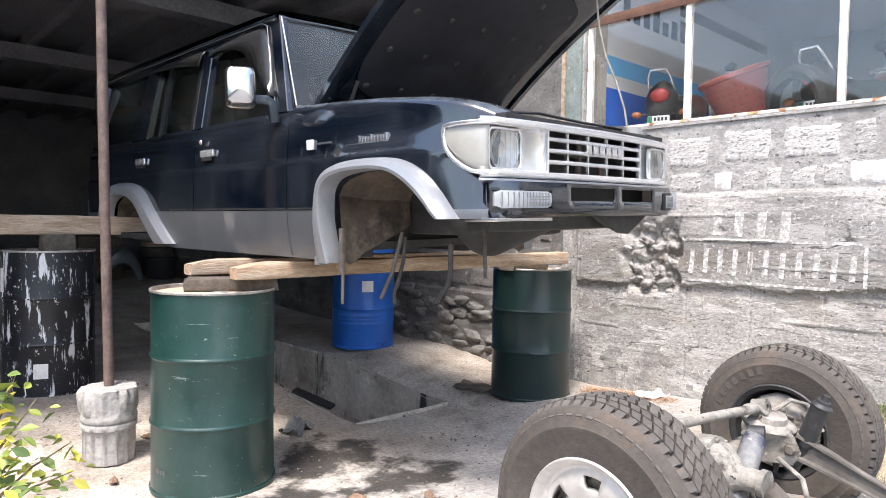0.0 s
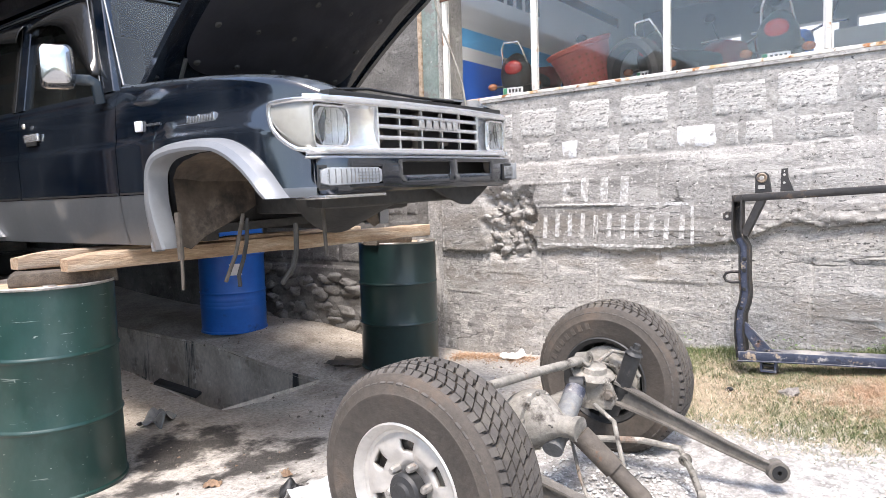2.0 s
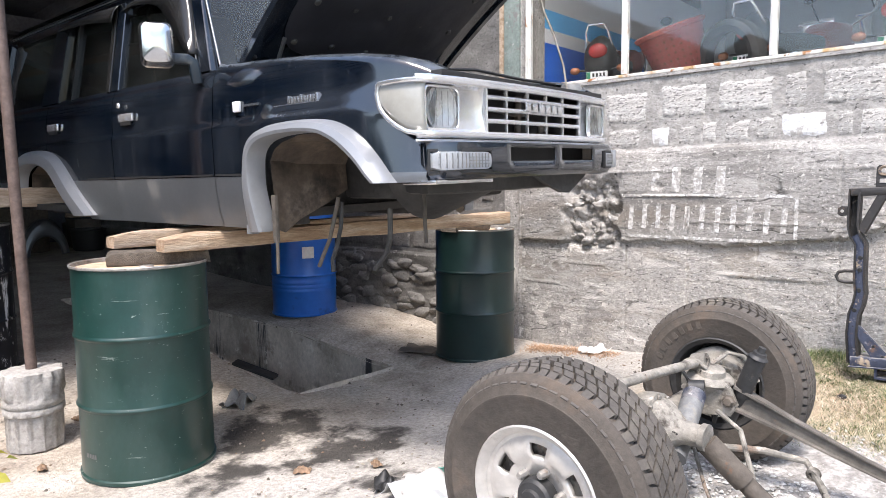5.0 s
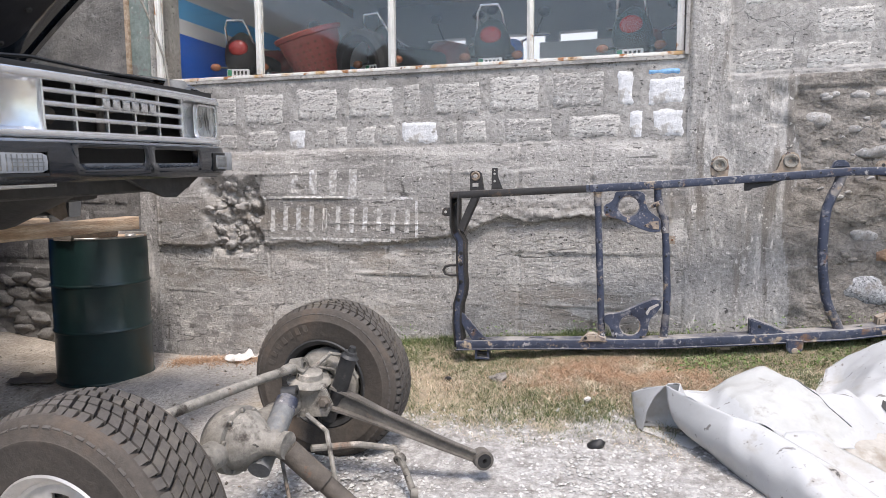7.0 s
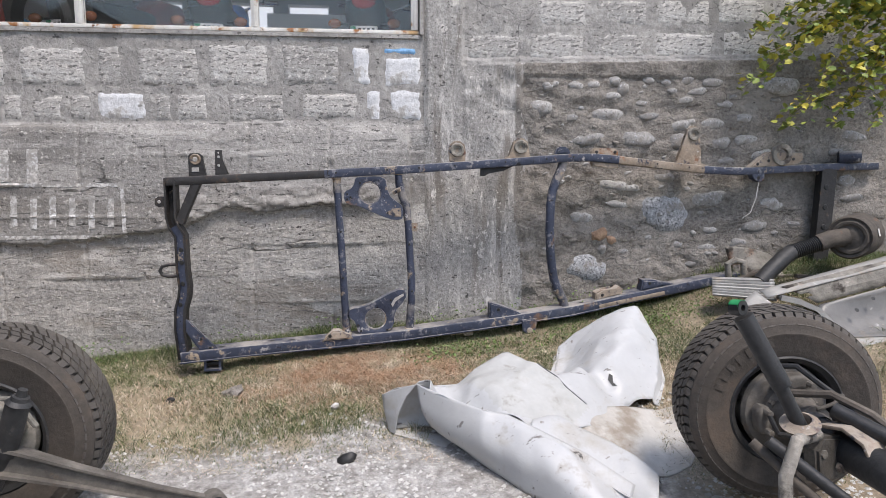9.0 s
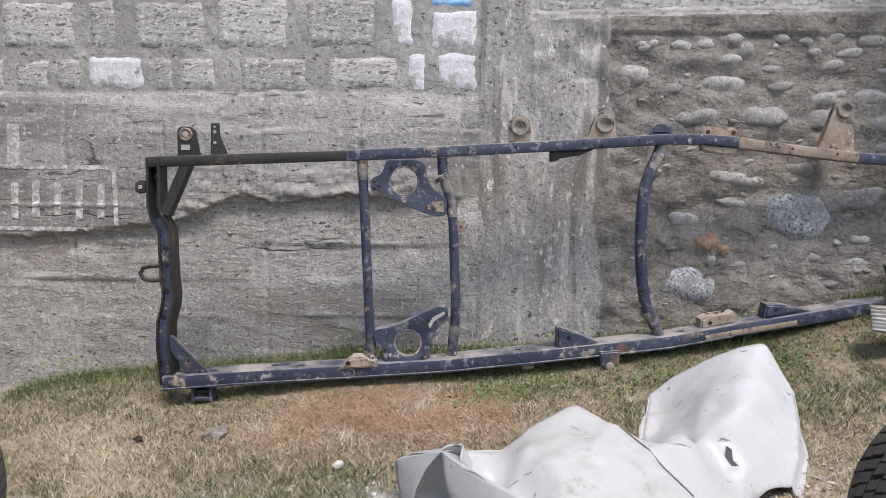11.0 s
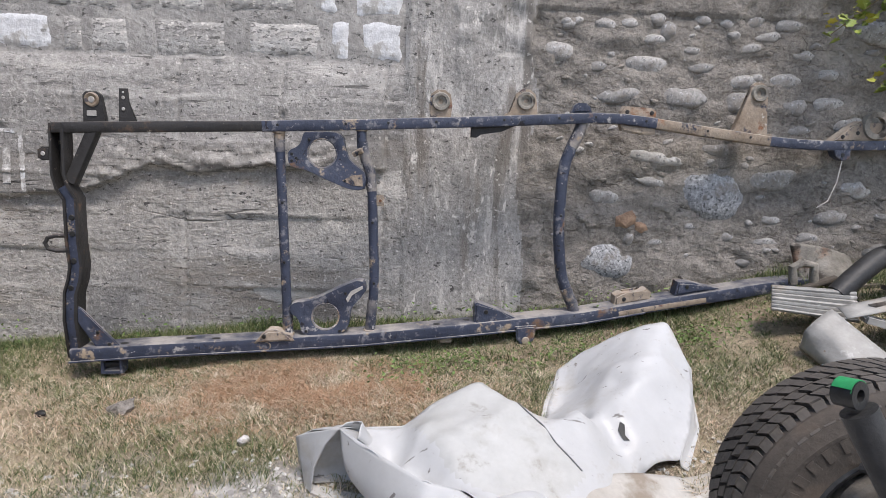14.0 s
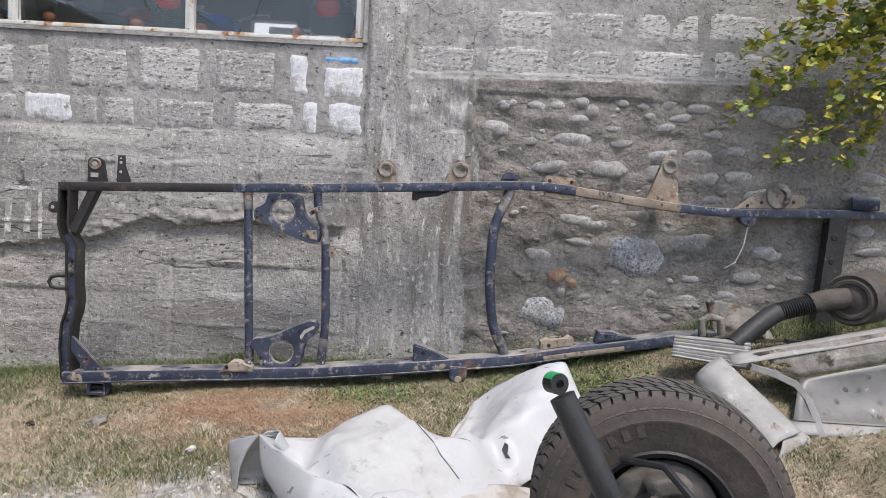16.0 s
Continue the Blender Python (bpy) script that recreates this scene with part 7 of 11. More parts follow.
def wheel(parent, m, alloy, rough_turn=0.0):
    """A wheel under parent: its outer face looks along local z."""
    def put(name, bm, mat, label="", par=None, sharp=32):
        bmesh.ops.transform(bm, matrix=m, verts=bm.verts)
        return part(name, bm, M[mat], par or parent, label, sharp)

    bm = bmesh.new()
    w = TW / 2
    half = [(0.168, w * 0.72), (0.172, w * 0.9), (0.186, w * 0.98), (0.2, w * 0.985), (0.204, w * 1.0), (0.214, w * 1.0), (0.218, w * 1.015), (0.25, w * 1.03), (0.252, w * 1.04), (0.258, w * 1.04), (0.26, w * 1.02), (0.28, w * 1.0), (0.296, w * 0.93), (0.306, w * 0.82)]
    prof = [(r, -z) for r, z in half] + [(r, z) for r, z in reversed(half)]
    lathe(bm, prof, 72, close=True)
    tyre = put("wheel", bm, "tyre", "knobbly black tyre on its rim, dusty", None, 40)
    # tread lugs
    bm = bmesh.new()
    n = 62
    for k in range(n):
        a0 = 2 * math.pi * k / n
        for side in (-1, 1):
            for (z0, z1, r0, r1, da, wa) in ((0.064, 0.102, TR - 0.004, 0.286, 0.0, 0.72), (0.033, 0.061, TR - 0.001, TR - 0.002, 0.45, 0.78), (0.002, 0.03, TR, TR, 0.1, 0.74)):
                step = 2 * math.pi / n
                jit = 0.16 * noise.noise(Vector((k * 1.7, z0 * 90, side * 3.1)))
                a = a0 + step * (da + jit + (0.5 if side < 0 else 0.0)) + rough_turn
                h = step * (wa + 0.8 * jit) / 2
                sl = step * (0.2 if z0 > 0.06 else -0.55) * side
                z0, z1 = z0 + 0.012 * jit, z1 - 0.012 * jit
                r0 -= 0.008 * abs(jit)
                quad = [(a - h, z0), (a + h, z0), (a + h + sl, z1), (a - h + sl, z1)]
                top, bot = [], []
                for i, (ang, z) in enumerate(quad):
                    r = r0 if i < 2 else r1
                    top.append(bm.verts.new((r * math.cos(ang), r * math.sin(ang), z * side)))
                    rb = 0.296 if i < 2 or r1 > 0.3 else 0.27
                    bot.append(bm.verts.new((rb * math.cos(ang), rb * math.sin(ang), z * side * (0.96 if i > 1 and r1 < 0.3 else 1))))
                bm.faces.new(top)
                for i in range(4):
                    bm.faces.new((top[i], top[(i + 1) % 4], bot[(i + 1) % 4], bot[i]))
    tr = put("tread", bm, "tread", "blocky all-terrain tread", tyre, 20)
    tr["kind"] = "stuff"
    # raised bars of moulded lettering on the sidewall
    for side in (-1, 1):
        for k in range(7):
            bm = bmesh.new()
            a = radians(200 + 9 * k) * 1.0
            c = Vector((0.234 * math.cos(a), 0.234 * math.sin(a), side * w * 1.022))
            mm = Matrix.Translation(c) @ Matrix.Rotation(a, 4, "Z")
            for v in box(bm, (-0.014, -0.012, -0.0025), (0.014, 0.006, 0.0025)):
                v.co = mm @ v.co
            put("sidewall_bar", bm, "tyre", "", tyre)
    # rim barrel
    bm = bmesh.new()
    lathe(bm, [(0.176, -w * 0.9), (0.182, -w * 0.96), (0.176, -w), (0.17, -w * 0.94), (0.16, -w * 0.86), (0.15, -w * 0.4), (0.15, w * 0.5), (0.162, w * 0.86), (0.172, w * 0.95), (0.178, w), (0.183, w * 0.96), (0.176, w * 0.88)], 56)
    put("rim", bm, "alloy" if alloy else "black_iron", "", tyre)
    if alloy:
        bm = bmesh.new()
        rad = [0.165, 0.15, 0.135, 0.112, 0.095, 0.075, 0.05]
        hgt = [w * 0.80, w * 0.72, w * 0.78, w * 0.80, w * 0.74, w * 0.62, w * 0.62]
        ns = 60
        rings = [[bm.verts.new((r * math.cos(2 * math.pi * i / ns), r * math.sin(2 * math.pi * i / ns), z)) for i in range(ns)] for r, z in zip(rad, hgt)]
        for q in range(len(rings) - 1):
            for i in range(ns):
                if q in (2, 3) and (i % 10) in (3, 4, 5, 6):
                    continue
                bm.faces.new((rings[q][i], rings[q][(i + 1) % ns], rings[q + 1][(i + 1) % ns], rings[q + 1][i]))
        ob = put("disc", bm, "alloy", "silver alloy disc with six slots", tyre)
        md = ob.modifiers.new("thickness", "SOLIDIFY")
        md.thickness = 0.014
        bm = bmesh.new()
        lathe(bm, [(0.0, w * 1.12), (0.026, w * 1.1), (0.03, w * 1.02), (0.044, w * 0.98), (0.05, w * 0.9), (0.052, w * 0.55)], 24)
        put("hub_cap", bm, "black_iron", "", tyre)
        for k in range(6):
            a = 2 * math.pi * k / 6 + 0.3
            bm = bmesh.new()
            lathe(bm, [(0.0, w * 0.92), (0.008, w * 0.9), (0.011, w * 0.84), (0.012, w * 0.6)], 8, Matrix.Translation((0.064 * math.cos(a), 0.064 * math.sin(a), 0)))
            put("wheel_nut", bm, "rim_metal", "", tyre)
    else:
        bm = bmesh.new()
        lathe(bm, [(0.05, w * 0.7), (0.15, w * 0.55), (0.152, w * 0.5)], 40)
        put("disc", bm, "black_iron", "", tyre)
    # brake drum and backing plate on the inner side
    bm = bmesh.new()
    lathe(bm, [(0.0, -w * 0.62), (0.05, -w * 0.66), (0.115, -w * 0.6), (0.128, -w * 0.5), (0.132, -w * 0.2), (0.132, w * 0.5), (0.0, w * 0.5)], 36)
    put("brake_drum", bm, "dusty_iron", "dusty cast-iron brake", tyre)
    return tyre


def rod(name, pts, r, mat, par, n=10, scale=None):
    bm = bmesh.new()
    tube(bm, pts, r, n, scale=scale)
    return part(name, bm, M[mat], par)


def eye(bm, c, axis, ro, ri, wd, n=18):
    """A bushing eye."""
    mm = Matrix.Translation(c) @ Vector(axis).to_track_quat("Z", "Y").to_matrix().to_4x4()
    lathe(bm, [(ri, -wd / 2), (ro, -wd / 2), (ro, wd / 2), (ri, wd / 2)], n, mm, close=True)
    return mm


AX = Vector((-0.335, 2.5, 0.472))
axle = empty("axle", pose(AX.x, AX.y, AX.z - 0.32), "rigid rear axle with two knobbly wheels and dusty links", "axle", "loose axles")


def A(x, y, z):
    """From the yard to the axle's own space."""
    return Vector((x - AX.x, y - AX.y, z - AX.z + 0.32))


wheel(axle, Matrix.Translation(A(-0.325, 1.86, 0.478)) @ pose(0, 0, 0, 90, 0, -1), True, 0.03)
wheel(axle, Matrix.Translation(A(-0.37, 3.165, 0.452)) @ pose(0, 0, 0, -90, 0, 1), False, 0.1)
# housing
bm = bmesh.new()
tube(bm, [A(-0.335, 1.95, 0.475), A(-0.335, 2.34, 0.475)], 0.042, 16)
tube(bm, [A(-0.34, 2.48, 0.475), A(-0.362, 3.08, 0.455)], 0.042, 16)
part("axle_tube", bm, M["dusty_iron"], axle)
bm = bmesh.new()
mm = Matrix.Translation(A(-0.335, 2.42, 0.48)) @ pose(0, 0, 0, 0, 90, 0) @ Matrix.Scale(0.72, 4)
lathe(bm, [(0.0, -0.12), (0.06, -0.115), (0.11, -0.085), (0.135, -0.04), (0.14, 0.0), (0.14, 0.03), (0.12, 0.035), (0.12, 0.06), (0.09, 0.1), (0.05, 0.15), (0.045, 0.22), (0.055, 0.225), (0.055, 0.25), (0.0, 0.25)], 28, mm)
for v in bm.verts:
    v.co.y = A(0, 2.42, 0).y + (v.co.y - A(0, 2.42, 0).y) * 1.15
part("differential", bm, M["dusty_iron"], axle, "pale dusty differential housing", 40)
for k in range(10):
    a = 2 * math.pi * k / 10
    bm = bmesh.new()
    lathe(bm, [(0.0, 0.012), (0.009, 0.012), (0.01, 0.0)], 6, mm @ Matrix.Translation((0.128 * math.cos(a) * 1.0, 0.128 * math.sin(a) * 1.12, 0.034)))
    part("bolt", bm, M["dusty_iron"], axle)
# propshaft lying forward
bm = bmesh.new()
tube(bm, [A(-0.16, 2.43, 0.46), A(-0.06, 2.46, 0.36)], 0.035, 14)
tube(bm, [A(-0.06, 2.46, 0.36), A(0.02, 2.47, 0.29), A(0.14, 2.42, 0.19)], 0.03, 12, scale=(0.9, 1.0, 1.05))
part("propeller_shaft", bm, M["dirt_metal"], axle)
# spring seat bracket
bm = bmesh.new()
lathe(bm, [(0.0, 0.03), (0.03, 0.032), (0.046, 0.028), (0.05, 0.008), (0.074, 0.002), (0.08, -0.008), (0.062, -0.02), (0.05, -0.05), (0.045, -0.08)], 26, Matrix.Translation(A(-0.3, 2.83, 0.55)) @ pose(0, 0, 0, 6, 8, 0))
part("spring_seat", bm, M["dusty_iron"], axle, "pressed steel spring seat, pale with dust", 50)
for yy in (2.8, 2.885):
    bm = bmesh.new()
    prism(bm, [(-0.07, -0.075), (0.05, -0.06), (0.075, -0.015), (0.05, 0.04), (0.0, 0.06), (-0.06, 0.05)], 0.01, Matrix.Translation(A(-0.265, yy, 0.49)) @ Matrix(((1, 0, 0, 0), (0, 0, -1, 0), (0, 1, 0, 0), (0, 0, 0, 1))), 0.003)
    lug = part("arm_bracket", bm, M["dusty_iron"], axle)
    bm = bmesh.new()
    lathe(bm, [(0.0, 0.018), (0.014, 0.018), (0.017, 0.004), (0.024, 0.002), (0.024, -0.004)], 6, Matrix.Translation(A(-0.22, yy - 0.012, 0.485)) @ pose(0, 0, 0, 90, 0, 0))
    part("bolt", bm, M["dirt_metal"], lug)
bm = bmesh.new()
sweep(bm, [A(-0.4, 2.8, 0.56), A(-0.375, 2.8, 0.6), A(-0.34, 2.815, 0.605), A(-0.31, 2.82, 0.58)], rrect(0.07, 0.012, 0.005, 2))
part("link_bracket", bm, M["dusty_iron"], axle)
# shock absorbers
sh = rod("shock_absorber", [A(-0.25, 2.875, 0.39), A(-0.19, 2.862, 0.53)], 0.026, "black_iron", axle, 16)
rod("shock_sleeve", [A(-0.205, 2.866, 0.49), A(-0.153, 2.855, 0.635)], 0.03, "black_iron", sh, 18)
bm = bmesh.new()
lathe(bm, [(0.0, 0.03), (0.012, 0.03), (0.014, 0.012), (0.022, 0.01), (0.024, 0.0), (0.034, -0.01)], 16, Matrix.Translation(A(-0.147, 2.854, 0.645)) @ pose(0, 0, 0, 0, 20, 0))
part("shock_stud", bm, M["black_iron"], sh)
s2 = rod("shock_absorber", [A(-0.245, 2.4, 0.4), A(-0.262, 2.5, 0.455)], 0.034, "grey_shock", axle, 16)
rod("shock_sleeve", [A(-0.255, 2.46, 0.43), A(-0.279, 2.61, 0.511)], 0.037, "grey_shock", s2, 18)
rod("shock_cap", [A(-0.278, 2.605, 0.508), A(-0.285, 2.645, 0.53)], 0.0375, "chassis", s2, 18)
bm = bmesh.new()
eye(bm, A(-0.285, 2.665, 0.545), (1, 0.3, 0.1), 0.03, 0.014, 0.05)
part("shock_eye", bm, M["black_iron"], s2)
# lower link with its rubber bush
CHANNEL = [(-0.022, -0.034), (0.022, -0.034), (0.022, -0.026), (0.006, -0.022), (0.006, 0.022), (0.022, 0.026), (0.022, 0.034), (-0.022, 0.034), (-0.022, 0.026), (-0.006, 0.022), (-0.006, -0.022), (-0.022, -0.026)]
bm = bmesh.new()
sweep(bm, [A(-0.24, 2.85, 0.49), A(-0.14, 2.876, 0.447), A(-0.05, 2.9, 0.405), A(0.15, 2.95, 0.315), A(0.275, 2.985, 0.262)], CHANNEL, scale=(1.25, 1.05, 0.85, 0.62, 0.55))
arm = part("trailing_arm", bm, M["arm_iron"], axle)
bm = bmesh.new()
eye(bm, A(0.303, 2.998, 0.25), (0.55, -0.83, 0.0), 0.036, 0.026, 0.045)
part("arm_eye", bm, M["arm_iron"], arm)
bm = bmesh.new()
eye(bm, A(0.303, 2.998, 0.25), (0.55, -0.83, 0.0), 0.026, 0.008, 0.048)
part("rubber_bush", bm, M["black_trim"], arm)
bm = bmesh.new()
sweep(bm, [A(-0.25, 2.12, 0.42), A(0.0, 2.2, 0.33), A(0.25, 2.26, 0.24)], CHANNEL, scale=(1.15, 0.85, 0.6))
arm2 = part("trailing_arm", bm, M["arm_iron"], axle)
bm = bmesh.new()
eye(bm, A(0.28, 2.27, 0.23), (0.3, -0.95, 0.0), 0.036, 0.012, 0.045)
part("arm_eye", bm, M["arm_iron"], arm2)
# upper link, sway bar, brake pipes
up = rod("upper_link", [A(-0.4, 2.16, 0.63), A(-0.37, 2.5, 0.615), A(-0.34, 2.79, 0.598)], 0.016, "dusty_iron", axle, 12)
bm = bmesh.new()
eye(bm, A(-0.335, 2.82, 0.597), (1, 0, 0.2), 0.03, 0.012, 0.05)
part("link_eye", bm, M["dusty_iron"], up)
rod("sway_bar", [A(-0.24, 2.72, 0.34), A(-0.12, 2.84, 0.32), A(0.0, 2.9, 0.295), A(0.06, 2.84, 0.25), A(0.1, 2.8, 0.2)], 0.012, "dusty_iron", axle, 10)
bm = bmesh.new()
eye(bm, A(0.11, 2.79, 0.19), (1, 0.5, 0.0), 0.018, 0.008, 0.025)
part("sway_bar_joint", bm, M["dusty_iron"], axle)
bm = bmesh.new()
eye(bm, A(0.03, 2.87, 0.27), (0.3, 1, 0.2), 0.02, 0.01, 0.025)
part("sway_bar_joint", bm, M["dusty_iron"], axle)
rod("brake_pipe", [A(-0.2, 2.62, 0.5), A(-0.12, 2.6, 0.46), A(-0.04, 2.5, 0.33), A(0.08, 2.36, 0.2)], 0.008, "dusty_iron", axle, 8)
rod("brake_pipe", [A(-0.23, 2.5, 0.42), A(-0.16, 2.42, 0.33), A(-0.1, 2.36, 0.28)], 0.006, "dusty_iron", axle, 8)
rod("brake_pipe", [A(-0.37, 2.95, 0.53), A(-0.3, 3.0, 0.6), A(-0.25, 3.02, 0.59), A(-0.2, 3.03, 0.5)], 0.009, "dusty_iron", axle, 8)
def hub(parent, c, mat, seed, spin=1):
    """What shows inside a rim from the axle's side: back plate, swivel housing, calipers, bolts and hoses. It looks along -y."""
    m = Matrix.Translation(c) @ pose(0, 0, 0, 90, 0, 0)

    def put(name, bm, mt, par=None, sharp=40):
        bmesh.ops.transform(bm, matrix=m, verts=bm.verts)
        return part(name, bm, M[mt], par or parent, "", sharp)

    bm = bmesh.new()
    lathe(bm, [(0.03, 0.0), (0.07, 0.006), (0.085, 0.0), (0.118, 0.004), (0.134, -0.004), (0.14, -0.02)], 40)
    plate_ = put("back_plate", bm, mat)
    bm = bmesh.new()
    lathe(bm, [(0.086, 0.0), (0.088, 0.022), (0.07, 0.03), (0.068, 0.05), (0.056, 0.075), (0.05, 0.11), (0.058, 0.114), (0.058, 0.126), (0.044, 0.13), (0.04, 0.16)], 28)
    housing = put("swivel_housing", bm, mat)
    for k in range(8):
        a = 2 * math.pi * k / 8 + seed
        bm = bmesh.new()
        lathe(bm, [(0.0, 0.036), (0.007, 0.035), (0.008, 0.02)], 6, Matrix.Translation((0.079 * math.cos(a), 0.079 * math.sin(a), 0.0)))
        put("bolt", bm, mat, housing)
    for a0, a1, wd, name in ((10, 82, 0.05, "brake_caliper"), (150, 196, 0.04, "steering_arm"), (238, 292, 0.044, "lower_swivel")):
        bm = bmesh.new()
        n = 9
        pts = [(0.104 * math.cos(radians(a0 + (a1 - a0) * q / (n - 1)) * spin), 0.104 * math.sin(radians(a0 + (a1 - a0) * q / (n - 1)) * spin), 0.03) for q in range(n)]
        sweep(bm, pts, rrect(wd, 0.05, 0.012, 3), scale=[0.7] + [1.0 + 0.12 * noise.noise(Vector((q * 1.3, seed, 2))) for q in range(n - 2)] + [0.7])
        cal = put(name, bm, mat)
        for q in (1, n - 2):
            bm = bmesh.new()
            lathe(bm, [(0.0, 0.03), (0.009, 0.028), (0.011, 0.0)], 8, Matrix.Translation(pts[q]) @ Matrix.Translation((0, 0, 0.02)))
            put("bolt", bm, mat, cal)
    for q in range(4):
        a = radians(30 + 75 * q) * spin + seed
        p0 = Vector((0.1 * math.cos(a), 0.1 * math.sin(a), 0.05))
        p2 = Vector((0.05 * math.cos(a + 0.9), 0.05 * math.sin(a + 0.9), 0.13))
        mid_ = (p0 + p2) * 0.5 + Vector((0.05 * math.cos(a + 0.4), 0.05 * math.sin(a + 0.4), 0.05))
        bm = bmesh.new()
        tube(bm, [p0, p0.lerp(mid_, 0.6), mid_, mid_.lerp(p2, 0.5) + Vector((0.01, 0, 0.006)), p2], 0.0055 + 0.002 * (q % 2), 8)
        put("brake_hose", bm, "black_trim" if q % 2 else mat, plate_)


hub(axle, A(-0.367, 3.085, 0.452), "dusty_iron", 0.3)

BX0 = Vector((2.03, 2.97, 0.505))
axb = empty("axle", pose(BX0.x, BX0.y, BX0.z - 0.325), "front axle with a knobbly wheel, black shock absorber and links", "axle", "loose axles")


def Bq(x, y, z):
    return Vector((x - BX0.x, y - BX0.y, z - BX0.z + 0.325))


wheel(axb, Matrix.Translation(Bq(2.068, 2.97, 0.513)) @ pose(0, 0, 0, -90, 0, -9) @ Matrix.Scale(0.955, 4), False, 0.2)
wheel(axb, Matrix.Translation(Bq(2.12, 1.62, 0.49)) @ pose(0, 0, 0, 90, 0, -4), True, 0.2)
bm = bmesh.new()
tube(bm, [Bq(2.05, 2.85, 0.5), Bq(2.06, 2.62, 0.5), Bq(2.1, 1.75, 0.49)], 0.05, 18)
part("axle_tube", bm, M["black_iron"], axb)
bm = bmesh.new()
lathe(bm, [(0.0, -0.13), (0.07, -0.12), (0.12, -0.08), (0.14, 0.0), (0.12, 0.06), (0.05, 0.16), (0.05, 0.2), (0.0, 0.2)], 24, Matrix.Translation(Bq(2.09, 2.1, 0.49)) @ pose(0, 0, 0, 0, 90, 0))
part("differential", bm, M["dirt_metal"], axb, "", 40)
sh = rod("shock_absorber", [Bq(1.9, 2.6, 0.585), Bq(1.835, 2.625, 0.72)], 0.019, "black_iron", axb, 18)
rod("shock_sleeve", [Bq(1.853, 2.617, 0.69), Bq(1.757, 2.655, 0.87)], 0.0255, "black_iron", sh, 20)
bm = bmesh.new()
eye(bm, Bq(1.743, 2.66, 0.893), (0.4, -0.88, 0.15), 0.02, 0.009, 0.032)
part("shock_eye", bm, M["black_iron"], sh)
bm = bmesh.new()
mm = Matrix.Translation(Bq(1.743, 2.66, 0.893)) @ Vector((0.4, -0.88, 0.15)).to_track_quat("Z", "Y").to_matrix().to_4x4()
lathe(bm, [(0.0205, -0.014), (0.0218, -0.014), (0.0218, 0.014), (0.0205, 0.014)], 24, mm, close=True)
for v in list(bm.verts):
    if v.co.z < Bq(0, 0, 0.9).z:
        bm.verts.remove(v)
part("green_paint_mark", bm, M["green_cap"], sh, "green paint mark on the eye")
bm = bmesh.new()
lathe(bm, [(0.024, -0.02), (0.044, -0.006), (0.05, 0.004), (0.036, 0.01), (0.028, 0.018), (0.022, 0.005)], 24, Matrix.Translation(Bq(1.9, 2.6, 0.59)) @ pose(0, 0, 0, 12, -14, 0), close=True)
part("spring_seat", bm, M["chassis_tan"], axb, "tan pressed steel spring seat", 40)
bm = bmesh.new()
prism(bm, [(-0.06, -0.06), (0.05, -0.065), (0.07, 0.0), (0.04, 0.05), (-0.03, 0.06), (-0.065, 0.03)], 0.045, Matrix.Translation(Bq(1.985, 2.64, 0.49)) @ pose(0, 0, 0, 84, 0, 20), 0.008)
lb = part("link_bracket", bm, M["greasy_iron"], axb)
for dx, dz in ((-0.025, 0.02), (0.03, -0.02)):
    bm = bmesh.new()
    lathe(bm, [(0.0, 0.014), (0.012, 0.013), (0.014, 0.0)], 6, Matrix.Translation(Bq(1.985 + dx, 2.594, 0.49 + dz)) @ pose(0, 0, 0, 84, 0, 20))
    part("bolt", bm, M["dusty_iron"], lb)
bm = bmesh.new()
sweep(bm, [Bq(2.03, 2.66, 0.56), Bq(2.045, 2.6, 0.575), Bq(2.06, 2.54, 0.555), Bq(2.065, 2.5, 0.5)], rrect(0.07, 0.012, 0.005, 2))
part("link_bracket", bm, M["chassis_tan"], axb)
rod("drag_link", [Bq(1.8, 2.58, 0.56), Bq(2.0, 2.42, 0.4), Bq(2.2, 2.28, 0.26)], 0.016, "black_iron", axb, 12)
rod("track_rod", [Bq(1.78, 2.62, 0.54), Bq(1.9, 2.48, 0.42), Bq(2.02, 2.36, 0.3)], 0.013, "dirt_metal", axb, 12)
rod("panhard_rod", [Bq(2.04, 2.66, 0.6), Bq(2.12, 2.5, 0.56), Bq(2.3, 2.3, 0.5)], 0.022, "black_iron", axb, 12)
rod("sway_bar", [Bq(1.95, 2.6, 0.56), Bq(1.86, 2.55, 0.57), Bq(1.8, 2.5, 0.5), Bq(1.78, 2.45, 0.34), Bq(1.86, 2.3, 0.25)], 0.017, "dusty_iron", axb, 12)
rod("brake_hose", [Bq(1.95, 2.88, 0.66), Bq(2.02, 2.8, 0.68), Bq(2.08, 2.7, 0.62), Bq(2.12, 2.62, 0.55)], 0.009, "black_trim", axb, 8)
rod("brake_hose", [Bq(2.0, 2.8, 0.6), Bq(2.06, 2.7, 0.63), Bq(2.12, 2.62, 0.6), Bq(2.2, 2.5, 0.52)], 0.012, "dirt_metal", axb, 8)
hub(axb, Bq(2.06, 2.888, 0.513), "arm_iron", 1.1, -1)
# spring leaf lying in front of the sheet
bm = bmesh.new()
sweep(bm, [Bq(1.45, 2.62, 0.21), Bq(1.65, 2.72, 0.21), Bq(1.85, 2.76, 0.22), Bq(2.05, 2.76, 0.25)], rect(0.05, 0.012))
part("flat_bar", bm, M["dusty_iron"], axb)


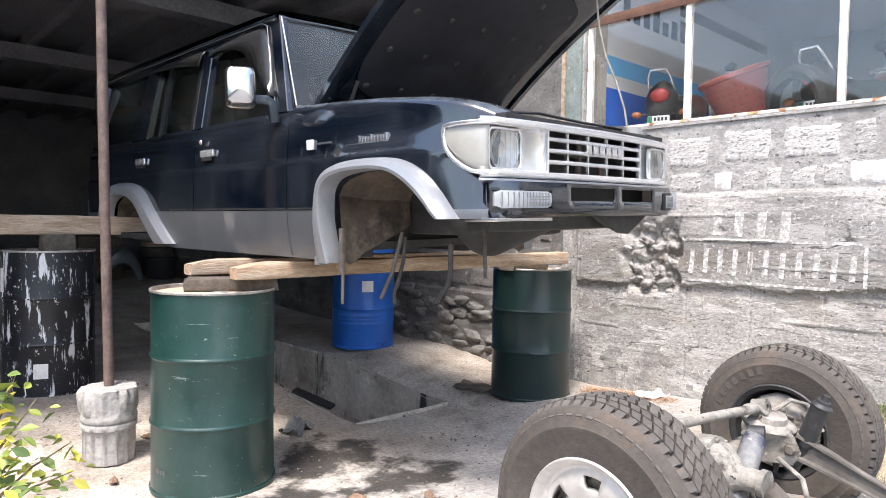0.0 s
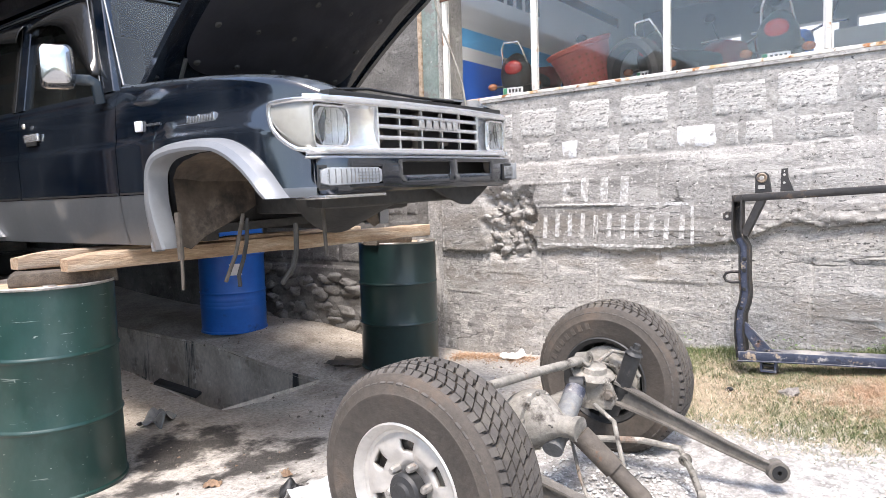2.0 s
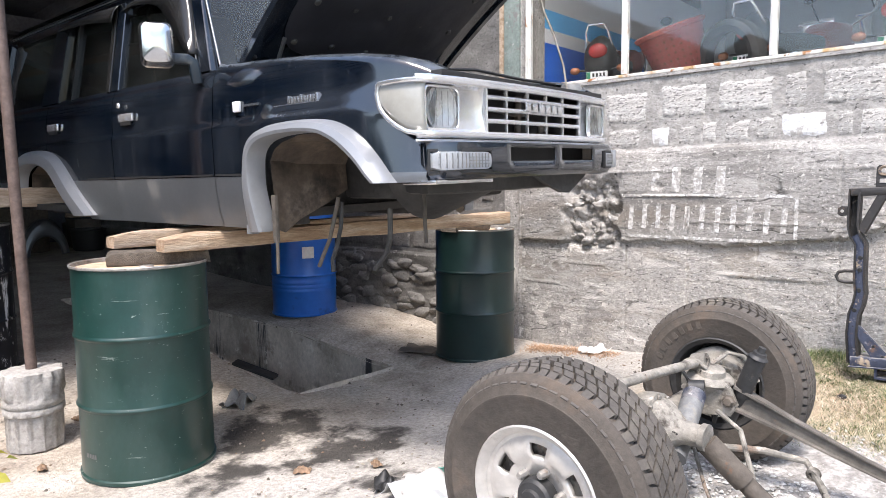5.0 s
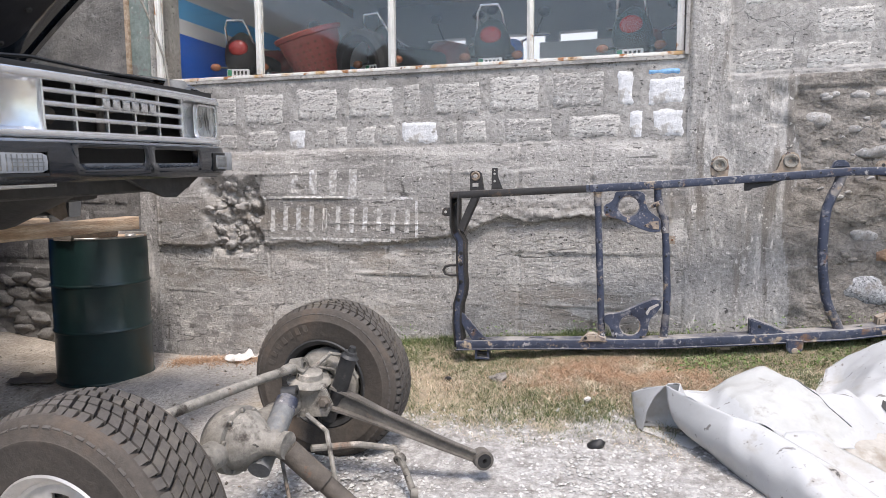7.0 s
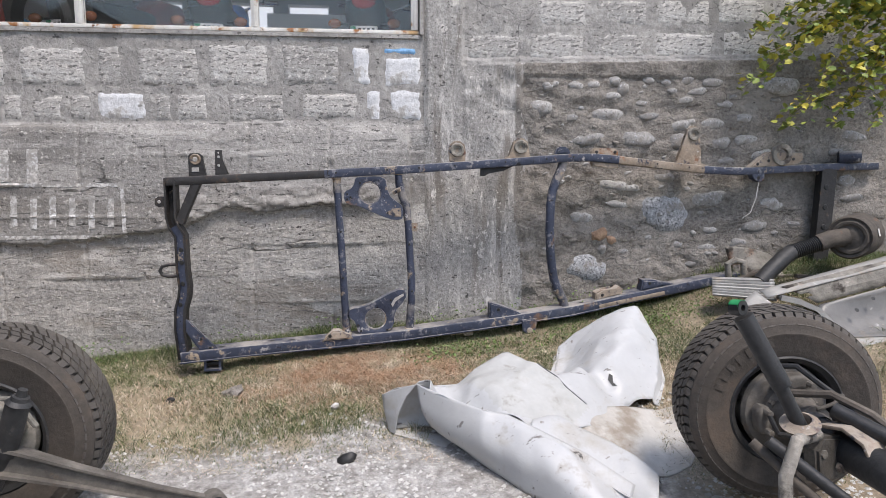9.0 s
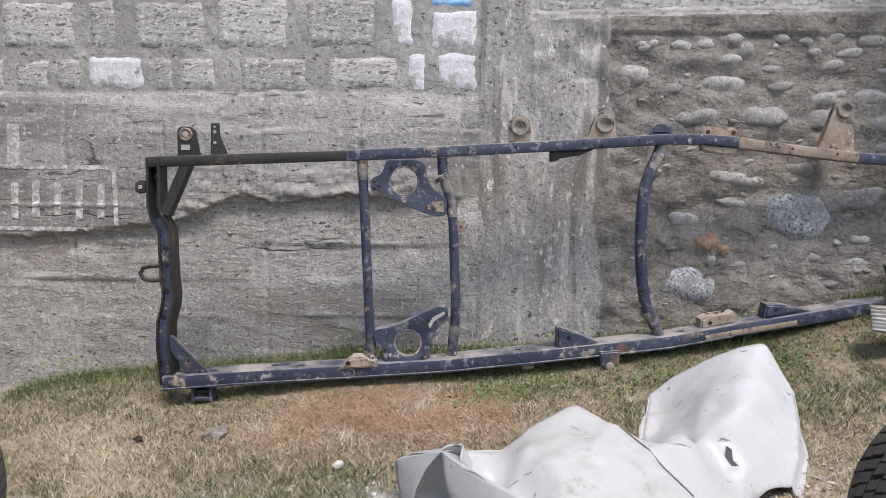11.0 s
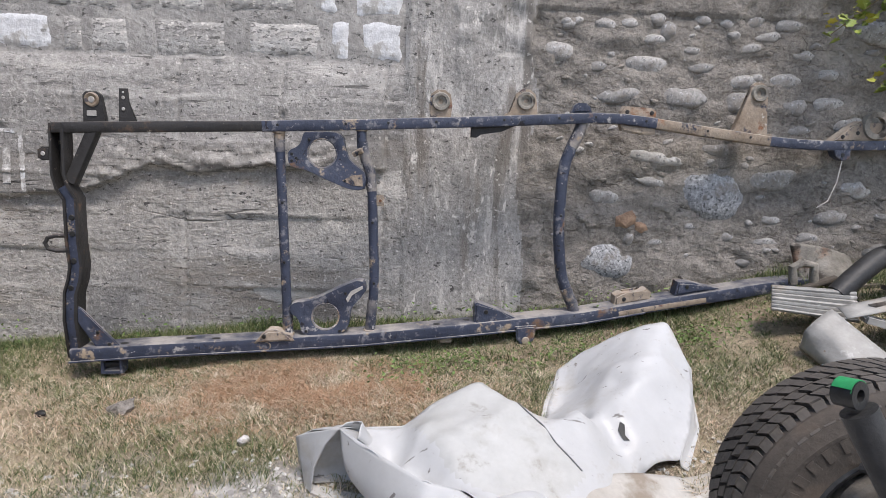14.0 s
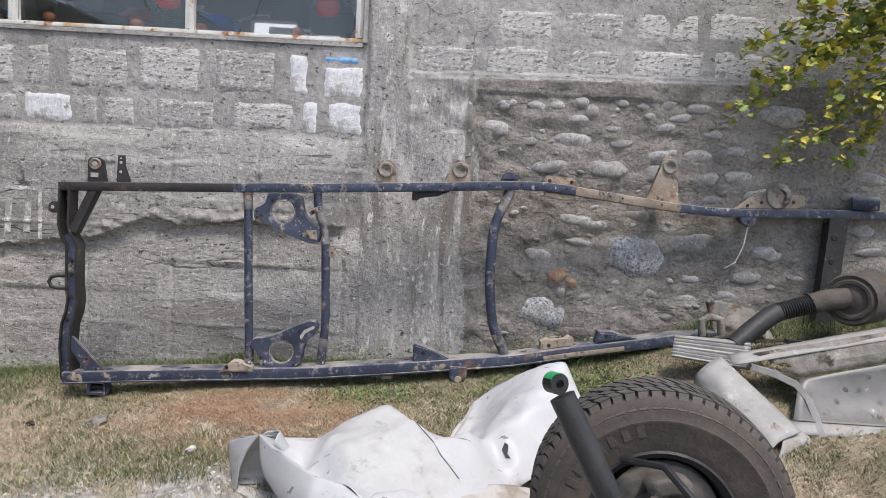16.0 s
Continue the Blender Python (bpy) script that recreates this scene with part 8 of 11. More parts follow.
# ---- the ladder chassis standing on edge against the wall ----
CO = Vector((1.4, 4.42, 0.42))
chas = empty("chassis_frame", Matrix.Translation(CO), "bare ladder chassis frame in worn dark blue paint, stood on edge", "chassis")


def K(x, z, y=0.0):
    """A point of the frame, which stands askew to the wall and leans on it; y goes behind its face."""
    return Vector((x, 4.212 + 0.1 * x + 0.05 * z + y, z)) - CO


def KM(y=0.0):
    """Lays (x, z) outlines on the frame's face, with their depth towards the yard."""
    return Matrix.Translation(-CO) @ Matrix(((1, 0, 0, 0), (0.1, 0.05, -1, 4.212 + y), (0, 1, 0, 0), (0, 0, 0, 1)))


def rail(name, pts, w, h, mat, label="", par=None, r=0.007):
    bm = bmesh.new()
    sweep(bm, pts, rrect(w, h, r, 2), up=(0, 1, 0))
    return part(name, bm, M[mat], par or chas, label)


def flat(name, outline, depth, y, mat, par=None, label="", bevel=0.003):
    """A pressed plate cut to an outline on the frame's face."""
    bm = bmesh.new()
    prism(bm, outline, depth, KM(y), bevel)
    return part(name, bm, M[mat], par or chas, label)


def mark(name, x, z, y, r, mat, par, wide=1.0):
    """A small round hole or bolt head on the frame's face."""
    bm = bmesh.new()
    lathe(bm, [(0.0, 0.0035), (r * 0.8, 0.003), (r, 0.0)], 12, Matrix.Translation(K(x, z, y)) @ pose(0, 0, 0, 90, 0, 0) @ Matrix.Diagonal((wide, 1, 1, 1)))
    return part(name, bm, M[mat], par)


TOPLINE = [(-0.165, 1.18), (0.166, 1.195), (0.56, 1.213), (0.945, 1.234), (1.4, 1.263), (1.7, 1.285), (1.84, 1.295), (1.97, 1.296), (2.108, 1.284), (2.346, 1.258), (2.617, 1.231), (2.75, 1.224), (2.893, 1.222), (3.37, 1.242), (3.75, 1.25)]
LOWLINE = [(-0.125, 0.345), (0.146, 0.362), (0.563, 0.38), (0.946, 0.398), (1.342, 0.432), (1.595, 0.456), (1.854, 0.482), (2.116, 0.526), (2.384, 0.566), (2.657, 0.608), (3.0, 0.64)]
tops = [K(x, z, 0.035) for x, z in TOPLINE]
rail("upper_rail_end", tops[:3], 0.04, 0.07, "chassis_black", "blackened forward length of the rail")
up = rail("upper_rail", tops[2:9], 0.042, 0.075, "chassis")
rail("bare_rail", tops[8:11], 0.042, 0.075, "chassis_tan", "rusty bare length of the rail")
rail("upper_rail_end", tops[10:], 0.042, 0.075, "chassis")
lo = rail("lower_rail", [K(x, z, 0.035) for x, z in LOWLINE], 0.052, 0.105, "chassis")
# welded seam flange along the foot of the lower rail
rail("seam_flange", [K(x, z - 0.022, -0.016) for x, z in LOWLINE[:8]], 0.008, 0.012, "chassis", "", lo, 0.003)
# a bare rusty length of the lower rail
rail("bare_strip", [K(x, z - 0.008, 0.012) for x, z in ((2.0, 0.506), (2.116, 0.526), (2.384, 0.566))], 0.026, 0.064, "chassis_tan", "bare rusty length", lo)
# front crossmember: an open channel, joggled, with gussets
FRONT = [(-0.146, 1.195), (-0.146, 1.015), (-0.135, 0.97), (-0.109, 0.925), (-0.106, 0.76), (-0.098, 0.68), (-0.104, 0.63), (-0.12, 0.575), (-0.124, 0.477), (-0.11, 0.335)]
bm = bmesh.new()
sweep(bm, [K(x, z, 0.035) for x, z in FRONT], [(-0.026, -0.035), (-0.018, -0.035), (-0.018, 0.022), (0.016, 0.022), (0.016, -0.035), (0.026, -0.035), (0.026, 0.032), (-0.026, 0.032)], up=(0, 1, 0))
front = part("front_crossmember", bm, M["chassis_black"], chas)
rail("web", [K(x, z, 0.02) for x, z in FRONT[2:]], 0.04, 0.03, "chassis", "", front, 0.01)
rail("gusset", [K(-0.03, 1.175, 0.03), K(-0.112, 0.985, 0.03)], 0.04, 0.05, "chassis_black", "", front)
flat("gusset", [(-0.1, 0.53), (-0.083, 0.52), (0.05, 0.372), (0.06, 0.345), (-0.02, 0.345), (-0.1, 0.47)], 0.012, 0.015, "chassis", front)
for x, z in ((-0.106, 0.86), (-0.104, 0.7), (-0.118, 0.6), (-0.105, 0.8)):
    mark("drain_hole", x, z, 0.004, 0.011, "black_trim", front)
for x, z in ((-0.03, 0.43), (0.01, 0.385)):
    mark("bolt_hole", x, z, 0.002, 0.007, "black_trim", front)
# tow hook and stub
bm = bmesh.new()
tube(bm, [K(-0.12, 0.79, 0.03), K(-0.17, 0.79, 0.02), K(-0.197, 0.782, 0.02), K(-0.207, 0.762, 0.02), K(-0.197, 0.742, 0.02), K(-0.17, 0.734, 0.02), K(-0.12, 0.735, 0.03)], 0.008, 10)
part("tow_hook", bm, M["chassis_black"], front)
stub = flat("stub_bracket", [(-0.172, 1.065), (-0.2, 1.062), (-0.216, 1.072), (-0.216, 1.1), (-0.2, 1.112), (-0.172, 1.11)], 0.03, 0.04, "chassis_black", front, "", 0.005)
mark("bolt_hole", -0.195, 1.087, 0.008, 0.008, "plaster", stub)
# square shackle bracket under the front corner
sb = bmesh.new()
for a, c in (((-0.018, 0.275), (-0.008, 0.34)), ((0.048, 0.275), (0.058, 0.34)), ((-0.008, 0.275), (0.048, 0.285))):
    prism(sb, [a, (c[0], a[1]), c, (a[0], c[1])], 0.05, KM(0.04))
shackle = part("shackle_bracket", sb, M["chassis"], lo)
bm = bmesh.new()
tube(bm, [K(-0.015, 0.306, 0.015), K(0.055, 0.306, 0.015)], 0.012, 12)
part("pin", bm, M["chassis_black"], shackle)
# tubular crossmembers
bm = bmesh.new()
tube(bm, [K(0.62, 1.21, 0.03), K(0.641, 0.79, 0.022), K(0.658, 0.4, 0.03)], 0.0185, 18)
c2 = part("tube_crossmember", bm, M["chassis"], chas)
TUBE2 = [(0.926, 1.235), (0.93, 1.15), (0.945, 1.1), (0.964, 1.055), (0.974, 0.96), (0.981, 0.81), (0.988, 0.67), (0.988, 0.58), (0.982, 0.5), (0.974, 0.41)]
bm = bmesh.new()
tube(bm, [K(x, z, 0.025) for x, z in TUBE2], 0.019, 18)
c3 = part("tube_crossmember", bm, M["chassis"], chas)
for p in (((0.93, 1.17), (0.945, 1.1), (0.964, 1.055), (0.972, 0.98)), ((0.985, 0.55), (0.98, 0.48), (0.976, 0.43))):
    bm = bmesh.new()
    tube(bm, [K(x, z, 0.025) for x, z in p], 0.0205, 18)
    part("bare_sleeve", bm, M["chassis_scuff"], c3, "scuffed and bare length")
for p in (((0.62, 1.2), (0.624, 1.12)), ((0.655, 0.49), (0.658, 0.41))):
    bm = bmesh.new()
    tube(bm, [K(x, z, 0.028) for x, z in p], 0.0205, 18)
    part("bare_end", bm, M["chassis_scuff"], c2, "scuffed welded end")
for x, z, par in ((0.637, 0.93, c2), (0.645, 0.7, c2), (0.978, 0.86, c3), (0.989, 0.62, c3)):
    mark("bolt_hole", x, z, 0.005, 0.006, "black_trim", par)
tab = flat("cable_tab", [(0.985, 0.925), (1.02, 0.922), (1.022, 0.965), (0.985, 0.968)], 0.006, 0.02, "chassis_tan", c3)
mark("bolt_hole", 1.006, 0.945, 0.012, 0.006, "rust", tab)
bm = bmesh.new()
tube(bm, [K(0.9, 1.118, 0.02), K(0.925, 1.134, 0.005), K(0.935, 1.137, 0.0)], 0.011, 10)
part("link_stub", bm, M["chassis_tan"], c3)
TUBE3 = [(1.805, 1.275), (1.79, 1.225), (1.765, 1.175), (1.744, 1.115), (1.735, 1.05), (1.731, 0.906), (1.736, 0.8), (1.747, 0.705), (1.757, 0.65), (1.775, 0.6), (1.81, 0.53), (1.822, 0.49)]
bm = bmesh.new()
sweep(bm, [K(x, z, 0.03) for x, z in TUBE3], rrect(0.046, 0.044, 0.02, 4), up=(0, 1, 0))
c4 = part("bowed_crossmember", bm, M["chassis"], chas)
for p in (TUBE3[:3], TUBE3[-3:]):
    bm = bmesh.new()
    sweep(bm, [K(x, z, 0.03) for x, z in p], rrect(0.0485, 0.0465, 0.021, 4), up=(0, 1, 0))
    part("bare_end", bm, M["chassis_scuff"], c4, "scuffed welded end")
for z in (0.9, 0.83, 0.76):
    mark("bolt_hole", 1.735, z, 0.0075, 0.005, "black_trim", c4)


def tower(outline, centre, r, y):
    """A pressed spring tower with a round hole, its rim turned back and worn pale."""
    n = 64
    line = rounded(outline + outline[:1], 2)[:-1]
    out = resample(line, n, centre)
    back = [(centre[0] + (x - centre[0]) * 1.02, centre[1] + (z - centre[1]) * 1.02) for x, z in out]
    hole = [(centre[0] + r * math.cos(2 * math.pi * i / n), centre[1] + r * math.sin(2 * math.pi * i / n)) for i in range(n)]
    wide = [(centre[0] + (r + 0.012) * math.cos(2 * math.pi * i / n), centre[1] + (r + 0.012) * math.sin(2 * math.pi * i / n)) for i in range(n)]
    bm = bmesh.new()
    m = KM(y)
    loops = []
    for pts, d in ((back, 0.0), (back, 0.035), (out, 0.045), (wide, 0.045), (hole, 0.038), (hole, 0.026)):
        loops.append([bm.verts.new(m @ Vector((x, z, d))) for x, z in pts])
    for a, b in zip(loops, loops[1:]):
        for i in range(n):
            bm.faces.new((a[i], a[(i + 1) % n], b[(i + 1) % n], b[i]))
    ob = part("spring_tower", bm, M["chassis"], chas, "pressed plate with a large round hole")
    bm = bmesh.new()
    lathe(bm, [(r - 0.001, 0.0), (r + 0.004, 0.0025), (r + 0.005, 0.0), (r, -0.004)], 40, m @ Matrix.Translation((centre[0], centre[1], 0.04)), close=True)
    part("hole_rim", bm, M["chassis_scuff"], ob, "pale worn rim")
    return ob


t1_ = tower([(0.715, 1.196), (0.86, 1.203), (0.866, 1.14), (0.888, 1.088), (0.94, 1.068), (0.948, 1.02), (0.944, 0.985), (0.89, 0.985), (0.8, 1.022), (0.72, 1.06), (0.66, 1.066), (0.655, 1.13), (0.7, 1.142)], (0.783, 1.12), 0.052, 0.045)
t2_ = tower([(0.69, 0.545), (0.755, 0.552), (0.872, 0.612), (0.948, 0.642), (0.962, 0.575), (0.9, 0.535), (0.89, 0.41), (0.715, 0.404), (0.705, 0.48), (0.67, 0.5), (0.668, 0.535)], (0.803, 0.487), 0.05, 0.045)
for x, z, par in ((0.672, 1.09, t1_), (0.672, 1.115, t1_), (0.688, 1.1, t1_), (0.87, 1.02, t1_), (0.735, 1.17, t1_), (0.73, 0.43, t2_), (0.86, 0.43, t2_), (0.88, 0.58, t2_)):
    mark("bolt_hole", x, z, 0.0, 0.006, "black_trim", par)
flat("bare_patch", [(0.895, 1.04), (0.935, 1.045), (0.938, 1.0), (0.9, 1.002), (0.86, 1.02)], 0.003, 0.0005, "chassis_tan", t1_, "bare tan patch", 0.001)
flat("bare_patch", [(0.9, 0.59), (0.945, 0.612), (0.947, 0.6), (0.905, 0.575), (0.89, 0.545), (0.882, 0.56)], 0.003, 0.0005, "plaster", t2_, "pale scraped patch", 0.001)
# brackets on the upper rail
bm = bmesh.new()
prism(bm, [(-0.066, 1.195), (-0.066, 1.3), (-0.056, 1.312), (-0.018, 1.313), (-0.004, 1.3), (0.004, 1.25), (0.014, 1.195)], 0.025, KM(0.05), 0.004)
b1 = part("body_bracket", bm, M["chassis_black"], chas)
bm = bmesh.new()
lathe(bm, [(0.012, 0.0), (0.022, 0.004), (0.026, 0.0), (0.026, -0.012), (0.012, -0.012)], 24, Matrix.Translation(K(-0.034, 1.284, 0.022)) @ pose(0, 0, 0, 90, 0, 0), close=True)
part("eye_ring", bm, M["chassis_tan"], b1)
mark("bolt_hole", -0.034, 1.284, 0.0235, 0.012, "plaster", b1)
flat("slot", [(-0.05, 1.226), (-0.018, 1.226), (-0.018, 1.246), (-0.05, 1.246)], 0.003, 0.024, "plaster", b1, "", 0.001)
b2 = flat("body_bracket", [(0.05, 1.2), (0.053, 1.328), (0.084, 1.329), (0.084, 1.28), (0.112, 1.218), (0.112, 1.2)], 0.008, 0.045, "chassis_black")
for z in (1.315, 1.296, 1.255):
    mark("bolt_hole", 0.068, z, 0.0365, 0.0065 if z < 1.3 else 0.004, "plaster", b2)
# body mounts: pressed cups with rubber rings
for x, z, y, half, foot_x in ((1.229, 1.333, 0.05, 0.045, (1.19, 1.27)), (1.566, 1.35, 0.05, 0.045, (1.49, 1.62)), (2.564, 1.426, 0.06, 0.04, (2.45, 2.62))):
    fz = along(TOPLINE, x) + 0.012
    bm = bmesh.new()
    prism(bm, [(foot_x[0], fz), (foot_x[1], fz), (x + half, z - 0.01), (x + half * 0.85, z + 0.028), (x + half * 0.35, z + 0.045), (x - half * 0.35, z + 0.045), (x - half * 0.85, z + 0.028), (x - half, z - 0.01)], 0.03, KM(y), 0.005)
    cup = part("body_mount", bm, M["chassis_tan"], chas, "round rubber body mount in a rusty cup")
    mm = Matrix.Translation(K(x, z, y - 0.03)) @ pose(0, 0, 0, 90, 0, 0)
    bm = bmesh.new()
    lathe(bm, [(0.009, -0.004), (0.01, 0.004), (0.02, 0.006), (0.023, 0.014), (0.032, 0.015), (0.036, 0.006), (0.036, -0.006)], 28, mm)
    part("rubber_ring", bm, M["dusty_iron"], cup)
    bm = bmesh.new()
    lathe(bm, [(0.0, -0.002), (0.009, -0.002)], 16, mm)
    part("bolt_hole", bm, M["black_trim"], cup)
    flat("foot_flange", [(foot_x[0] - 0.015, fz - 0.004), (foot_x[1] + 0.02, fz - 0.004), (foot_x[1] + 0.005, fz + 0.012), (foot_x[0], fz + 0.012)], 0.045, 0.05, "chassis_tan", cup)
ob_ = flat("outrigger", [(1.755, 1.312), (1.84, 1.316), (1.83, 1.34), (1.815, 1.352), (1.78, 1.352), (1.765, 1.34)], 0.05, 0.06, "chassis", None, "", 0.008)
ob_ = flat("outrigger", [(1.963, 1.3), (2.107, 1.296), (2.112, 1.33), (2.09, 1.345), (1.975, 1.348), (1.963, 1.33)], 0.05, 0.06, "chassis_tan", None, "", 0.006)
for x in (1.985, 2.09):
    mark("bolt_head", x, 1.325, 0.008, 0.009, "chassis_black", ob_)
ob_ = flat("outrigger", [(1.963, 1.275), (2.112, 1.268), (2.112, 1.24), (2.06, 1.236), (1.97, 1.25)], 0.05, 0.06, "chassis_tan", None, "", 0.006)
flat("outrigger", [(1.352, 1.245), (1.53, 1.252), (1.47, 1.225), (1.39, 1.215), (1.375, 1.2), (1.352, 1.2)], 0.03, 0.05, "chassis_black")
ob_ = flat("outrigger", [(2.91, 1.215), (3.0, 1.215), (2.995, 1.17), (2.965, 1.16), (2.93, 1.178)], 0.05, 0.05, "chassis")
mark("bolt_hole", 2.96, 1.185, 0.0, 0.01, "black_trim", ob_)
# the rubber-faced hump and the stub near the end
bm = bmesh.new()
prism(bm, [(2.9, 1.24), (3.2, 1.256), (3.245, 1.285), (3.24, 1.325), (3.19, 1.325), (3.03, 1.33), (2.99, 1.31)], 0.055, KM(0.055), 0.006)
hump = part("spring_hanger", bm, M["chassis_tan"], chas)
bm = bmesh.new()
lathe(bm, [(0.035, -0.014), (0.058, -0.016), (0.064, 0.0), (0.058, 0.016), (0.035, 0.014)], 28, Matrix.Translation(K(3.1, 1.315, 0.0)) @ pose(0, 0, 0, 90, 0, 0), close=True)
part("rubber_ring", bm, M["dusty_iron"], hump)
for x, z in ((2.95, 1.262), (3.02, 1.28), (3.18, 1.29)):
    mark("bolt_hole", x, z, -0.0005, 0.009, "black_trim", hump)
bm = bmesh.new()
tube(bm, [K(3.5, 1.3, 0.03), K(3.6, 1.305, -0.03)], 0.036, 18)
part("pivot_tube", bm, M["chassis"], chas)
# drilled channel near the end
bm = bmesh.new()
sweep(bm, [K(3.42, 1.23, 0.03), K(3.4, 0.95, 0.03), K(3.38, 0.68, 0.03)], [(-0.045, -0.035), (0.045, -0.035), (0.045, 0.02), (0.037, 0.02), (0.037, -0.025), (-0.037, -0.025), (-0.037, 0.02), (-0.045, 0.02)], up=(0, 1, 0))
ch = part("channel_crossmember", bm, M["chassis_black"], chas)
for k in range(4):
    mark("bolt_hole", 3.4 - 0.004 * k, 1.13 - 0.115 * k, -0.006, 0.016, "black_trim", ch)
# brackets and holes of the lower rail
for pts, y, mt in (([(1.395, 0.455), (1.585, 0.472), (1.5, 0.51), (1.405, 0.545), (1.395, 0.54)], 0.06, "chassis"), ([(1.99, 0.525), (2.145, 0.555), (2.15, 0.585), (2.13, 0.6), (2.1, 0.582), (2.04, 0.574), (2.02, 0.582), (1.992, 0.568)], 0.075, "chassis_tan"),
                   ([(2.25, 0.575), (2.45, 0.605), (2.4, 0.612), (2.33, 0.63), (2.26, 0.632)], 0.06, "chassis"), ([(0.54, 0.395), (0.69, 0.4), (0.675, 0.42), (0.64, 0.43), (0.62, 0.442), (0.59, 0.442), (0.57, 0.425)], 0.04, "chassis_tan")):
    ob_ = flat("outrigger", pts, 0.07, y, mt, lo, "", 0.008)
    mark("bolt_hole", pts[0][0] * 0.75 + pts[1][0] * 0.25, (pts[0][1] + pts[-1][1]) / 2 + 0.01, y - 0.071, 0.009, "black_trim", ob_)
arm_b = flat("arm_bracket", [(1.565, 0.45), (1.65, 0.455), (1.645, 0.4), (1.625, 0.372), (1.59, 0.372), (1.57, 0.4)], 0.03, 0.0, "chassis", lo, "", 0.006)
mark("bolt_head", 1.608, 0.393, -0.031, 0.017, "chassis_tan", arm_b)
flat("tab", [(1.255, 0.402), (1.31, 0.404), (1.305, 0.378), (1.26, 0.376)], 0.02, 0.02, "chassis_tan", lo)
bm = bmesh.new()
lathe(bm, [(0.008, 0.002), (0.015, 0.006), (0.019, 0.0)], 18, Matrix.Translation(K(0.585, 0.378, -0.013)) @ pose(0, 0, 0, 90, 0, 0))
part("bush", bm, M["chassis_tan"], lo)
for k in range(13):
    x = 0.06 + 0.19 * k + 0.05 * math.sin(k * 2.3)
    z = along(LOWLINE, x)
    bm = bmesh.new()
    lathe(bm, [(0.0, 0.001), (0.011, 0.0)], 12, Matrix.Translation(K(x, z + 0.0266, 0.02 + 0.02 * (k % 2))) @ Matrix.Diagonal((1.7, 1, 1, 1)))
    part("bolt_hole", bm, M["black_trim"], lo)
for k in range(10):
    x = 0.62 + 0.21 * k + 0.04 * math.sin(k * 1.7)
    mark("bolt_hole", x, along(TOPLINE, x) + 0.004, -0.0018, 0.006, "black_trim", up)
# weld beads where the tubes meet the rails
for x, z in ((0.62, 1.193), (0.927, 1.213), (0.658, 0.415), (0.974, 0.425)):
    bm = bmesh.new()
    lathe(bm, [(0.018, -0.006), (0.0235, -0.003), (0.0245, 0.003), (0.019, 0.006)], 16, Matrix.Translation(K(x, z, 0.026)), close=True)
    part("weld_bead", bm, M["chassis_tan"], chas)
# trailing wire
bm = bmesh.new()
tube(bm, [K(2.96, 1.16, 0.0), K(2.94, 1.07, -0.01), K(2.9, 0.99, -0.02), K(2.85, 0.96, -0.02)], 0.0025, 6)
part("wire", bm, M["plaster"], chas)


# ---- the crumpled white sheet ----
def ruled(bm, a, b, n=60, m=26, bulge=0.0, seed=0.0, crumple=0.006, out=0.0, mat=0):
    """A stiff panel of vinyl between two fold lines: nearly flat, broken by a few sharp straight creases."""
    pa, pb = even(a, n + 1), even(b, n + 1)
    rows = []
    rc = random.Random(seed * 13 + 5)
    mid = sum(pa + pb, Vector()) / (2 * n + 2)
    span_ = max((p - mid).length for p in pa + pb)
    lines = [(rc.uniform(0, 3.14), rc.uniform(-0.6, 0.6) * span_, rc.uniform(0.3, 1.0) * rc.choice((-1, 1)), rc.uniform(0.2, 0.6) * span_) for _ in range(6)]
    for i in range(n + 1):
        row = []
        for j in range(m + 1):
            t = j / m
            p = pa[i].lerp(pb[i], t)
            w = min(1.0, 6 * t, 6 * (1 - t))
            p.z += bulge * math.sin(math.pi * t)
            p.x -= 0.75 * out * math.sin(math.pi * t)
            p.y -= 0.65 * out * math.sin(math.pi * t)
            for ang, off, amp, wid in lines:
                q = (p.x - mid.x) * math.cos(ang) + (p.y - mid.y) * math.sin(ang) - off
                p.z += w * crumple * amp * 2.0 * max(0.0, 1 - abs(q) / wid)
            p.z += w * crumple * 0.9 * noise.noise(Vector((p.x * 4, p.y * 4, seed)))
            p.z += w * crumple * 0.5 * abs(noise.noise(Vector((p.x * 13, p.y * 11, seed + 9))))
            p.z = max(p.z, ground_z(p.x, p.y) + 0.006)
            row.append(bm.verts.new(p))
        rows.append(row)
    for r, q in zip(rows, rows[1:]):
        for j in range(m):
            bm.faces.new((r[j], r[j + 1], q[j + 1], q[j])).material_index = mat


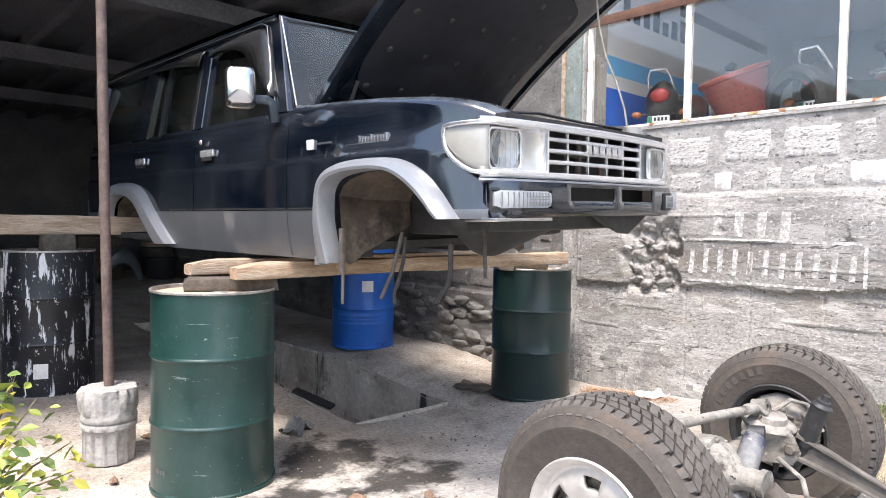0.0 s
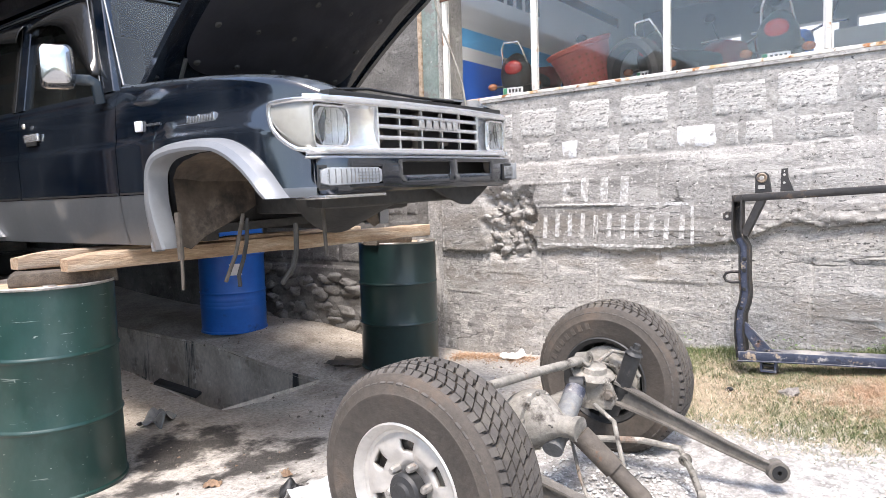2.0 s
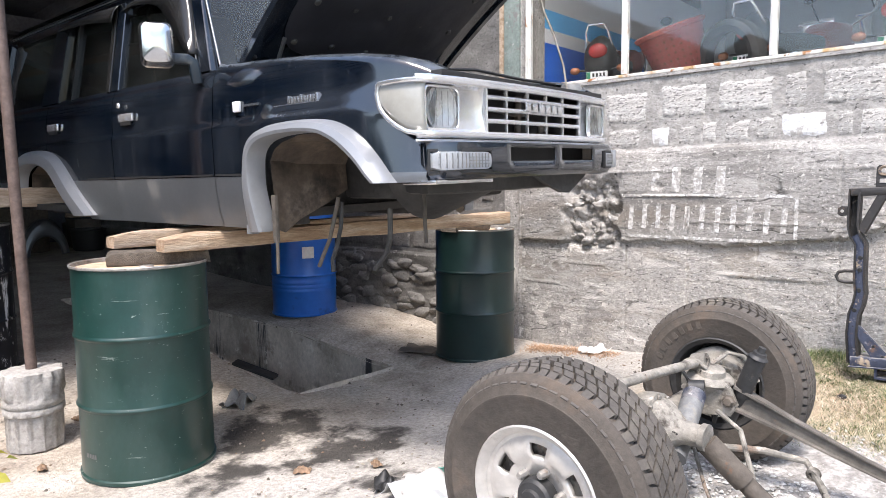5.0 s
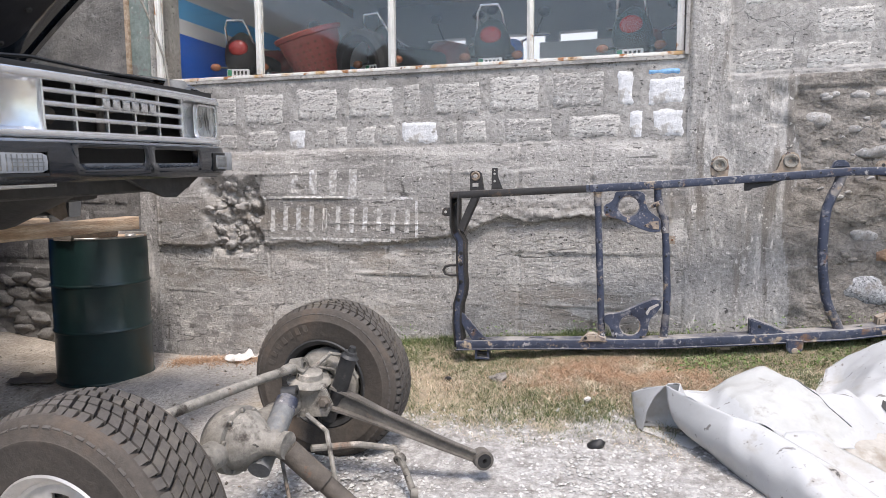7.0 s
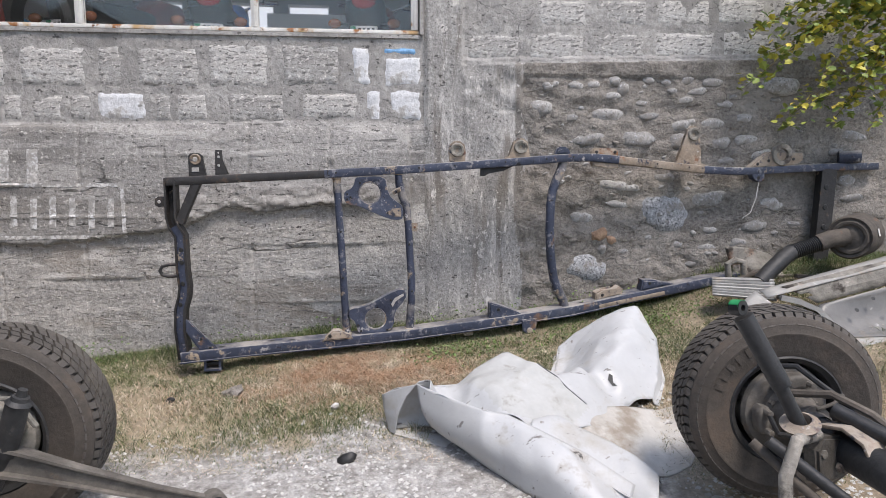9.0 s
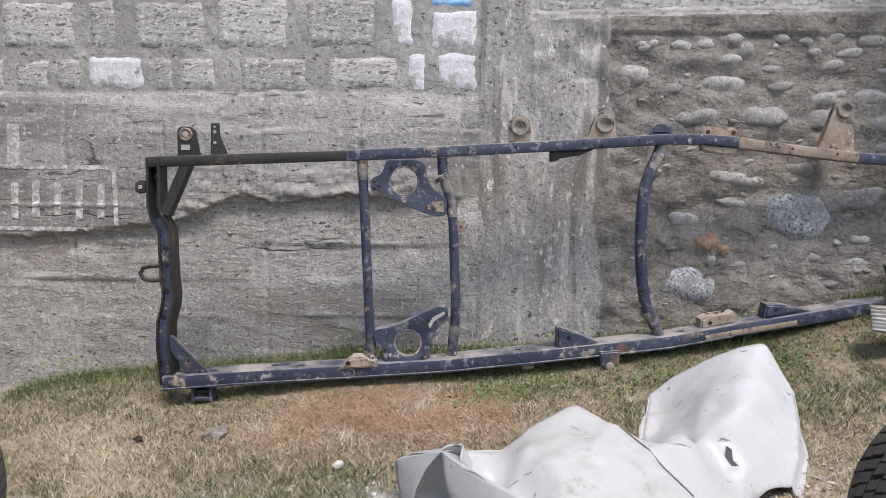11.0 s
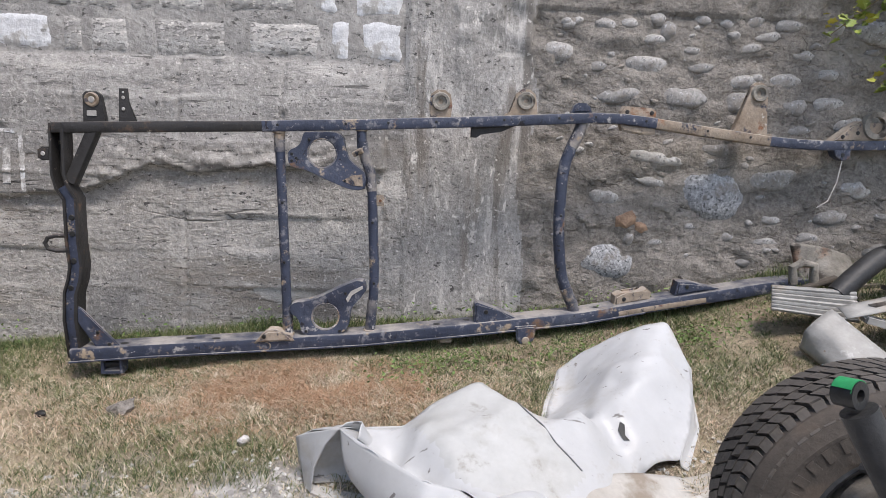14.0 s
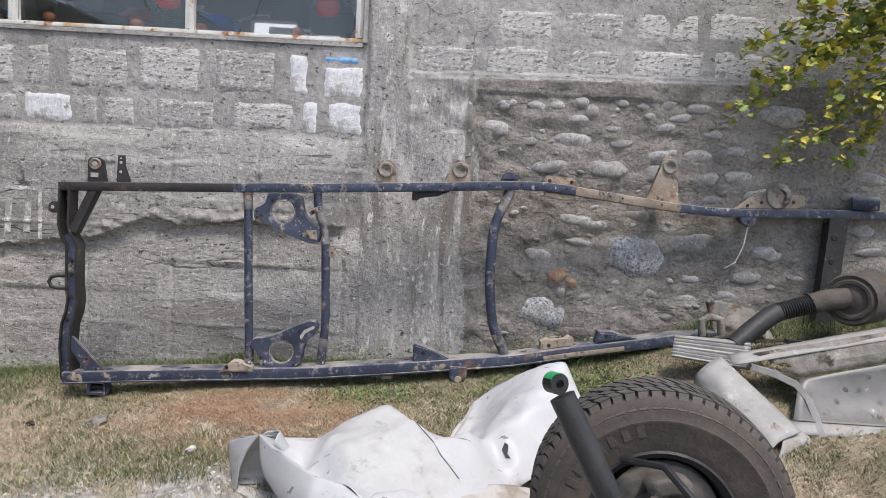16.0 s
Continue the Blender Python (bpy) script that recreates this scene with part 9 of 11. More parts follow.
def build_sheet():
    at = (1.4, 3.4, ground_z(1.4, 3.4))
    root = empty("plastic_sheet", Matrix.Translation(at), "crumpled dirty white vinyl sheet lying on the grass", "sheet")

    def piece(name, bm, label=""):
        bmesh.ops.remove_doubles(bm, verts=bm.verts, dist=0.0015)
        ob = part(name, bm, [M["sheet"], M["sheet_grimy"], M["sheet_soiled"]], root, label, sharp=34, at=at)
        ob.location = (0, 0, 0)
        md = ob.modifiers.new("thickness", "SOLIDIFY")
        md.thickness = 0.003
        return ob

    tip, curl, peak, point = (0.82, 3.548, 0.369), (0.951, 3.46, 0.437), (1.348, 3.69, 0.482), (1.625, 3.595, 0.432)
    # the open end of the roll: an outer flap, the hollow inside, and its floor
    bm = bmesh.new()
    rim = [curl, (0.912, 3.475, 0.385), (0.88, 3.49, 0.31), (0.866, 3.505, 0.215)]
    ruled(bm, [tip, (0.826, 3.552, 0.31), (0.84, 3.55, 0.25), (0.85, 3.525, 0.2)], rim, n=36, m=10, seed=21, crumple=0.002)
    ruled(bm, [tip, (0.87, 3.53, 0.4), curl], [(0.87, 3.6, 0.35), (0.93, 3.6, 0.38), (1.0, 3.57, 0.4)], n=24, m=10, seed=22, crumple=0.002)
    piece("curled_flap", bm)
    bm = bmesh.new()
    ruled(bm, [(0.93, 3.5, 0.415), (0.875, 3.56, 0.34), (0.86, 3.57, 0.26), (0.86, 3.54, 0.2)], [(1.0, 3.46, 0.41), (1.05, 3.5, 0.35), (1.09, 3.5, 0.28), (1.12, 3.46, 0.205)], n=36, m=16, seed=23, crumple=0.008, out=-0.05)
    ruled(bm, [(0.866, 3.505, 0.205), (0.86, 3.54, 0.2)], [(1.05, 3.4, 0.195), (1.12, 3.46, 0.205)], n=10, m=16, seed=24, crumple=0.01)
    piece("hollow", bm)
    # the front roll: its lip runs back from the curl, its face falls to the chippings
    lip = [curl, (1.041, 3.373, 0.422), (1.175, 3.262, 0.402), (1.257, 3.248, 0.39), (1.318, 3.2, 0.372), (1.5, 3.1, 0.3), (1.64, 3.02, 0.22)]
    bottom = [(1.09, 3.46, 0.2), (1.126, 3.4, 0.182), (1.165, 3.306, 0.178), (1.23, 3.2, 0.172), (1.291, 3.098, 0.166), (1.42, 2.95, 0.16), (1.55, 2.86, 0.158)]
    bm = bmesh.new()
    ruled(bm, lip, bottom, n=72, m=26, seed=25, crumple=0.017, out=0.045)
    piece("front_roll", bm)
    # the body of the sheet, one skin drawn over its folds
    rim_line = [curl, (1.041, 3.373, 0.422), (1.175, 3.262, 0.402), (1.257, 3.248, 0.39), (1.318, 3.2, 0.372), (1.37, 3.25, 0.33), (1.5, 3.29, 0.305), (1.64, 3.34, 0.285), (1.72, 3.4, 0.285), (1.8, 3.5, 0.29), (1.94, 3.575, 0.3), (1.99, 3.64, 0.345), (2.03, 3.72, 0.4), (2.08, 3.865, 0.47), (2.014, 3.945, 0.603),
                (1.95, 3.955, 0.595), (1.86, 3.985, 0.55), (1.74, 4.02, 0.465), (1.662, 4.02, 0.4), (1.6, 3.86, 0.32), (1.555, 3.72, 0.31), (1.5, 3.665, 0.37), (1.44, 3.66, 0.43), peak, (1.22, 3.64, 0.44), (1.12, 3.58, 0.39), (1.0, 3.57, 0.39)]
    folds = [(1.09, 3.45, 0.325), (1.17, 3.36, 0.318), (1.24, 3.295, 0.325), (1.165, 3.5, 0.42), (1.2, 3.42, 0.408), (1.25, 3.345, 0.38), (1.33, 3.3, 0.355), (1.24, 3.55, 0.44), (1.3, 3.46, 0.42), (1.35, 3.57, 0.46), (1.4, 3.42, 0.4), (1.45, 3.34, 0.342),
             (1.44, 3.59, 0.462), (1.5, 3.52, 0.43), (1.57, 3.46, 0.38), (1.61, 3.405, 0.342), (1.53, 3.57, 0.425), (1.59, 3.58, 0.42), point, (1.67, 3.52, 0.385), (1.7, 3.46, 0.325), (1.6, 3.64, 0.35), (1.66, 3.655, 0.36), (1.73, 3.57, 0.36), (1.8, 3.55, 0.36)]
    far = [(1.69, 3.93, 0.37), (1.74, 3.83, 0.42), (1.8, 3.78, 0.47), (1.86, 3.76, 0.5), (1.93, 3.77, 0.505), (1.63, 3.7, 0.37), (1.7, 3.64, 0.41), (1.76, 3.62, 0.425), (1.8, 3.63, 0.42), (1.88, 3.66, 0.41), (1.96, 3.85, 0.55), (2.03, 3.83, 0.47)]
    ctrl = np.array(rim_line + folds + far)

    def kernel(p, q):
        return np.sqrt(((p[:, None, :2] - q[None, :, :2]) ** 2).sum(2) + 0.0004)

    k_ = len(ctrl)
    mat_ = np.zeros((k_ + 3, k_ + 3))
    mat_[:k_, :k_] = kernel(ctrl, ctrl)
    mat_[:k_, k_:] = np.c_[np.ones(k_), ctrl[:, :2]]
    mat_[k_:, :k_] = mat_[:k_, k_:].T
    wts = np.linalg.solve(mat_, np.r_[ctrl[:, 2], np.zeros(3)])
    edge = [p.to_2d() for p in even(rim_line + rim_line[:1], 281)[:-1]]

    def inside(p, ring):
        hit = False
        for a, b in zip(ring, ring[1:] + ring[:1]):
            if (a[1] > p[1]) != (b[1] > p[1]) and p[0] < (b[0] - a[0]) * (p[1] - a[1]) / (b[1] - a[1]) + a[0]:
                hit = not hit
        return hit

    rg = random.Random(6)
    dots = list(edge)
    for i in range(92):
        for j in range(68):
            p = Vector((0.94 + 0.0126 * i + rg.uniform(-0.002, 0.002), 3.18 + 0.0126 * j + rg.uniform(-0.002, 0.002)))
            if inside(p, edge) and min((p - e).length_squared for e in edge) > 0.00006:
                dots.append(p)
    flat_, _, tris = geometry.delaunay_2d_cdt(dots, [(i, (i + 1) % 280) for i in range(280)], [], 1, 1e-6)[:3]
    xy = np.array([tuple(p) for p in flat_])
    def skin(x, y):
        """Height of the skin, with its stiff creases."""
        z = float((np.c_[kernel(np.array([[x, y]]), ctrl), [[1.0, x, y]]] @ wts)[0])
        for cx, cy, ang, half, amp in ((1.86, 3.72, 1.9, 0.045, 0.016), (1.78, 3.86, 0.5, 0.04, 0.013), (1.98, 3.8, 1.5, 0.03, 0.012), (1.72, 3.72, 2.6, 0.05, 0.014), (1.33, 3.48, 2.2, 0.05, 0.012), (1.43, 3.45, 1.1, 0.04, 0.01), (1.12, 3.42, 2.45, 0.03, 0.01), (1.55, 3.53, 2.3, 0.03, 0.01)):
            q = (x - cx) * math.cos(ang) + (y - cy) * math.sin(ang)
            r = -(x - cx) * math.sin(ang) + (y - cy) * math.cos(ang)
            z += amp * max(0.0, 1 - abs(q) / half) * max(0.0, 1 - (r / 0.16) ** 2)
        z += 0.004 * noise.noise(Vector((x * 9, y * 9, 3))) + 0.007 * abs(noise.noise(Vector((x * 7 + y * 4, y * 15 - x * 6, 8)))) + 0.0015 * noise.noise(Vector((x * 34, y * 30, 5)))
        return max(z, ground_z(x, y) + 0.005)

    soiled = [(1.13, 3.57), (1.22, 3.64), (1.348, 3.69), (1.44, 3.6), (1.5, 3.52), (1.61, 3.4), (1.5, 3.3), (1.33, 3.29), (1.25, 3.34), (1.165, 3.49)]
    bm = bmesh.new()
    vs = []
    for x, y in xy:
        vs.append(bm.verts.new((x, y, skin(x, y))))
    for tri_ in tris:
        c = sum((flat_[q] for q in tri_), Vector((0, 0))) / 3
        bm.faces.new([vs[q] for q in tri_]).material_index = 1 if inside(c, soiled) else 0
    bmesh.ops.recalc_face_normals(bm, faces=bm.faces)
    piece("body", bm)
    # thin raised seam line
    sb_ = bmesh.new()
    tube(sb_, [Vector((x, y, skin(x, y) + 0.002)) - Vector(at) for x, y in ((1.45, 3.585), (1.48, 3.55), (1.51, 3.51), (1.54, 3.475), (1.57, 3.445), (1.6, 3.41))], 0.002, 6)
    part("seam", sb_, M["grey_shock"], root)
    # the back of the folds, falling to the grass
    bm = bmesh.new()
    ruled(bm, [(1.0, 3.57, 0.39), (1.12, 3.58, 0.39), (1.22, 3.64, 0.44), peak, (1.44, 3.66, 0.43), (1.5, 3.665, 0.37), (1.555, 3.72, 0.31)], [(1.02, 3.62, 0.22), (1.13, 3.65, 0.25), (1.24, 3.7, 0.28), (1.36, 3.755, 0.29), (1.45, 3.72, 0.29), (1.51, 3.72, 0.29), (1.55, 3.75, 0.29)], n=60, m=8, seed=32, crumple=0.003)
    piece("back_fall", bm)
    # a white fold in front, over a brown-stained tail that runs under the wheel
    tail = [(1.36, 3.31, 0.35), (1.5, 3.37, 0.338), (1.6, 3.42, 0.332), (1.772, 3.475, 0.31), (1.9, 3.52, 0.275), (2.02, 3.545, 0.24)]
    fold2 = [(1.36, 3.285, 0.345), (1.46, 3.33, 0.335), (1.554, 3.3, 0.3), (1.63, 3.24, 0.278), (1.7, 3.165, 0.25), (1.752, 3.091, 0.215)]
    bm = bmesh.new()
    ruled(bm, tail, [(1.4, 3.29, 0.32), (1.5, 3.26, 0.28), (1.65, 3.2, 0.235), (1.75, 3.13, 0.19), (1.84, 3.15, 0.17), (1.92, 3.19, 0.172)], n=60, m=26, seed=33, crumple=0.006, bulge=0.004, mat=2)
    ruled(bm, [(2.02, 3.545, 0.24), (2.035, 3.44, 0.2), (2.037, 3.345, 0.18)], [(1.9, 3.4, 0.235), (1.9, 3.3, 0.2), (1.92, 3.19, 0.172)], n=24, m=12, seed=34, crumple=0.004, mat=2)
    piece("stained_tail", bm, "brown-stained end of the sheet")
    bm = bmesh.new()
    ruled(bm, fold2, [(1.33, 3.2, 0.34), (1.4, 3.15, 0.3), (1.5, 3.07, 0.25), (1.58, 3.0, 0.21), (1.64, 2.96, 0.185), (1.69, 2.95, 0.17)], n=60, m=22, seed=35, crumple=0.014, bulge=0.02)
    ruled(bm, [(1.32, 3.2, 0.366), (1.36, 3.285, 0.347)], [(1.33, 3.2, 0.34), (1.4, 3.25, 0.342)], n=10, m=8, seed=36, crumple=0.002)
    ruled(bm, fold2[2:], [(1.57, 3.32, 0.262), (1.65, 3.26, 0.235), (1.72, 3.18, 0.205), (1.77, 3.1, 0.178)], n=30, m=6, seed=37, crumple=0.002)
    piece("front_fold", bm)
    # the skirts of the far part
    bm = bmesh.new()
    ruled(bm, [(1.662, 4.02, 0.4), (1.6, 3.86, 0.32), (1.555, 3.72, 0.31)], [(1.65, 4.04, 0.31), (1.59, 3.87, 0.28), (1.55, 3.75, 0.27)], n=30, m=6, seed=40, crumple=0.002)
    ruled(bm, [(2.014, 3.945, 0.603), (2.08, 3.865, 0.47), (2.03, 3.72, 0.4), (1.94, 3.575, 0.3)], [(2.04, 3.985, 0.36), (2.1, 3.88, 0.34), (2.06, 3.72, 0.3), (1.96, 3.555, 0.25)], n=36, m=10, seed=44, crumple=0.003)
    ruled(bm, [(1.662, 4.02, 0.4), (1.74, 4.02, 0.465), (1.86, 3.985, 0.55), (1.95, 3.955, 0.595), (2.014, 3.945, 0.603)], [(1.67, 4.05, 0.32), (1.76, 4.06, 0.33), (1.88, 4.04, 0.34), (1.97, 4.0, 0.35), (2.04, 3.985, 0.36)], n=36, m=10, seed=45, crumple=0.003)
    piece("skirt", bm)
    # a torn black hole in the far part
    bm = bmesh.new()
    slit = [(1.748, 3.585), (1.757, 3.6), (1.77, 3.592), (1.766, 3.572), (1.776, 3.556), (1.76, 3.562)]
    bm.faces.new([bm.verts.new(Vector((x, y, skin(x, y) + 0.003)) - Vector(at)) for x, y in slit])
    part("tear", bm, M["black_trim"], root)


build_sheet()

# ---- scrap body panels and exhaust beside the wall ----
def grid_panel(name, corners, nu, nv, shape, mat, parent, label="", thick=0.004, skip=None):
    """A sheet-metal panel between four corners, pushed out of its plane by shape(u, v)."""
    c = [Vector(p) for p in corners]
    nrm = (c[1] - c[0]).cross(c[3] - c[0]).normalized()
    bm = bmesh.new()
    g_ = [[bm.verts.new(c[0].lerp(c[1], i / nu).lerp(c[3].lerp(c[2], i / nu), j / nv) + nrm * shape(i / nu, j / nv)) for j in range(nv + 1)] for i in range(nu + 1)]
    for i in range(nu):
        for j in range(nv):
            if skip and skip((i + 0.5) / nu, (j + 0.5) / nv):
                continue
            bm.faces.new((g_[i][j], g_[i + 1][j], g_[i + 1][j + 1], g_[i][j + 1]))
    ob = part(name, bm, M[mat], parent, label)
    md = ob.modifiers.new("thickness", "SOLIDIFY")
    md.thickness = thick
    return ob


SO = Vector((3.0, 4.1, 0.3))
scrap = empty("car_sill_section", pose(*SO), "cut silver floor panel of a car, bent and drilled", "car part")


def S(x, y, z):
    return Vector((x, y, z)) - SO


grid_panel("ribbed_sill", [S(2.51, 4.18, 0.6), S(2.82, 4.12, 0.575), S(2.86, 4.22, 0.675), S(2.545, 4.26, 0.68)], 12, 40, lambda u, v: 0.006 * math.sin(v * 44), "panel_metal", scrap, "ribbed bright step plate")
grid_panel("long_flange", [S(2.71, 4.03, 0.615), S(3.8, 3.98, 0.88), S(3.8, 4.06, 0.915), S(2.71, 4.1, 0.64)], 20, 4, lambda u, v: 0.004 * math.sin(v * 3.1), "panel_metal", scrap)
grid_panel("side_wall", [S(2.955, 4.0, 0.588), S(3.8, 3.96, 0.795), S(3.8, 4.0, 0.905), S(2.8, 4.06, 0.662)], 24, 6, lambda u, v: 0.012 * math.sin(math.pi * v) + 0.006 * noise.noise(Vector((u * 5, v * 5, 1))), "dusty_iron", scrap, "", 0.004, lambda u, v: noise.noise(Vector((u * 21, v * 9, 4))) > 0.62)
grid_panel("dished_floor", [S(2.88, 3.86, 0.455), S(3.8, 3.84, 0.455), S(3.8, 3.96, 0.79), S(2.965, 4.0, 0.58)], 24, 14, lambda u, v: -0.05 * (math.sin(math.pi * u) * math.sin(math.pi * v)) ** 0.7, "floor_metal", scrap)
grid_panel("lower_flange", [S(2.86, 3.82, 0.415), S(3.8, 3.8, 0.415), S(3.8, 3.845, 0.452), S(2.86, 3.865, 0.452)], 16, 3, lambda u, v: 0.0, "panel_metal", scrap)
for k in range(8):
    bm = bmesh.new()
    u, v = 0.2 + 0.1 * k, 0.55 + 0.2 * (k % 2)
    c = S(2.88, 3.86, 0.455).lerp(S(3.8, 3.84, 0.455), u).lerp(S(2.965, 4.0, 0.58).lerp(S(3.8, 3.96, 0.79), u), v)
    lathe(bm, [(0.011, 0.0), (0.0, 0.002)], 12, Matrix.Translation(c + Vector((0.0, -0.012, 0.022))) @ pose(0, 0, 0, 50, 0, 0))
    part("drilled_hole", bm, M["black_trim"], scrap)
wing = empty("car_inner_wing", pose(2.75, 3.95, 0.3), "silver inner wing cut from a car, lying on the grass", "car part")


def W(x, y, z):
    return Vector((x - 2.75, y - 3.95, z - 0.3))


grid_panel("arch_skin", [W(2.59, 4.08, 0.48), W(2.73, 3.72, 0.335), W(2.87, 3.78, 0.44), W(2.67, 4.065, 0.64)], 18, 14, lambda u, v: 0.06 * math.sin(math.pi * (0.15 + 0.85 * v)) + 0.01 * noise.noise(Vector((u * 4, v * 4, 2))), "panel_metal", wing, "dull silver curved skin")
grid_panel("arch_lip", [W(2.74, 3.71, 0.325), W(2.93, 3.79, 0.375), W(2.9, 3.82, 0.43), W(2.79, 3.75, 0.42)], 6, 6, lambda u, v: 0.01 * math.sin(math.pi * v), "panel_metal", wing)
bm = bmesh.new()
sweep(bm, [W(2.78, 4.04, 0.615), W(2.87, 4.02, 0.595), W(2.95, 3.99, 0.56), W(2.985, 3.95, 0.51), W(2.99, 3.9, 0.46), W(2.985, 3.82, 0.395)], [(-0.03, -0.012), (0.03, -0.012), (0.03, 0.012), (0.014, 0.012), (0.012, 0.0), (-0.012, 0.0), (-0.014, 0.012), (-0.03, 0.012)])
part("channel_brace", bm, M["panel_metal"], wing)
bm = bmesh.new()
eye(bm, W(2.99, 3.81, 0.385), (0, 1, 0.6), 0.022, 0.008, 0.008)
part("brace_eye", bm, M["rim_metal"], wing)
ex = empty("exhaust", pose(3.1, 4.3, 0.58), "grimy black exhaust pipe with a flexible joint and silencer", "exhaust")


def E_(x, y, z):
    return Vector((x - 3.2, y - 4.3, z - 0.6))


bm = bmesh.new()
tube(bm, [E_(2.9, 4.24, 0.67), E_(2.97, 4.26, 0.73), E_(3.06, 4.28, 0.8), E_(3.1, 4.29, 0.82)], 0.042, 18)
part("down_pipe", bm, M["black_iron"], ex)
bm = bmesh.new()
pts = [E_(3.1, 4.29, 0.82).lerp(E_(3.24, 4.28, 0.865), k / 28) for k in range(29)]
tube(bm, pts, 0.036, 18, scale=[1.0 + 0.14 * (k % 2) for k in range(29)])
part("flexible_joint", bm, M["black_iron"], ex)
bm = bmesh.new()
tube(bm, [E_(3.24, 4.28, 0.865), E_(3.3, 4.27, 0.89), E_(3.38, 4.25, 0.905)], 0.046, 18)
part("collar", bm, M["dirt_metal"], ex)
bm = bmesh.new()
can = Vector((0.78, 0.62, 0.02)).normalized()
mm = Matrix.Translation(E_(3.375, 4.23, 0.9)) @ can.to_track_quat("Z", "Y").to_matrix().to_4x4()
lathe(bm, [(0.0, 0.0), (0.04, 0.0), (0.05, 0.008), (0.064, 0.008), (0.072, 0.0), (0.084, 0.0), (0.092, 0.01), (0.106, 0.004), (0.115, 0.02), (0.118, 0.2), (0.11, 0.24), (0.0, 0.25)], 32, mm)
part("silencer", bm, M["dirt_metal"], ex, "round grey silencer can", 40)
bm = bmesh.new()
box(bm, (-0.012, -0.02, -0.001), (0.012, 0.02, 0.001))
face_ = Vector((0.62, -0.78, 0.25)).normalized()
bmesh.ops.transform(bm, matrix=Matrix.Translation(E_(3.375, 4.23, 0.9) + can * 0.08 + face_ * 0.119) @ face_.to_track_quat("Z", "Y").to_matrix().to_4x4(), verts=bm.verts)
part("sticker", bm, M["paper"], ex)
shell = empty("heat_shield", pose(2.85, 4.42, 0.62), "curved grey heat shield leaning on the rail", "car part")
grid_panel("shield_skin", [Vector((-0.02, 0.12, 0.0)), Vector((0.24, 0.04, 0.02)), Vector((0.2, 0.14, 0.13)), Vector((-0.04, 0.2, 0.17))], 14, 12, lambda u, v: 0.05 * math.sin(math.pi * u), "dusty_iron", shell)
bm = bmesh.new()
tube(bm, [Vector((-0.12, 0.0, 0.03)), Vector((-0.13, 0.0, 0.1)), Vector((-0.09, 0.0, 0.12)), Vector((-0.04, 0.0, 0.11)), Vector((-0.03, 0.0, 0.03))], 0.018, 12)
part("bent_pipe", bm, M["dusty_iron"], shell)
for k in range(6):
    bm = bmesh.new()
    a = Vector((-0.1 + 0.12 * k, -0.02 + 0.03 * (k % 3), 0.01 + 0.02 * (k % 2)))
    sweep(bm, [a, a + Vector((0.16, 0.02, 0.05 - 0.02 * k))], rrect(0.03, 0.02, 0.006, 2))
    part("iron_scrap", bm, M["dirt_metal"], shell)

# ---- small litter ----
def scrap_of(name, x, y, size, mat, label, seed, category="litter", lift=0.0, tall=0.3):
    bm = bmesh.new()
    n = 16
    rows = []
    for i in range(n + 1):
        row = []
        for j in range(n + 1):
            u, v = (i / n - 0.5) * 2, (j / n - 0.5) * 2
            r = 1 + 0.25 * noise.noise(Vector((u * 2, v * 2, seed)))
            row.append(bm.verts.new((u * size * r, v * size * 0.7 * r, size * tall * (abs(noise.noise(Vector((u * 1.1, v * 1.1, seed + 4)))) + 0.25 * max(0.0, 1 - u * u - v * v)) + 0.004)))
        rows.append(row)
    for r, q in zip(rows, rows[1:]):
        for j in range(n):
            bm.faces.new((r[j], r[j + 1], q[j + 1], q[j]))
    ob = part(name, bm, M[mat], sharp=40)
    ob.location = (x, y, ground_z(x, y) + 0.004 + lift)
    ob.rotation_euler = (0, 0, seed)
    md = ob.modifiers.new("thickness", "SOLIDIFY")
    md.thickness = 0.002
    return tagged(ob, label, category)


scrap_of("paper_scrap", -1.72, 4.55, 0.09, "paper", "crumpled white paper scrap on the ground", 1.2, tall=0.9)
scrap_of("tin_scrap", -2.92, 2.48, 0.11, "grey_shock", "bent piece of grey sheet tin beside the pit", 2.2, tall=0.9)
scrap_of("plastic_bag", -1.0, 2.1, 0.17, "sheet", "crumpled white plastic bag by the tyre", 3.1, tall=0.8)
scrap_of("printed_wrapper", -1.0, 2.36, 0.12, "teal_plastic", "teal printed wrapper by the tyre", 4.3, tall=1.0)
scrap_of("oily_rag", -1.27, 2.14, 0.06, "black_trim", "black oily rag on the floor", 5.5, tall=1.0)
for k, (x, y) in enumerate(((-2.78, 1.4), (-1.75, 2.1), (-3.3, 1.75), (-1.5, 2.3))):
    scrap_of("dry_leaf", x, y, 0.028 + 0.008 * (k % 3), "dry_leaf", "curled brown dead leaf on the floor", 6.0 + k, "leaf", tall=0.9)
scrap_of("cloth_strip", -2.85, 3.95, 0.14, "dirt_metal", "dark strip of old cloth on the floor", 9.7, tall=0.2)
bm = bmesh.new()
box(bm, (-0.16, -0.035, -0.01), (0.16, 0.035, 0.01), 0.004)
ob = tagged(part("rubber_strip", bm, M["black_trim"]), "black rubber strip lying over the pit's edge", "strip")
ob.matrix_world = pose(-3.35, 2.86, 0.0, 8, 16, 28)
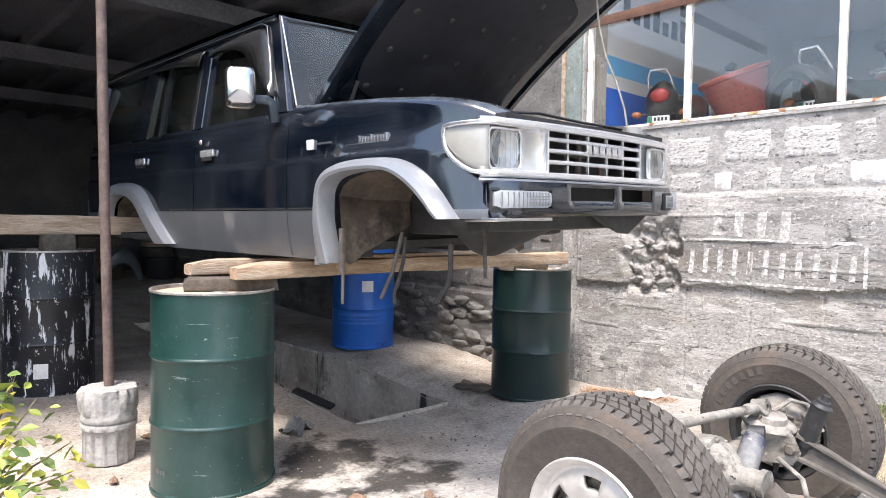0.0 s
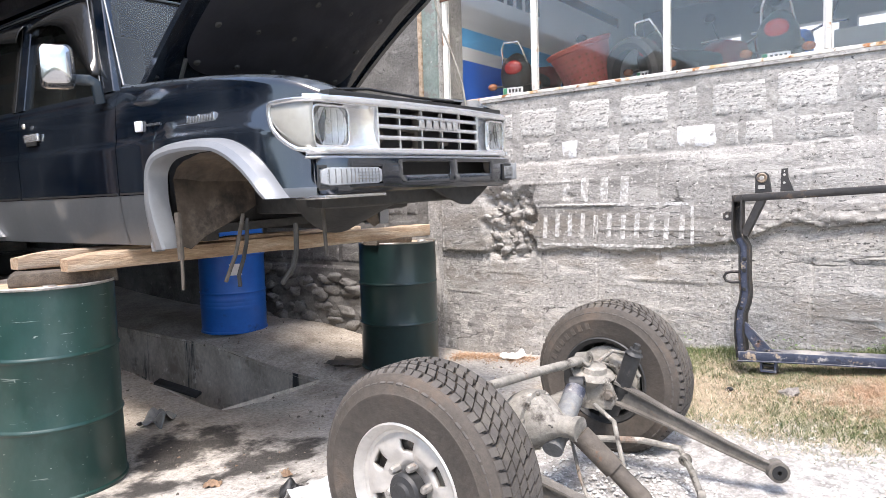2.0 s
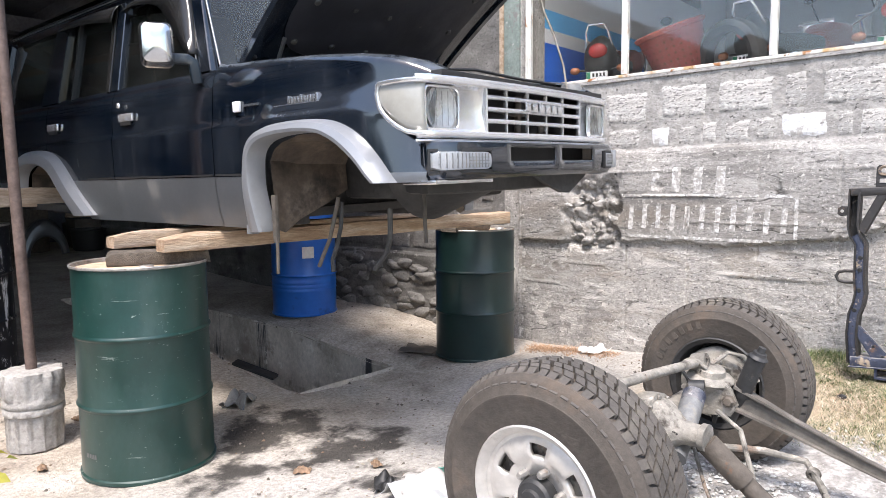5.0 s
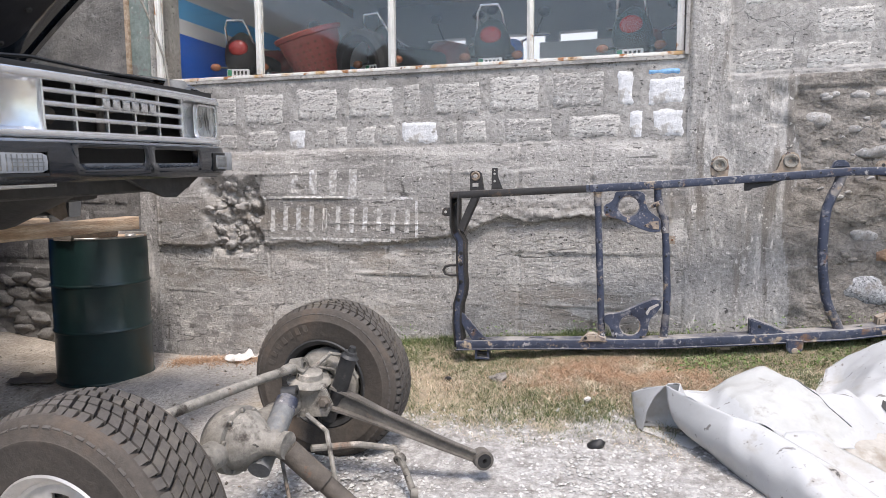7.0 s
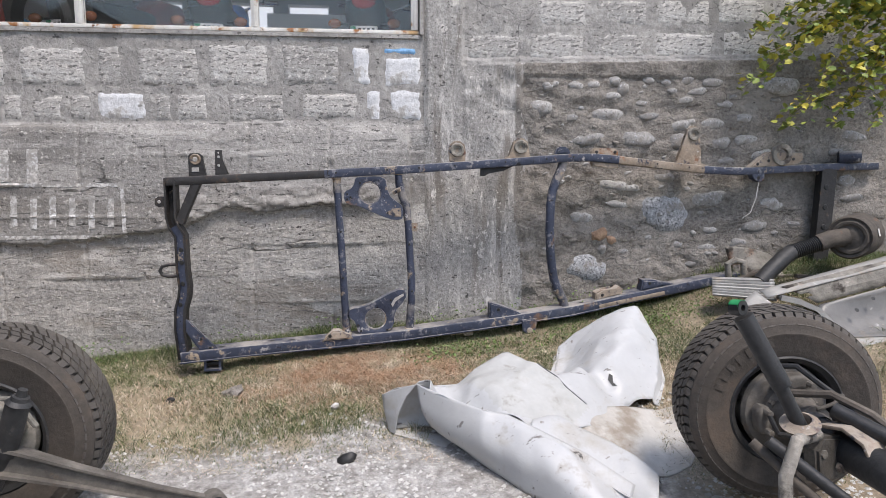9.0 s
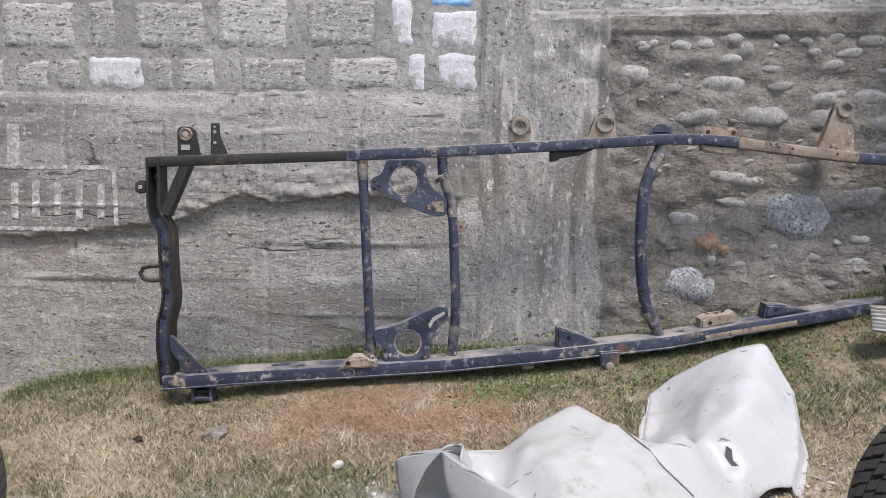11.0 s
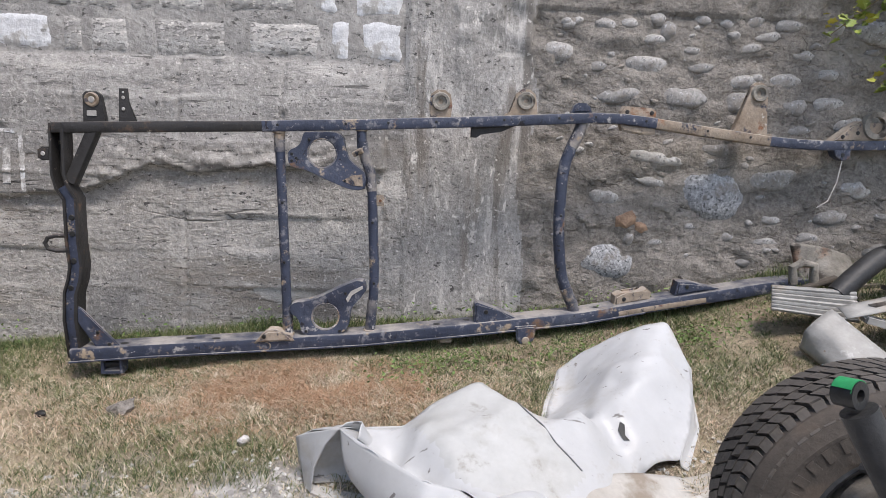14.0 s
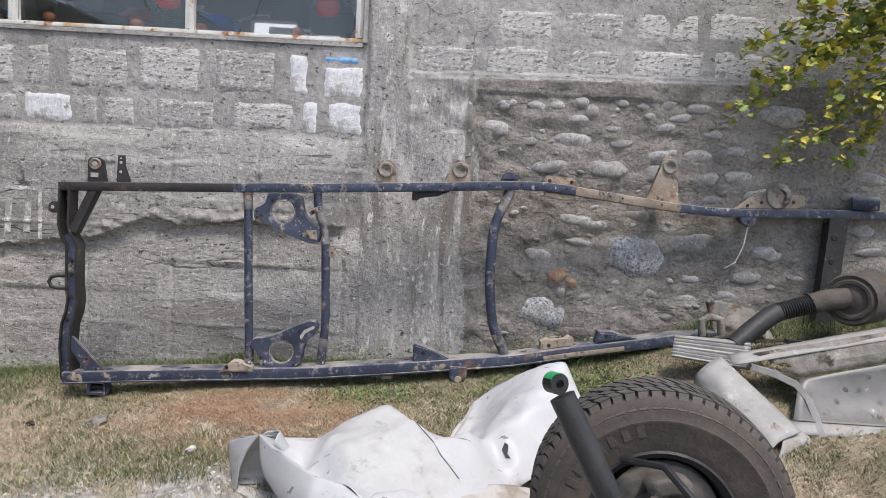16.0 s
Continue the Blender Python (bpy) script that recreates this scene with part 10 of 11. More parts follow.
for k, (x, y, s, mt, lb) in enumerate(((0.626, 3.742, 0.022, "chalk", "small white stone in the dry grass"), (0.17, 3.95, 0.045, "rubble_mortar", "grey lump of mortar in the grass"), (0.69, 3.36, 0.035, "black_trim", "dark clod on the chippings"), (-0.25, 3.4, 0.05, "plaster", "pale lump of mortar in the grass"),
                                       (-0.1, 3.95, 0.02, "black_trim", "dark clod in the grass"), (1.95, 3.45, 0.02, "chalk", "small white stone in the dry grass"))):
    bm = bmesh.new()
    blob(bm, (0, 0, 0), (s, s * 0.8, s * 0.6), 0.35, k * 3.7, 0.3, 2)
    ob = tagged(part("stone", bm, M[mt], sharp=50), lb, "stone")
    ob.location = (x, y, ground_z(x, y) + s * 0.25)

# ---- clutter in the dark end of the garage ----
gz = ground_z(-10.3, 3.7)
wing2 = empty("car_wing", pose(-10.3, 3.7, gz), "dull silver car wing lying in the dark garage", "car part")
bm = bmesh.new()
rows = []
for i in range(25):
    a = math.pi * i / 24
    row = []
    for r, d in ((0.30, 0.05), (0.30, 0.0), (0.315, -0.02), (0.36, -0.03), (0.42, -0.01), (0.45, 0.04), (0.46, 0.1)):
        stretch_ = 1.0 + 0.25 * math.sin(a) * (r - 0.3) / 0.15
        row.append(bm.verts.new((-d, -r * math.cos(a) * 0.72, r * math.sin(a) * 0.95 * stretch_)))
    rows.append(row)
for r, q in zip(rows, rows[1:]):
    for k in range(len(r) - 1):
        bm.faces.new((r[k], r[k + 1], q[k + 1], q[k]))
ob = part("wing_skin", bm, M["cladding"], wing2)
md = ob.modifiers.new("thickness", "SOLIDIFY")
md.thickness = 0.006
bm = bmesh.new()
lathe(bm, [(0.0, 0.0), (0.2, 0.0), (0.215, 0.02), (0.24, 0.3), (0.26, 0.31), (0.26, 0.33), (0.23, 0.33), (0.2, 0.03), (0.0, 0.02)], 32)
ob = tagged(part("oil_tub", bm, M["black_trim"]), "black plastic oil tub on the garage floor", "tub")
ob.location = (-10.2, 4.25, ground_z(-10.2, 4.25))
for k, (x, y, w, d, h, mt, lb) in enumerate(((-10.9, 2.7, 0.5, 0.4, 0.55, "dark_metal", "dark steel parts box in the garage"), (-11.2, 3.6, 0.7, 0.5, 0.7, "old_wood", "old dark wooden crate in the garage"),
                                             (-10.8, 4.4, 0.4, 0.3, 0.45, "dirt_metal", "grimy steel parts box in the garage"), (-11.0, 1.6, 0.6, 0.5, 0.8, "dark_metal", "dark steel parts box in the garage"))):
    cb = empty("parts_box", pose(x, y, ground_z(x, y), 0, 0, 7 * k - 9), lb, "box")
    bm = bmesh.new()
    box(bm, (-d / 2, -w / 2, 0.0), (d / 2, w / 2, h), 0.012)
    part("body", bm, M[mt], cb)
    bm = bmesh.new()
    box(bm, (-d / 2 - 0.012, -w / 2 - 0.012, h + 0.002), (d / 2 + 0.012, w / 2 + 0.012, h + 0.03), 0.006)
    part("lid", bm, M["black_trim"], cb)
for k in range(3):
    bm = bmesh.new()
    box(bm, (-0.1, -0.24, 0.0), (0.1, 0.24, 0.03), 0.005)
    for v in bm.verts:
        v.co.z += 0.004 * noise.noise(v.co * 9)
    ob = tagged(part("board", bm, M["wood"]), "short pale sawn board on a parts box", "board")
    ob.matrix_world = pose(-10.8, 4.4, ground_z(-10.8, 4.4) + 0.483 + 0.034 * k, 0, 0, 12 + 9 * k)


# ---- motorcycles and a basket behind the shop window ----
def motorcycle(x, y, turn, tank, label):
    """A parked light motorcycle; its tail looks along -y before the turn."""
    root = empty("motorcycle", pose(x, y, FL, 0, 0, turn), label, "motorcycle", "parked motorcycles")

    def p(name, bm, mat, lab="", par=None):
        return part(name, bm, M[mat], par or root, lab)

    for yy, nm in ((0.0, "rear_wheel"), (1.22, "front_wheel")):
        bm = bmesh.new()
        lathe(bm, [(0.24, -0.04), (0.29, -0.035), (0.3, 0.0), (0.29, 0.035), (0.24, 0.04)], 32, Matrix.Translation((0, yy, 0.3)) @ pose(0, 0, 0, 0, 90, 0), close=True)
        w = p(nm, bm, "black_trim")
        bm = bmesh.new()
        lathe(bm, [(0.23, -0.015), (0.24, 0.0), (0.23, 0.015)], 32, Matrix.Translation((0, yy, 0.3)) @ pose(0, 0, 0, 0, 90, 0), close=True)
        p("rim", bm, "chrome", "", w)
    bm = bmesh.new()
    sweep(bm, [(0, -0.28, 0.62), (0, -0.1, 0.7), (0, 0.2, 0.72), (0, 0.45, 0.74)], rrect(0.2, 0.1, 0.03, 3), scale=(0.7, 1, 1.1, 0.9))
    p("seat", bm, "black_trim")
    bm = bmesh.new()
    sweep(bm, [(0, 0.4, 0.74), (0, 0.55, 0.8), (0, 0.75, 0.82), (0, 0.88, 0.76)], rrect(0.26, 0.2, 0.07, 4), scale=(0.6, 1, 0.95, 0.6))
    p("fuel_tank", bm, tank)
    bm = bmesh.new()
    sweep(bm, [(0, -0.36, 0.66), (0, -0.2, 0.66), (0, 0.1, 0.62)], rrect(0.2, 0.16, 0.04, 3), scale=(0.75, 1, 1))
    blob(bm, (0, -0.3, 0.68), (0.135, 0.1, 0.19), 0.05, 2, 0, 3)
    p("tail_cowl", bm, "tail_black")
    bm = bmesh.new()
    blob(bm, (0, -0.385, 0.74), (0.075, 0.035, 0.06), 0.0, 0, 0, 3)
    p("tail_lamp", bm, "red_lens", "red tail lamp")
    for s in (-1, 1):
        bm = bmesh.new()
        tube(bm, [(s * 0.07, -0.34, 0.6), (s * 0.15, -0.36, 0.6)], 0.008, 8)
        st = p("indicator_stalk", bm, "black_trim")
        bm = bmesh.new()
        blob(bm, (s * 0.185, -0.37, 0.6), (0.042, 0.03, 0.03), 0.0, 0, 0, 2)
        p("indicator", bm, "amber_lens", "amber indicator", st)
    bm = bmesh.new()
    tube(bm, [(-0.09, -0.1, 0.74), (-0.1, -0.33, 0.78), (-0.085, -0.42, 0.88), (-0.06, -0.44, 0.93), (0.06, -0.44, 0.93), (0.085, -0.42, 0.88), (0.1, -0.33, 0.78), (0.09, -0.1, 0.74)], 0.009, 10)
    p("grab_rail", bm, "chrome", "bright chrome grab rail")
    bm = bmesh.new()
    prism(bm, rrect(0.17, 0.1, 0.008), 0.004, Matrix.Translation((0, -0.4, 0.53)) @ pose(0, 0, 0, 90, 0, 0))
    pl = p("number_plate", bm, "plate_white", "white plate with a green edge")
    bm = bmesh.new()
    box(bm, (-0.083, -0.4055, 0.483), (-0.05, -0.4045, 0.577))
    p("green_edge", bm, "plate_green", "", pl)
    for r in range(2):
        for k in range(4):
            bm = bmesh.new()
            box(bm, (-0.035 + 0.028 * k, -0.4055, 0.497 + 0.042 * r), (-0.018 + 0.028 * k, -0.4045, 0.525 + 0.042 * r))
            p("dark_bar", bm, "ink", "", pl)
    bm = bmesh.new()
    sweep(bm, [(0, -0.38, 0.42), (0, -0.3, 0.55), (0, -0.05, 0.64)], rrect(0.13, 0.02, 0.008, 2))
    p("rear_mudguard", bm, "black_trim")
    bm = bmesh.new()
    tube(bm, [(-0.34, 0.82, 0.98), (-0.2, 0.92, 1.0), (0, 0.95, 0.92), (0.2, 0.92, 1.0), (0.34, 0.82, 0.98)], 0.012, 10)
    hb = p("handlebar", bm, "chrome")
    for s in (-1, 1):
        bm = bmesh.new()
        tube(bm, [(s * 0.22, 0.9, 1.0), (s * 0.27, 0.88, 1.14)], 0.006, 8)
        blob(bm, (s * 0.29, 0.88, 1.19), (0.06, 0.012, 0.04), 0.0, 0, 0, 2)
        p("mirror", bm, "black_trim", "", hb)
    bm = bmesh.new()
    sweep(bm, [(0, 0.2, 0.35), (0, 0.6, 0.38)], rrect(0.22, 0.28, 0.05, 3))
    p("engine", bm, "dark_metal")
    for s in (-1, 1):
        bm = bmesh.new()
        tube(bm, [(s * 0.08, 0.95, 0.95), (s * 0.08, 1.22, 0.3)], 0.02, 10)
        p("fork_leg", bm, "chrome")
        bm = bmesh.new()
        tube(bm, [(s * 0.1, 0.0, 0.3), (s * 0.1, 0.02, 0.62)], 0.022, 10)
        p("shock", bm, "chrome")
    return root


motorcycle(-2.2, 5.6, 14, "red_plastic", "black motorcycle with a red tail lamp, parked by the striped wall")
motorcycle(-0.93, 5.72, -16, "red_plastic", "red motorcycle with a chrome grab rail, parked in the shop")
motorcycle(-0.21, 5.75, 4, "deep_blue", "black motorcycle with a red tail lamp, parked in the shop")
motorcycle(0.8, 5.72, -6, "red_plastic", "motorcycle with a white plate and red tail lamp in the shop")
motorcycle(1.5, 5.9, 8, "deep_blue", "black motorcycle with a red tail lamp, parked in the shop")
# red basket on a crate
bk = empty("plastic_basket", pose(-1.6, 5.35, FL + 0.24, 0, 0, 0), "large faded red plastic basket standing on a dark crate", "basket")
bm = bmesh.new()
mm = Matrix.Translation((0.07, 0, 0.43)) @ pose(0, 0, 0, 12, -16, 12) @ Matrix.Scale(0.86, 4)
lathe(bm, [(0.0, -0.2), (0.19, -0.2), (0.2, -0.19), (0.27, 0.16), (0.29, 0.17), (0.3, 0.2), (0.28, 0.21), (0.26, 0.17), (0.19, -0.18), (0.0, -0.185)], 48, mm)
part("basket_shell", bm, M["red_plastic"], bk)
bm = bmesh.new()
for k in range(5):
    for i in range(26):
        a = 2 * math.pi * i / 26
        z = -0.12 + 0.055 * k
        r = 0.2 + 0.07 * (z + 0.19) / 0.35 + 0.003
        c = mm @ Vector((r * math.cos(a), r * math.sin(a), z))
        d = (mm.to_3x3() @ Vector((math.cos(a), math.sin(a), 0))).normalized()
        q = d.to_track_quat("Z", "Y").to_matrix().to_4x4()
        lathe(bm, [(0.009, 0.0), (0.0, 0.001)], 8, Matrix.Translation(c) @ q)
ob = part("holes", bm, M["rust_bar"], bk)
ob["kind"] = "stuff"
bm = bmesh.new()
box(bm, (-0.35, -0.2, -0.24), (0.3, 0.3, 0.25), 0.01)
part("crate_under", bm, M["dark_metal"], bk)
bm = bmesh.new()
lathe(bm, [(0.2, -0.05), (0.25, -0.07), (0.29, -0.045), (0.3, 0.0), (0.29, 0.045), (0.25, 0.07), (0.2, 0.05)], 36, pose(-1.12, 5.3, FL + 0.27 + 0.29, 0, 82, 68) @ Matrix.Scale(0.9, 4), close=True)
ob = tagged(part("spare_tyre", bm, M["tail_black"]), "dark motorcycle tyre standing on a shelf", "tyre")
bm = bmesh.new()
box(bm, (-1.35, 5.12, FL), (-0.9, 5.5, FL + 0.29), 0.01)
tagged(part("low_shelf", bm, M["dark_metal"]), "low dark steel shelf under the window", "shelf")
for x, y, r in ((0.3, 7.2, 0.36),):
    bm = bmesh.new()
    box(bm, (x - 0.4, y, FL), (x + 0.3, y + 0.05, FL + 1.04), 0.006)
    tagged(part("white_board", bm, M["room_white"]), "plain white board leaning in the shop", "board")


# ---- grass, chippings and bushes ----
def blades(name, count, place, height, width, mat, label, seed, lean=0.5):
    """Tapered blades, scattered by place(rng) -> (x, y, height factor) or None."""
    rg = random.Random(seed)
    verts, faces = [], []
    made = 0
    while made < count:
        q = place(rg)
        if q is None:
            continue
        x, y, k = q
        made += 1
        z = ground_z(x, y) - 0.004
        h = height * k * rg.uniform(0.5, 1.3)
        a, b = rg.uniform(0, 6.283), rg.uniform(0, 6.283)
        w = width * rg.uniform(0.6, 1.3) / 2
        l = h * lean * rg.uniform(0.3, 1.6)
        dx, dy = math.cos(a) * w, math.sin(a) * w
        lx, ly = math.cos(b) * l, math.sin(b) * l
        i = len(verts)
        verts += [(x - dx, y - dy, z), (x + dx, y + dy, z), (x + dx * 0.7 + lx * 0.4, y + dy * 0.7 + ly * 0.4, z + h * 0.6), (x - dx * 0.7 + lx * 0.4, y - dy * 0.7 + ly * 0.4, z + h * 0.6), (x + lx, y + ly, z + h * rg.uniform(0.75, 1.0))]
        faces += [(i, i + 1, i + 2, i + 3), (i + 3, i + 2, i + 4)]
    me = bpy.data.meshes.new(name)
    me.from_pydata(verts, [], faces)
    me.materials.append(M[mat])
    return tagged(new(name, me), label, "grass", kind="stuff")


def lawn(rg):
    x, y = rg.uniform(-1.2, 3.9), rg.uniform(3.05, 4.68)
    edge = 3.42 + 0.16 * noise.noise(Vector((x * 2.2, 1, 1))) - 0.5 * max(0.0, min(1.0, (x - 1.6) / 0.6))
    if y < edge + rg.uniform(-0.12, 0.2) or x < -0.95 + 0.5 * (4.7 - y) + rg.uniform(-0.2, 0.2):
        return None
    if ((x - 1.36) / 0.36) ** 2 + ((y - 3.46) / 0.2) ** 2 < 1 or ((x - 1.82) / 0.24) ** 2 + ((y - 3.8) / 0.25) ** 2 < 1:
        return None
    if noise.noise(Vector((x * 3.1, y * 3.1, 4))) < -0.4 and rg.random() < 0.6:
        return None
    clump = noise.noise(Vector((x * 11, y * 11, 6))) + 0.6 * noise.noise(Vector((x * 27, y * 27, 9)))
    if clump < -0.2 and rg.random() < 0.55:
        return None
    return x, y, 0.75 + 0.9 * max(0.0, clump)


def lawn_green(rg):
    q = lawn(rg)
    if q is None:
        return None
    x, y, k = q
    green = noise.noise(Vector((x * 1.9, y * 2.3, 8))) + 0.9 * max(0.0, (y - 4.05) / 0.5) - 0.55 * math.exp(-((x - 0.75) / 0.55) ** 2 - ((y - 4.0) / 0.3) ** 2) + 0.6 * max(0.0, min(1.0, (x - 0.95) / 0.4)) * max(0.0, min(1.0, (y - 3.8) / 0.2))
    return (x, y, k + 0.5 * max(0.0, (y - 4.2) / 0.4)) if green + rg.uniform(-0.3, 0.3) > 0.0 else None


def lawn_dry(rg):
    q = lawn(rg)
    if q is None:
        return None
    x, y, k = q
    dry = math.exp(-((x - 0.75) / 0.6) ** 2 - ((y - 4.0) / 0.35) ** 2) + noise.noise(Vector((x * 2.3, y * 2.3, 15)))
    return q if dry + rg.uniform(-0.3, 0.3) > 0.1 else None


def foot_of_wall(rg):
    x = rg.uniform(-0.95, 3.8)
    if noise.noise(Vector((x * 2.7, 3, 3))) + 0.25 < rg.uniform(-0.4, 0.4):
        return None
    return x, 4.66 - abs(rg.gauss(0, 0.1)), 1.0 + 0.7 * noise.noise(Vector((x * 3, 7, 7)))


blades("lawn_mixed", 96000, lawn, 0.026, 0.0027, "grass", "short mixed green and straw grass", 11, 1.1)
blades("lawn_green", 80000, lawn_green, 0.03, 0.0026, "green_grass", "short green grass by the wall", 12, 1.0)
blades("lawn_dry", 44000, lawn_dry, 0.024, 0.0026, "dry_grass", "flattened straw-dry grass", 13, 1.9)
blades("wall_grass", 9000, foot_of_wall, 0.055, 0.003, "green_grass", "short green grass at the wall's foot", 14, 0.5)


def singed(rg):
    x, y = rg.gauss(0.78, 0.3), rg.gauss(4.06, 0.13)
    return (x, y, 1.0) if y < 4.3 and noise.noise(Vector((x * 5, y * 6, 3))) > rg.uniform(-0.5, 0.3) else None


blades("singed_grass", 15000, singed, 0.024, 0.0026, "rust_grass", "reddish singed grass under the chassis rail", 16, 2.0)


def tuft(rg):
    x = rg.uniform(-2.25, -1.55)
    return x, 4.6 - abs(rg.gauss(0, 0.1)), 1.0


blades("dead_grass", 1500, tuft, 0.03, 0.004, "rust_grass", "rusty dead grass along the wall", 15, 2.2)


def weed_leaves(name, place, count, size, mat, label, seed, lobed=False):
    """Small broad leaves near the ground or on twigs."""
    rg = random.Random(seed)
    verts, faces = [], []
    for _ in range(count):
        x, y, z = place(rg)
        s = size * rg.uniform(0.5, 1.3)
        m = Matrix.Translation((x, y, z)) @ Euler((rg.uniform(-0.9, 0.9), rg.uniform(-0.9, 0.9), rg.uniform(0, 6.28))).to_matrix().to_4x4()
        i = len(verts)
        if lobed:
            # five blunt lobes, notched between
            ring = [(0, -0.9, 0), (0.34, -0.62, 0.05), (0.68, -0.42, 0.14), (0.46, -0.1, 0.08), (0.72, 0.26, 0.18), (0.36, 0.42, 0.08), (0.08, 0.95, -0.12), (-0.36, 0.42, 0.08), (-0.72, 0.26, 0.18), (-0.46, -0.1, 0.08), (-0.68, -0.42, 0.14), (-0.34, -0.62, 0.05)]
            verts += [tuple(m @ (Vector(p) * s)) for p in ring + [(0, 0, -0.03)]]
            faces += [(i + k, i + (k + 1) % 12, i + 12) for k in range(12)]
            continue
        pts = [(0, -1, 0), (0.42, -0.45, 0.12), (0.5, 0.15, 0.16), (0, 1, -0.1), (-0.5, 0.15, 0.16), (-0.42, -0.45, 0.12), (0, 0, -0.02)]
        verts += [tuple(m @ (Vector(p) * s)) for p in pts]
        faces += [(i, i + 1, i + 6), (i + 1, i + 2, i + 6), (i + 2, i + 3, i + 6), (i + 3, i + 4, i + 6), (i + 4, i + 5, i + 6), (i + 5, i, i + 6)]
    me = bpy.data.meshes.new(name)
    me.from_pydata(verts, [], faces)
    me.materials.append(M[mat])
    return new(name, me)


def wall_weed(rg):
    x = rg.choice((-0.75, -0.62, 0.0, 0.55, 1.15, 1.5, 1.9, 2.2)) + rg.gauss(0, 0.09)
    y = 4.6 - abs(rg.gauss(0, 0.06))
    return x, y, ground_z(x, y) + rg.uniform(0.02, 0.13)


tagged(weed_leaves("wall_weeds", wall_weed, 500, 0.009, "clover", "", 21), "low broad-leaved weeds at the wall's foot", "weed", kind="stuff")


def rail_weed(rg):
    x = rg.choice((1.15, 1.35, 1.75, 2.0, 2.2, 2.4)) + rg.gauss(0, 0.11)
    y = 4.24 + 0.08 * (x - 1.1) - abs(rg.gauss(0, 0.09))
    return x, y, ground_z(x, y) + rg.uniform(0.015, 0.07)


tagged(weed_leaves("rail_weeds", rail_weed, 1300, 0.008, "clover", "", 22), "low green weeds along the chassis rail", "weed", kind="stuff")


def chip_bed():
    rg = random.Random(31)
    verts, faces = [], []
    octa = ((0, 2, 4), (2, 1, 4), (1, 3, 4), (3, 0, 4), (2, 0, 5), (1, 2, 5), (3, 1, 5), (0, 3, 5))
    made = 0
    while made < 16000:
        x, y = rg.uniform(-0.9, 2.6), rg.uniform(1.9, 3.75)
        lim = 3.46 + 0.2 * noise.noise(Vector((x * 2.2, 1, 1)))
        if y > lim + rg.uniform(-0.2, 0.25) or x < -0.4 + rg.uniform(-0.45, 0.5):
            continue
        if noise.noise(Vector((x * 2.6, y * 2.6, 9))) < -0.2 and rg.random() < 0.8:
            continue
        made += 1
        s = rg.choice((0.004, 0.005, 0.006, 0.008, 0.011))
        a = rg.uniform(0, 6.28)
        c, d = math.cos(a), math.sin(a)
        z = ground_z(x, y) + s * 0.25
        i = len(verts)
        for p in ((1, 0, 0), (-1, 0, 0), (0, 1, 0), (0, -1, 0), (0, 0, 1), (0, 0, -1)):
            k = s * rg.uniform(0.6, 1.4)
            px, py, pz = p[0] * k, p[1] * k * 0.8, p[2] * k * 0.6
            verts.append((x + c * px - d * py, y + d * px + c * py, z + pz))
        faces += [tuple(i + q for q in f) for f in octa]
    me = bpy.data.meshes.new("chippings")
    me.from_pydata(verts, [], faces)
    me.materials.append(M["chips"])
    tagged(new("chippings", me), "loose pale marble chippings", "gravel", kind="stuff")
    # grit on the garage floor
    verts, faces = [], []
    for _ in range(2600):
        x, y = rg.uniform(-4.6, -0.5), rg.uniform(1.2, 4.5)
        if PIT[0] < x < PIT[1] and PIT[2] < y < PIT[3]:
            continue
        s = rg.choice((0.003, 0.004, 0.006, 0.01)) * rg.uniform(0.7, 1.2)
        z = ground_z(x, y) + s * 0.2
        i = len(verts)
        for p in ((1, 0, 0), (-1, 0, 0), (0, 1, 0), (0, -1, 0), (0, 0, 1), (0, 0, -1)):
            k = s * rg.uniform(0.5, 1.5)
            verts.append((x + p[0] * k, y + p[1] * k, z + p[2] * k * 0.6))
        faces += [tuple(i + q for q in f) for f in octa]
    me = bpy.data.meshes.new("grit")
    me.from_pydata(verts, [], faces)
    me.materials.append(M["grit"])
    tagged(new("grit", me), "loose grit and crumbs on the floor", "gravel", kind="stuff")


chip_bed()


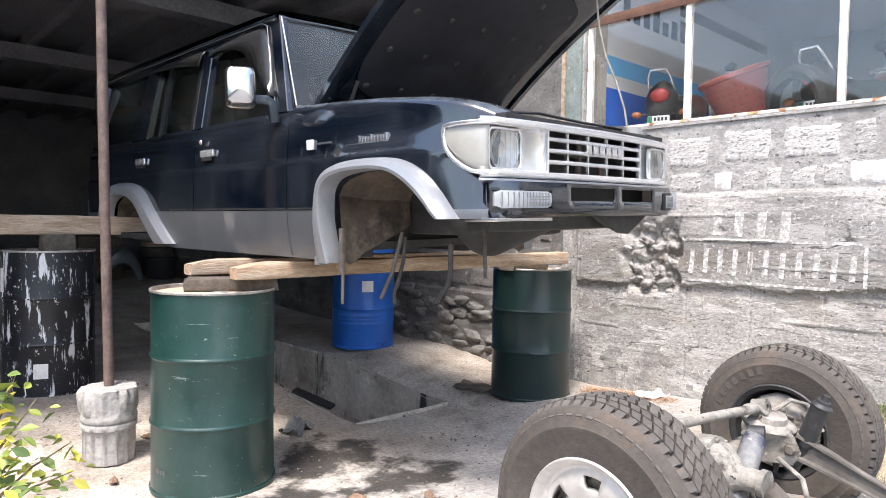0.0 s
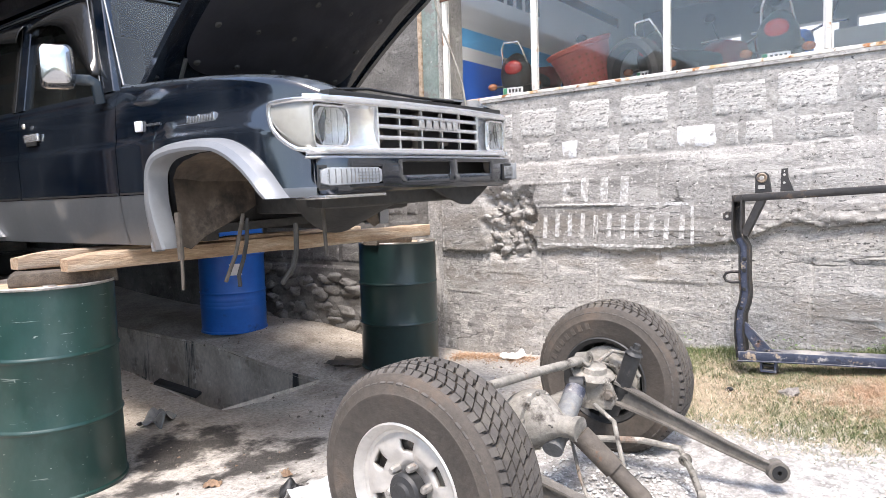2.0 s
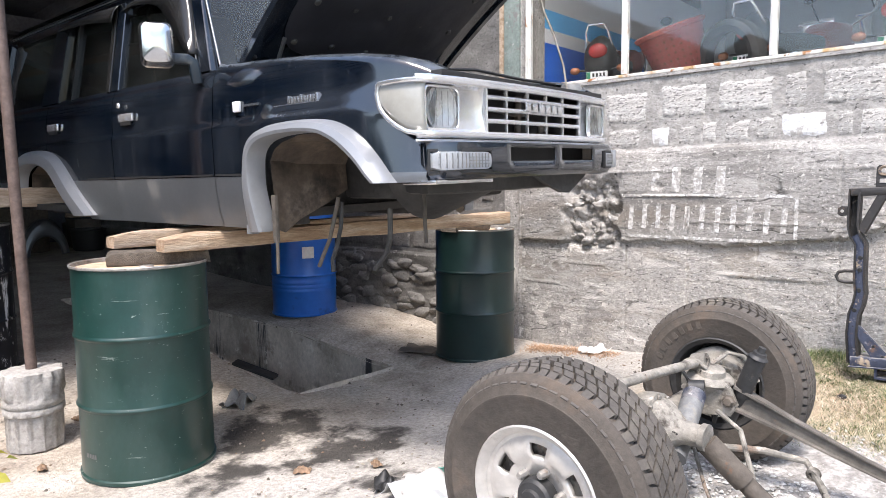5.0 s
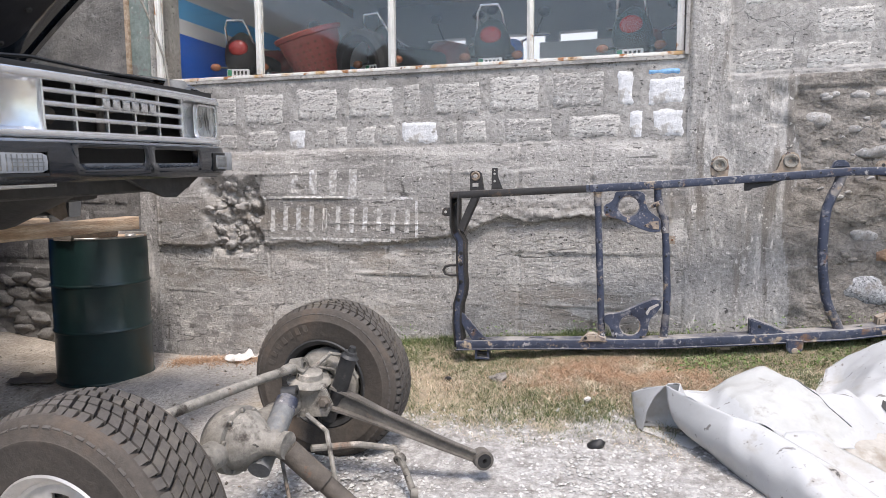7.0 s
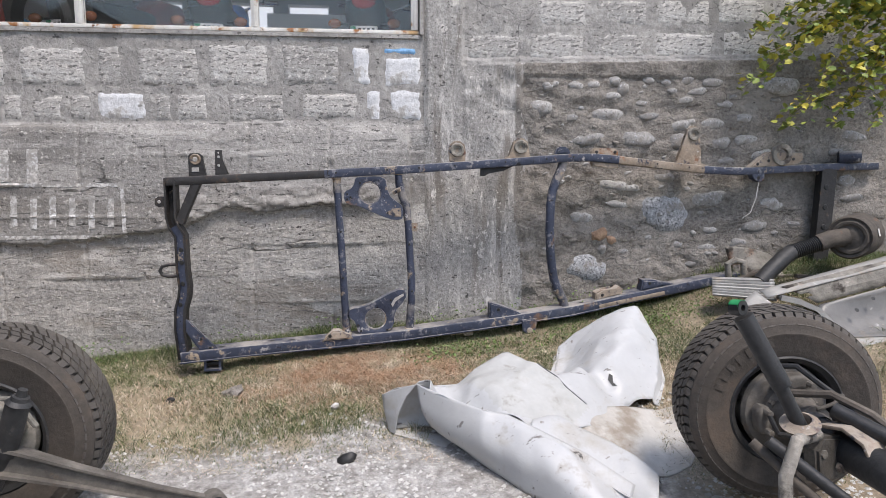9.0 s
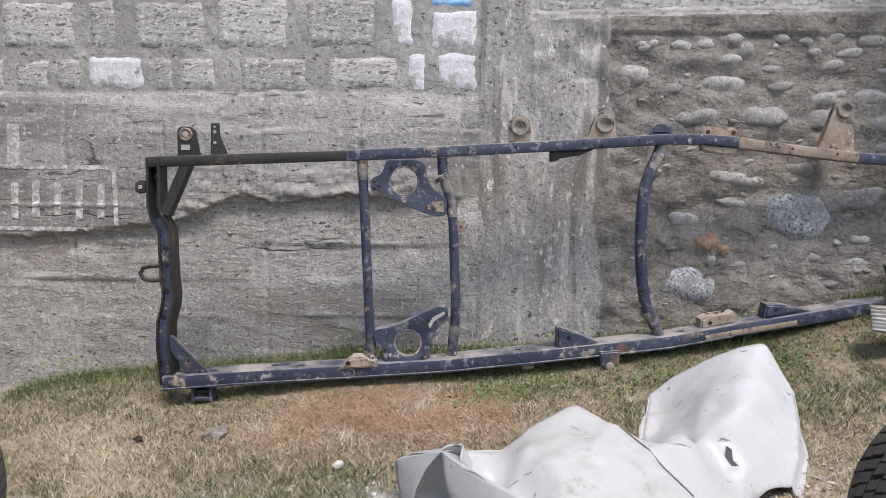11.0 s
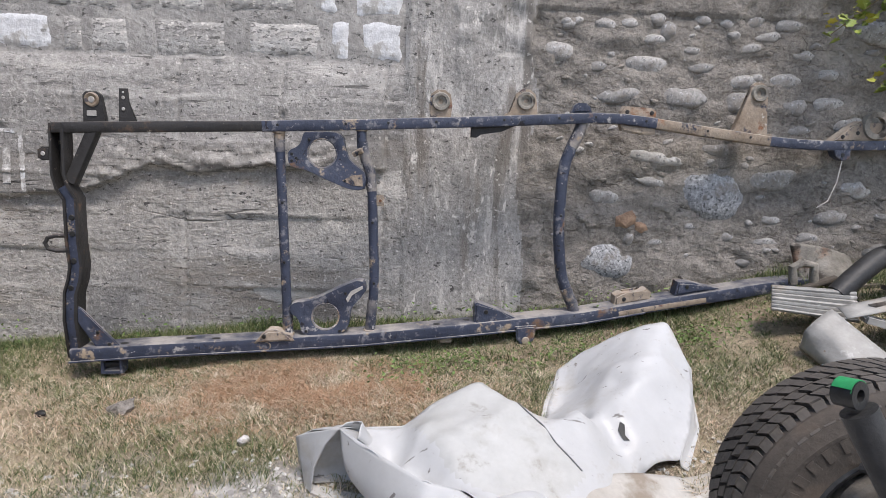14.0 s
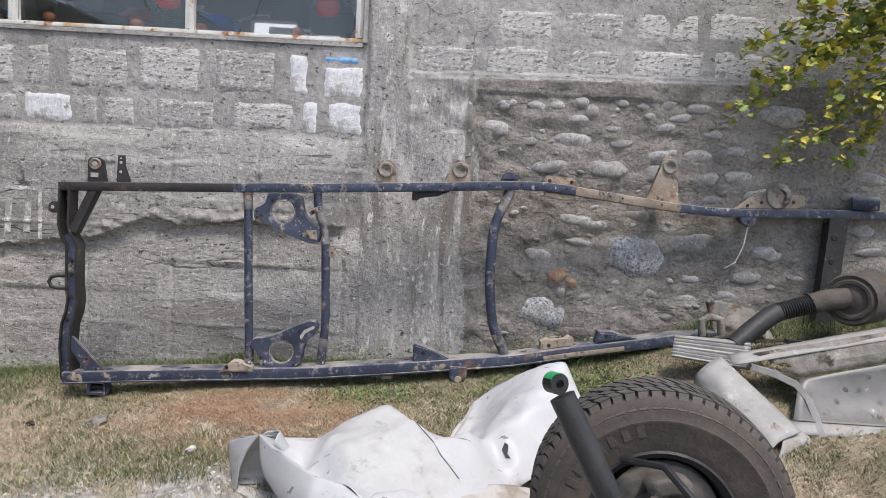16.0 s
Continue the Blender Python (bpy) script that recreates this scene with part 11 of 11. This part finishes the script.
def bush(name, base, twigs, leaf_n, leaf_size, seed, label, lobed=True):
    """A loose bush: arching twigs with leaf clusters along their outer halves."""
    rg = random.Random(seed)
    root = empty(name, Matrix.Translation(base), label, "bush")
    lines = []
    for tip, sag in twigs:
        tip = Vector(tip)
        pts = [tip * (k / 6) + Vector((0, 0, sag * math.sin(math.pi * k / 6))) + Vector([0.02 * noise.noise(Vector((k * 0.9, seed, i))) for i in range(3)]) * (k > 0) for k in range(7)]
        lines.append(pts)
        bm = bmesh.new()
        tube(bm, pts, 0.006, 6, scale=[1.3 - 0.16 * k for k in range(7)])
        part("twig", bm, M["stalk"], root)

    def place(r):
        pts = r.choice(lines)
        k = r.uniform(2.2, 5.99)
        p = pts[int(k)].lerp(pts[int(k) + 1], k % 1.0)
        s = 0.034
        return p.x + r.gauss(0, s), p.y + r.gauss(0, s), p.z + r.gauss(0, s * 0.9)

    ob = weed_leaves("foliage", place, leaf_n, leaf_size, "leaf", "", seed, lobed)
    ob.parent = root
    return root


BASE = Vector((4.15, 4.5, 2.25))
TIPS = ((2.62, 4.5, 2.28), (2.8, 4.5, 1.97), (3.04, 4.46, 2.16), (2.78, 4.5, 1.66), (3.0, 4.48, 1.47), (3.27, 4.46, 1.47), (3.4, 4.42, 1.7), (3.1, 4.46, 1.9), (3.35, 4.4, 2.1),
        (2.9, 4.5, 2.4), (3.5, 4.42, 1.5), (3.2, 4.46, 1.72), (2.9, 4.5, 1.85), (3.6, 4.4, 1.9), (3.3, 4.44, 2.35))
bush("bush", BASE, [(Vector(tip) - BASE, 0.06 + 0.04 * (k % 4)) for k, tip in enumerate(TIPS)], 2600, 0.027, 41,
     "yellowing green bush hanging over the wall")
bush("bush", (-2.05, 0.62, -0.05), [((-0.1, 0.35, 0.62), 0.1), ((0.1, 0.28, 0.5), 0.1), ((-0.05, 0.45, 0.45), 0.1), ((0.25, 0.25, 0.42), 0.08), ((0.12, 0.42, 0.4), 0.1), ((-0.15, 0.3, 0.72), 0.05)], 170, 0.032, 42,
     "small yellow-green weed bush on the floor", False)
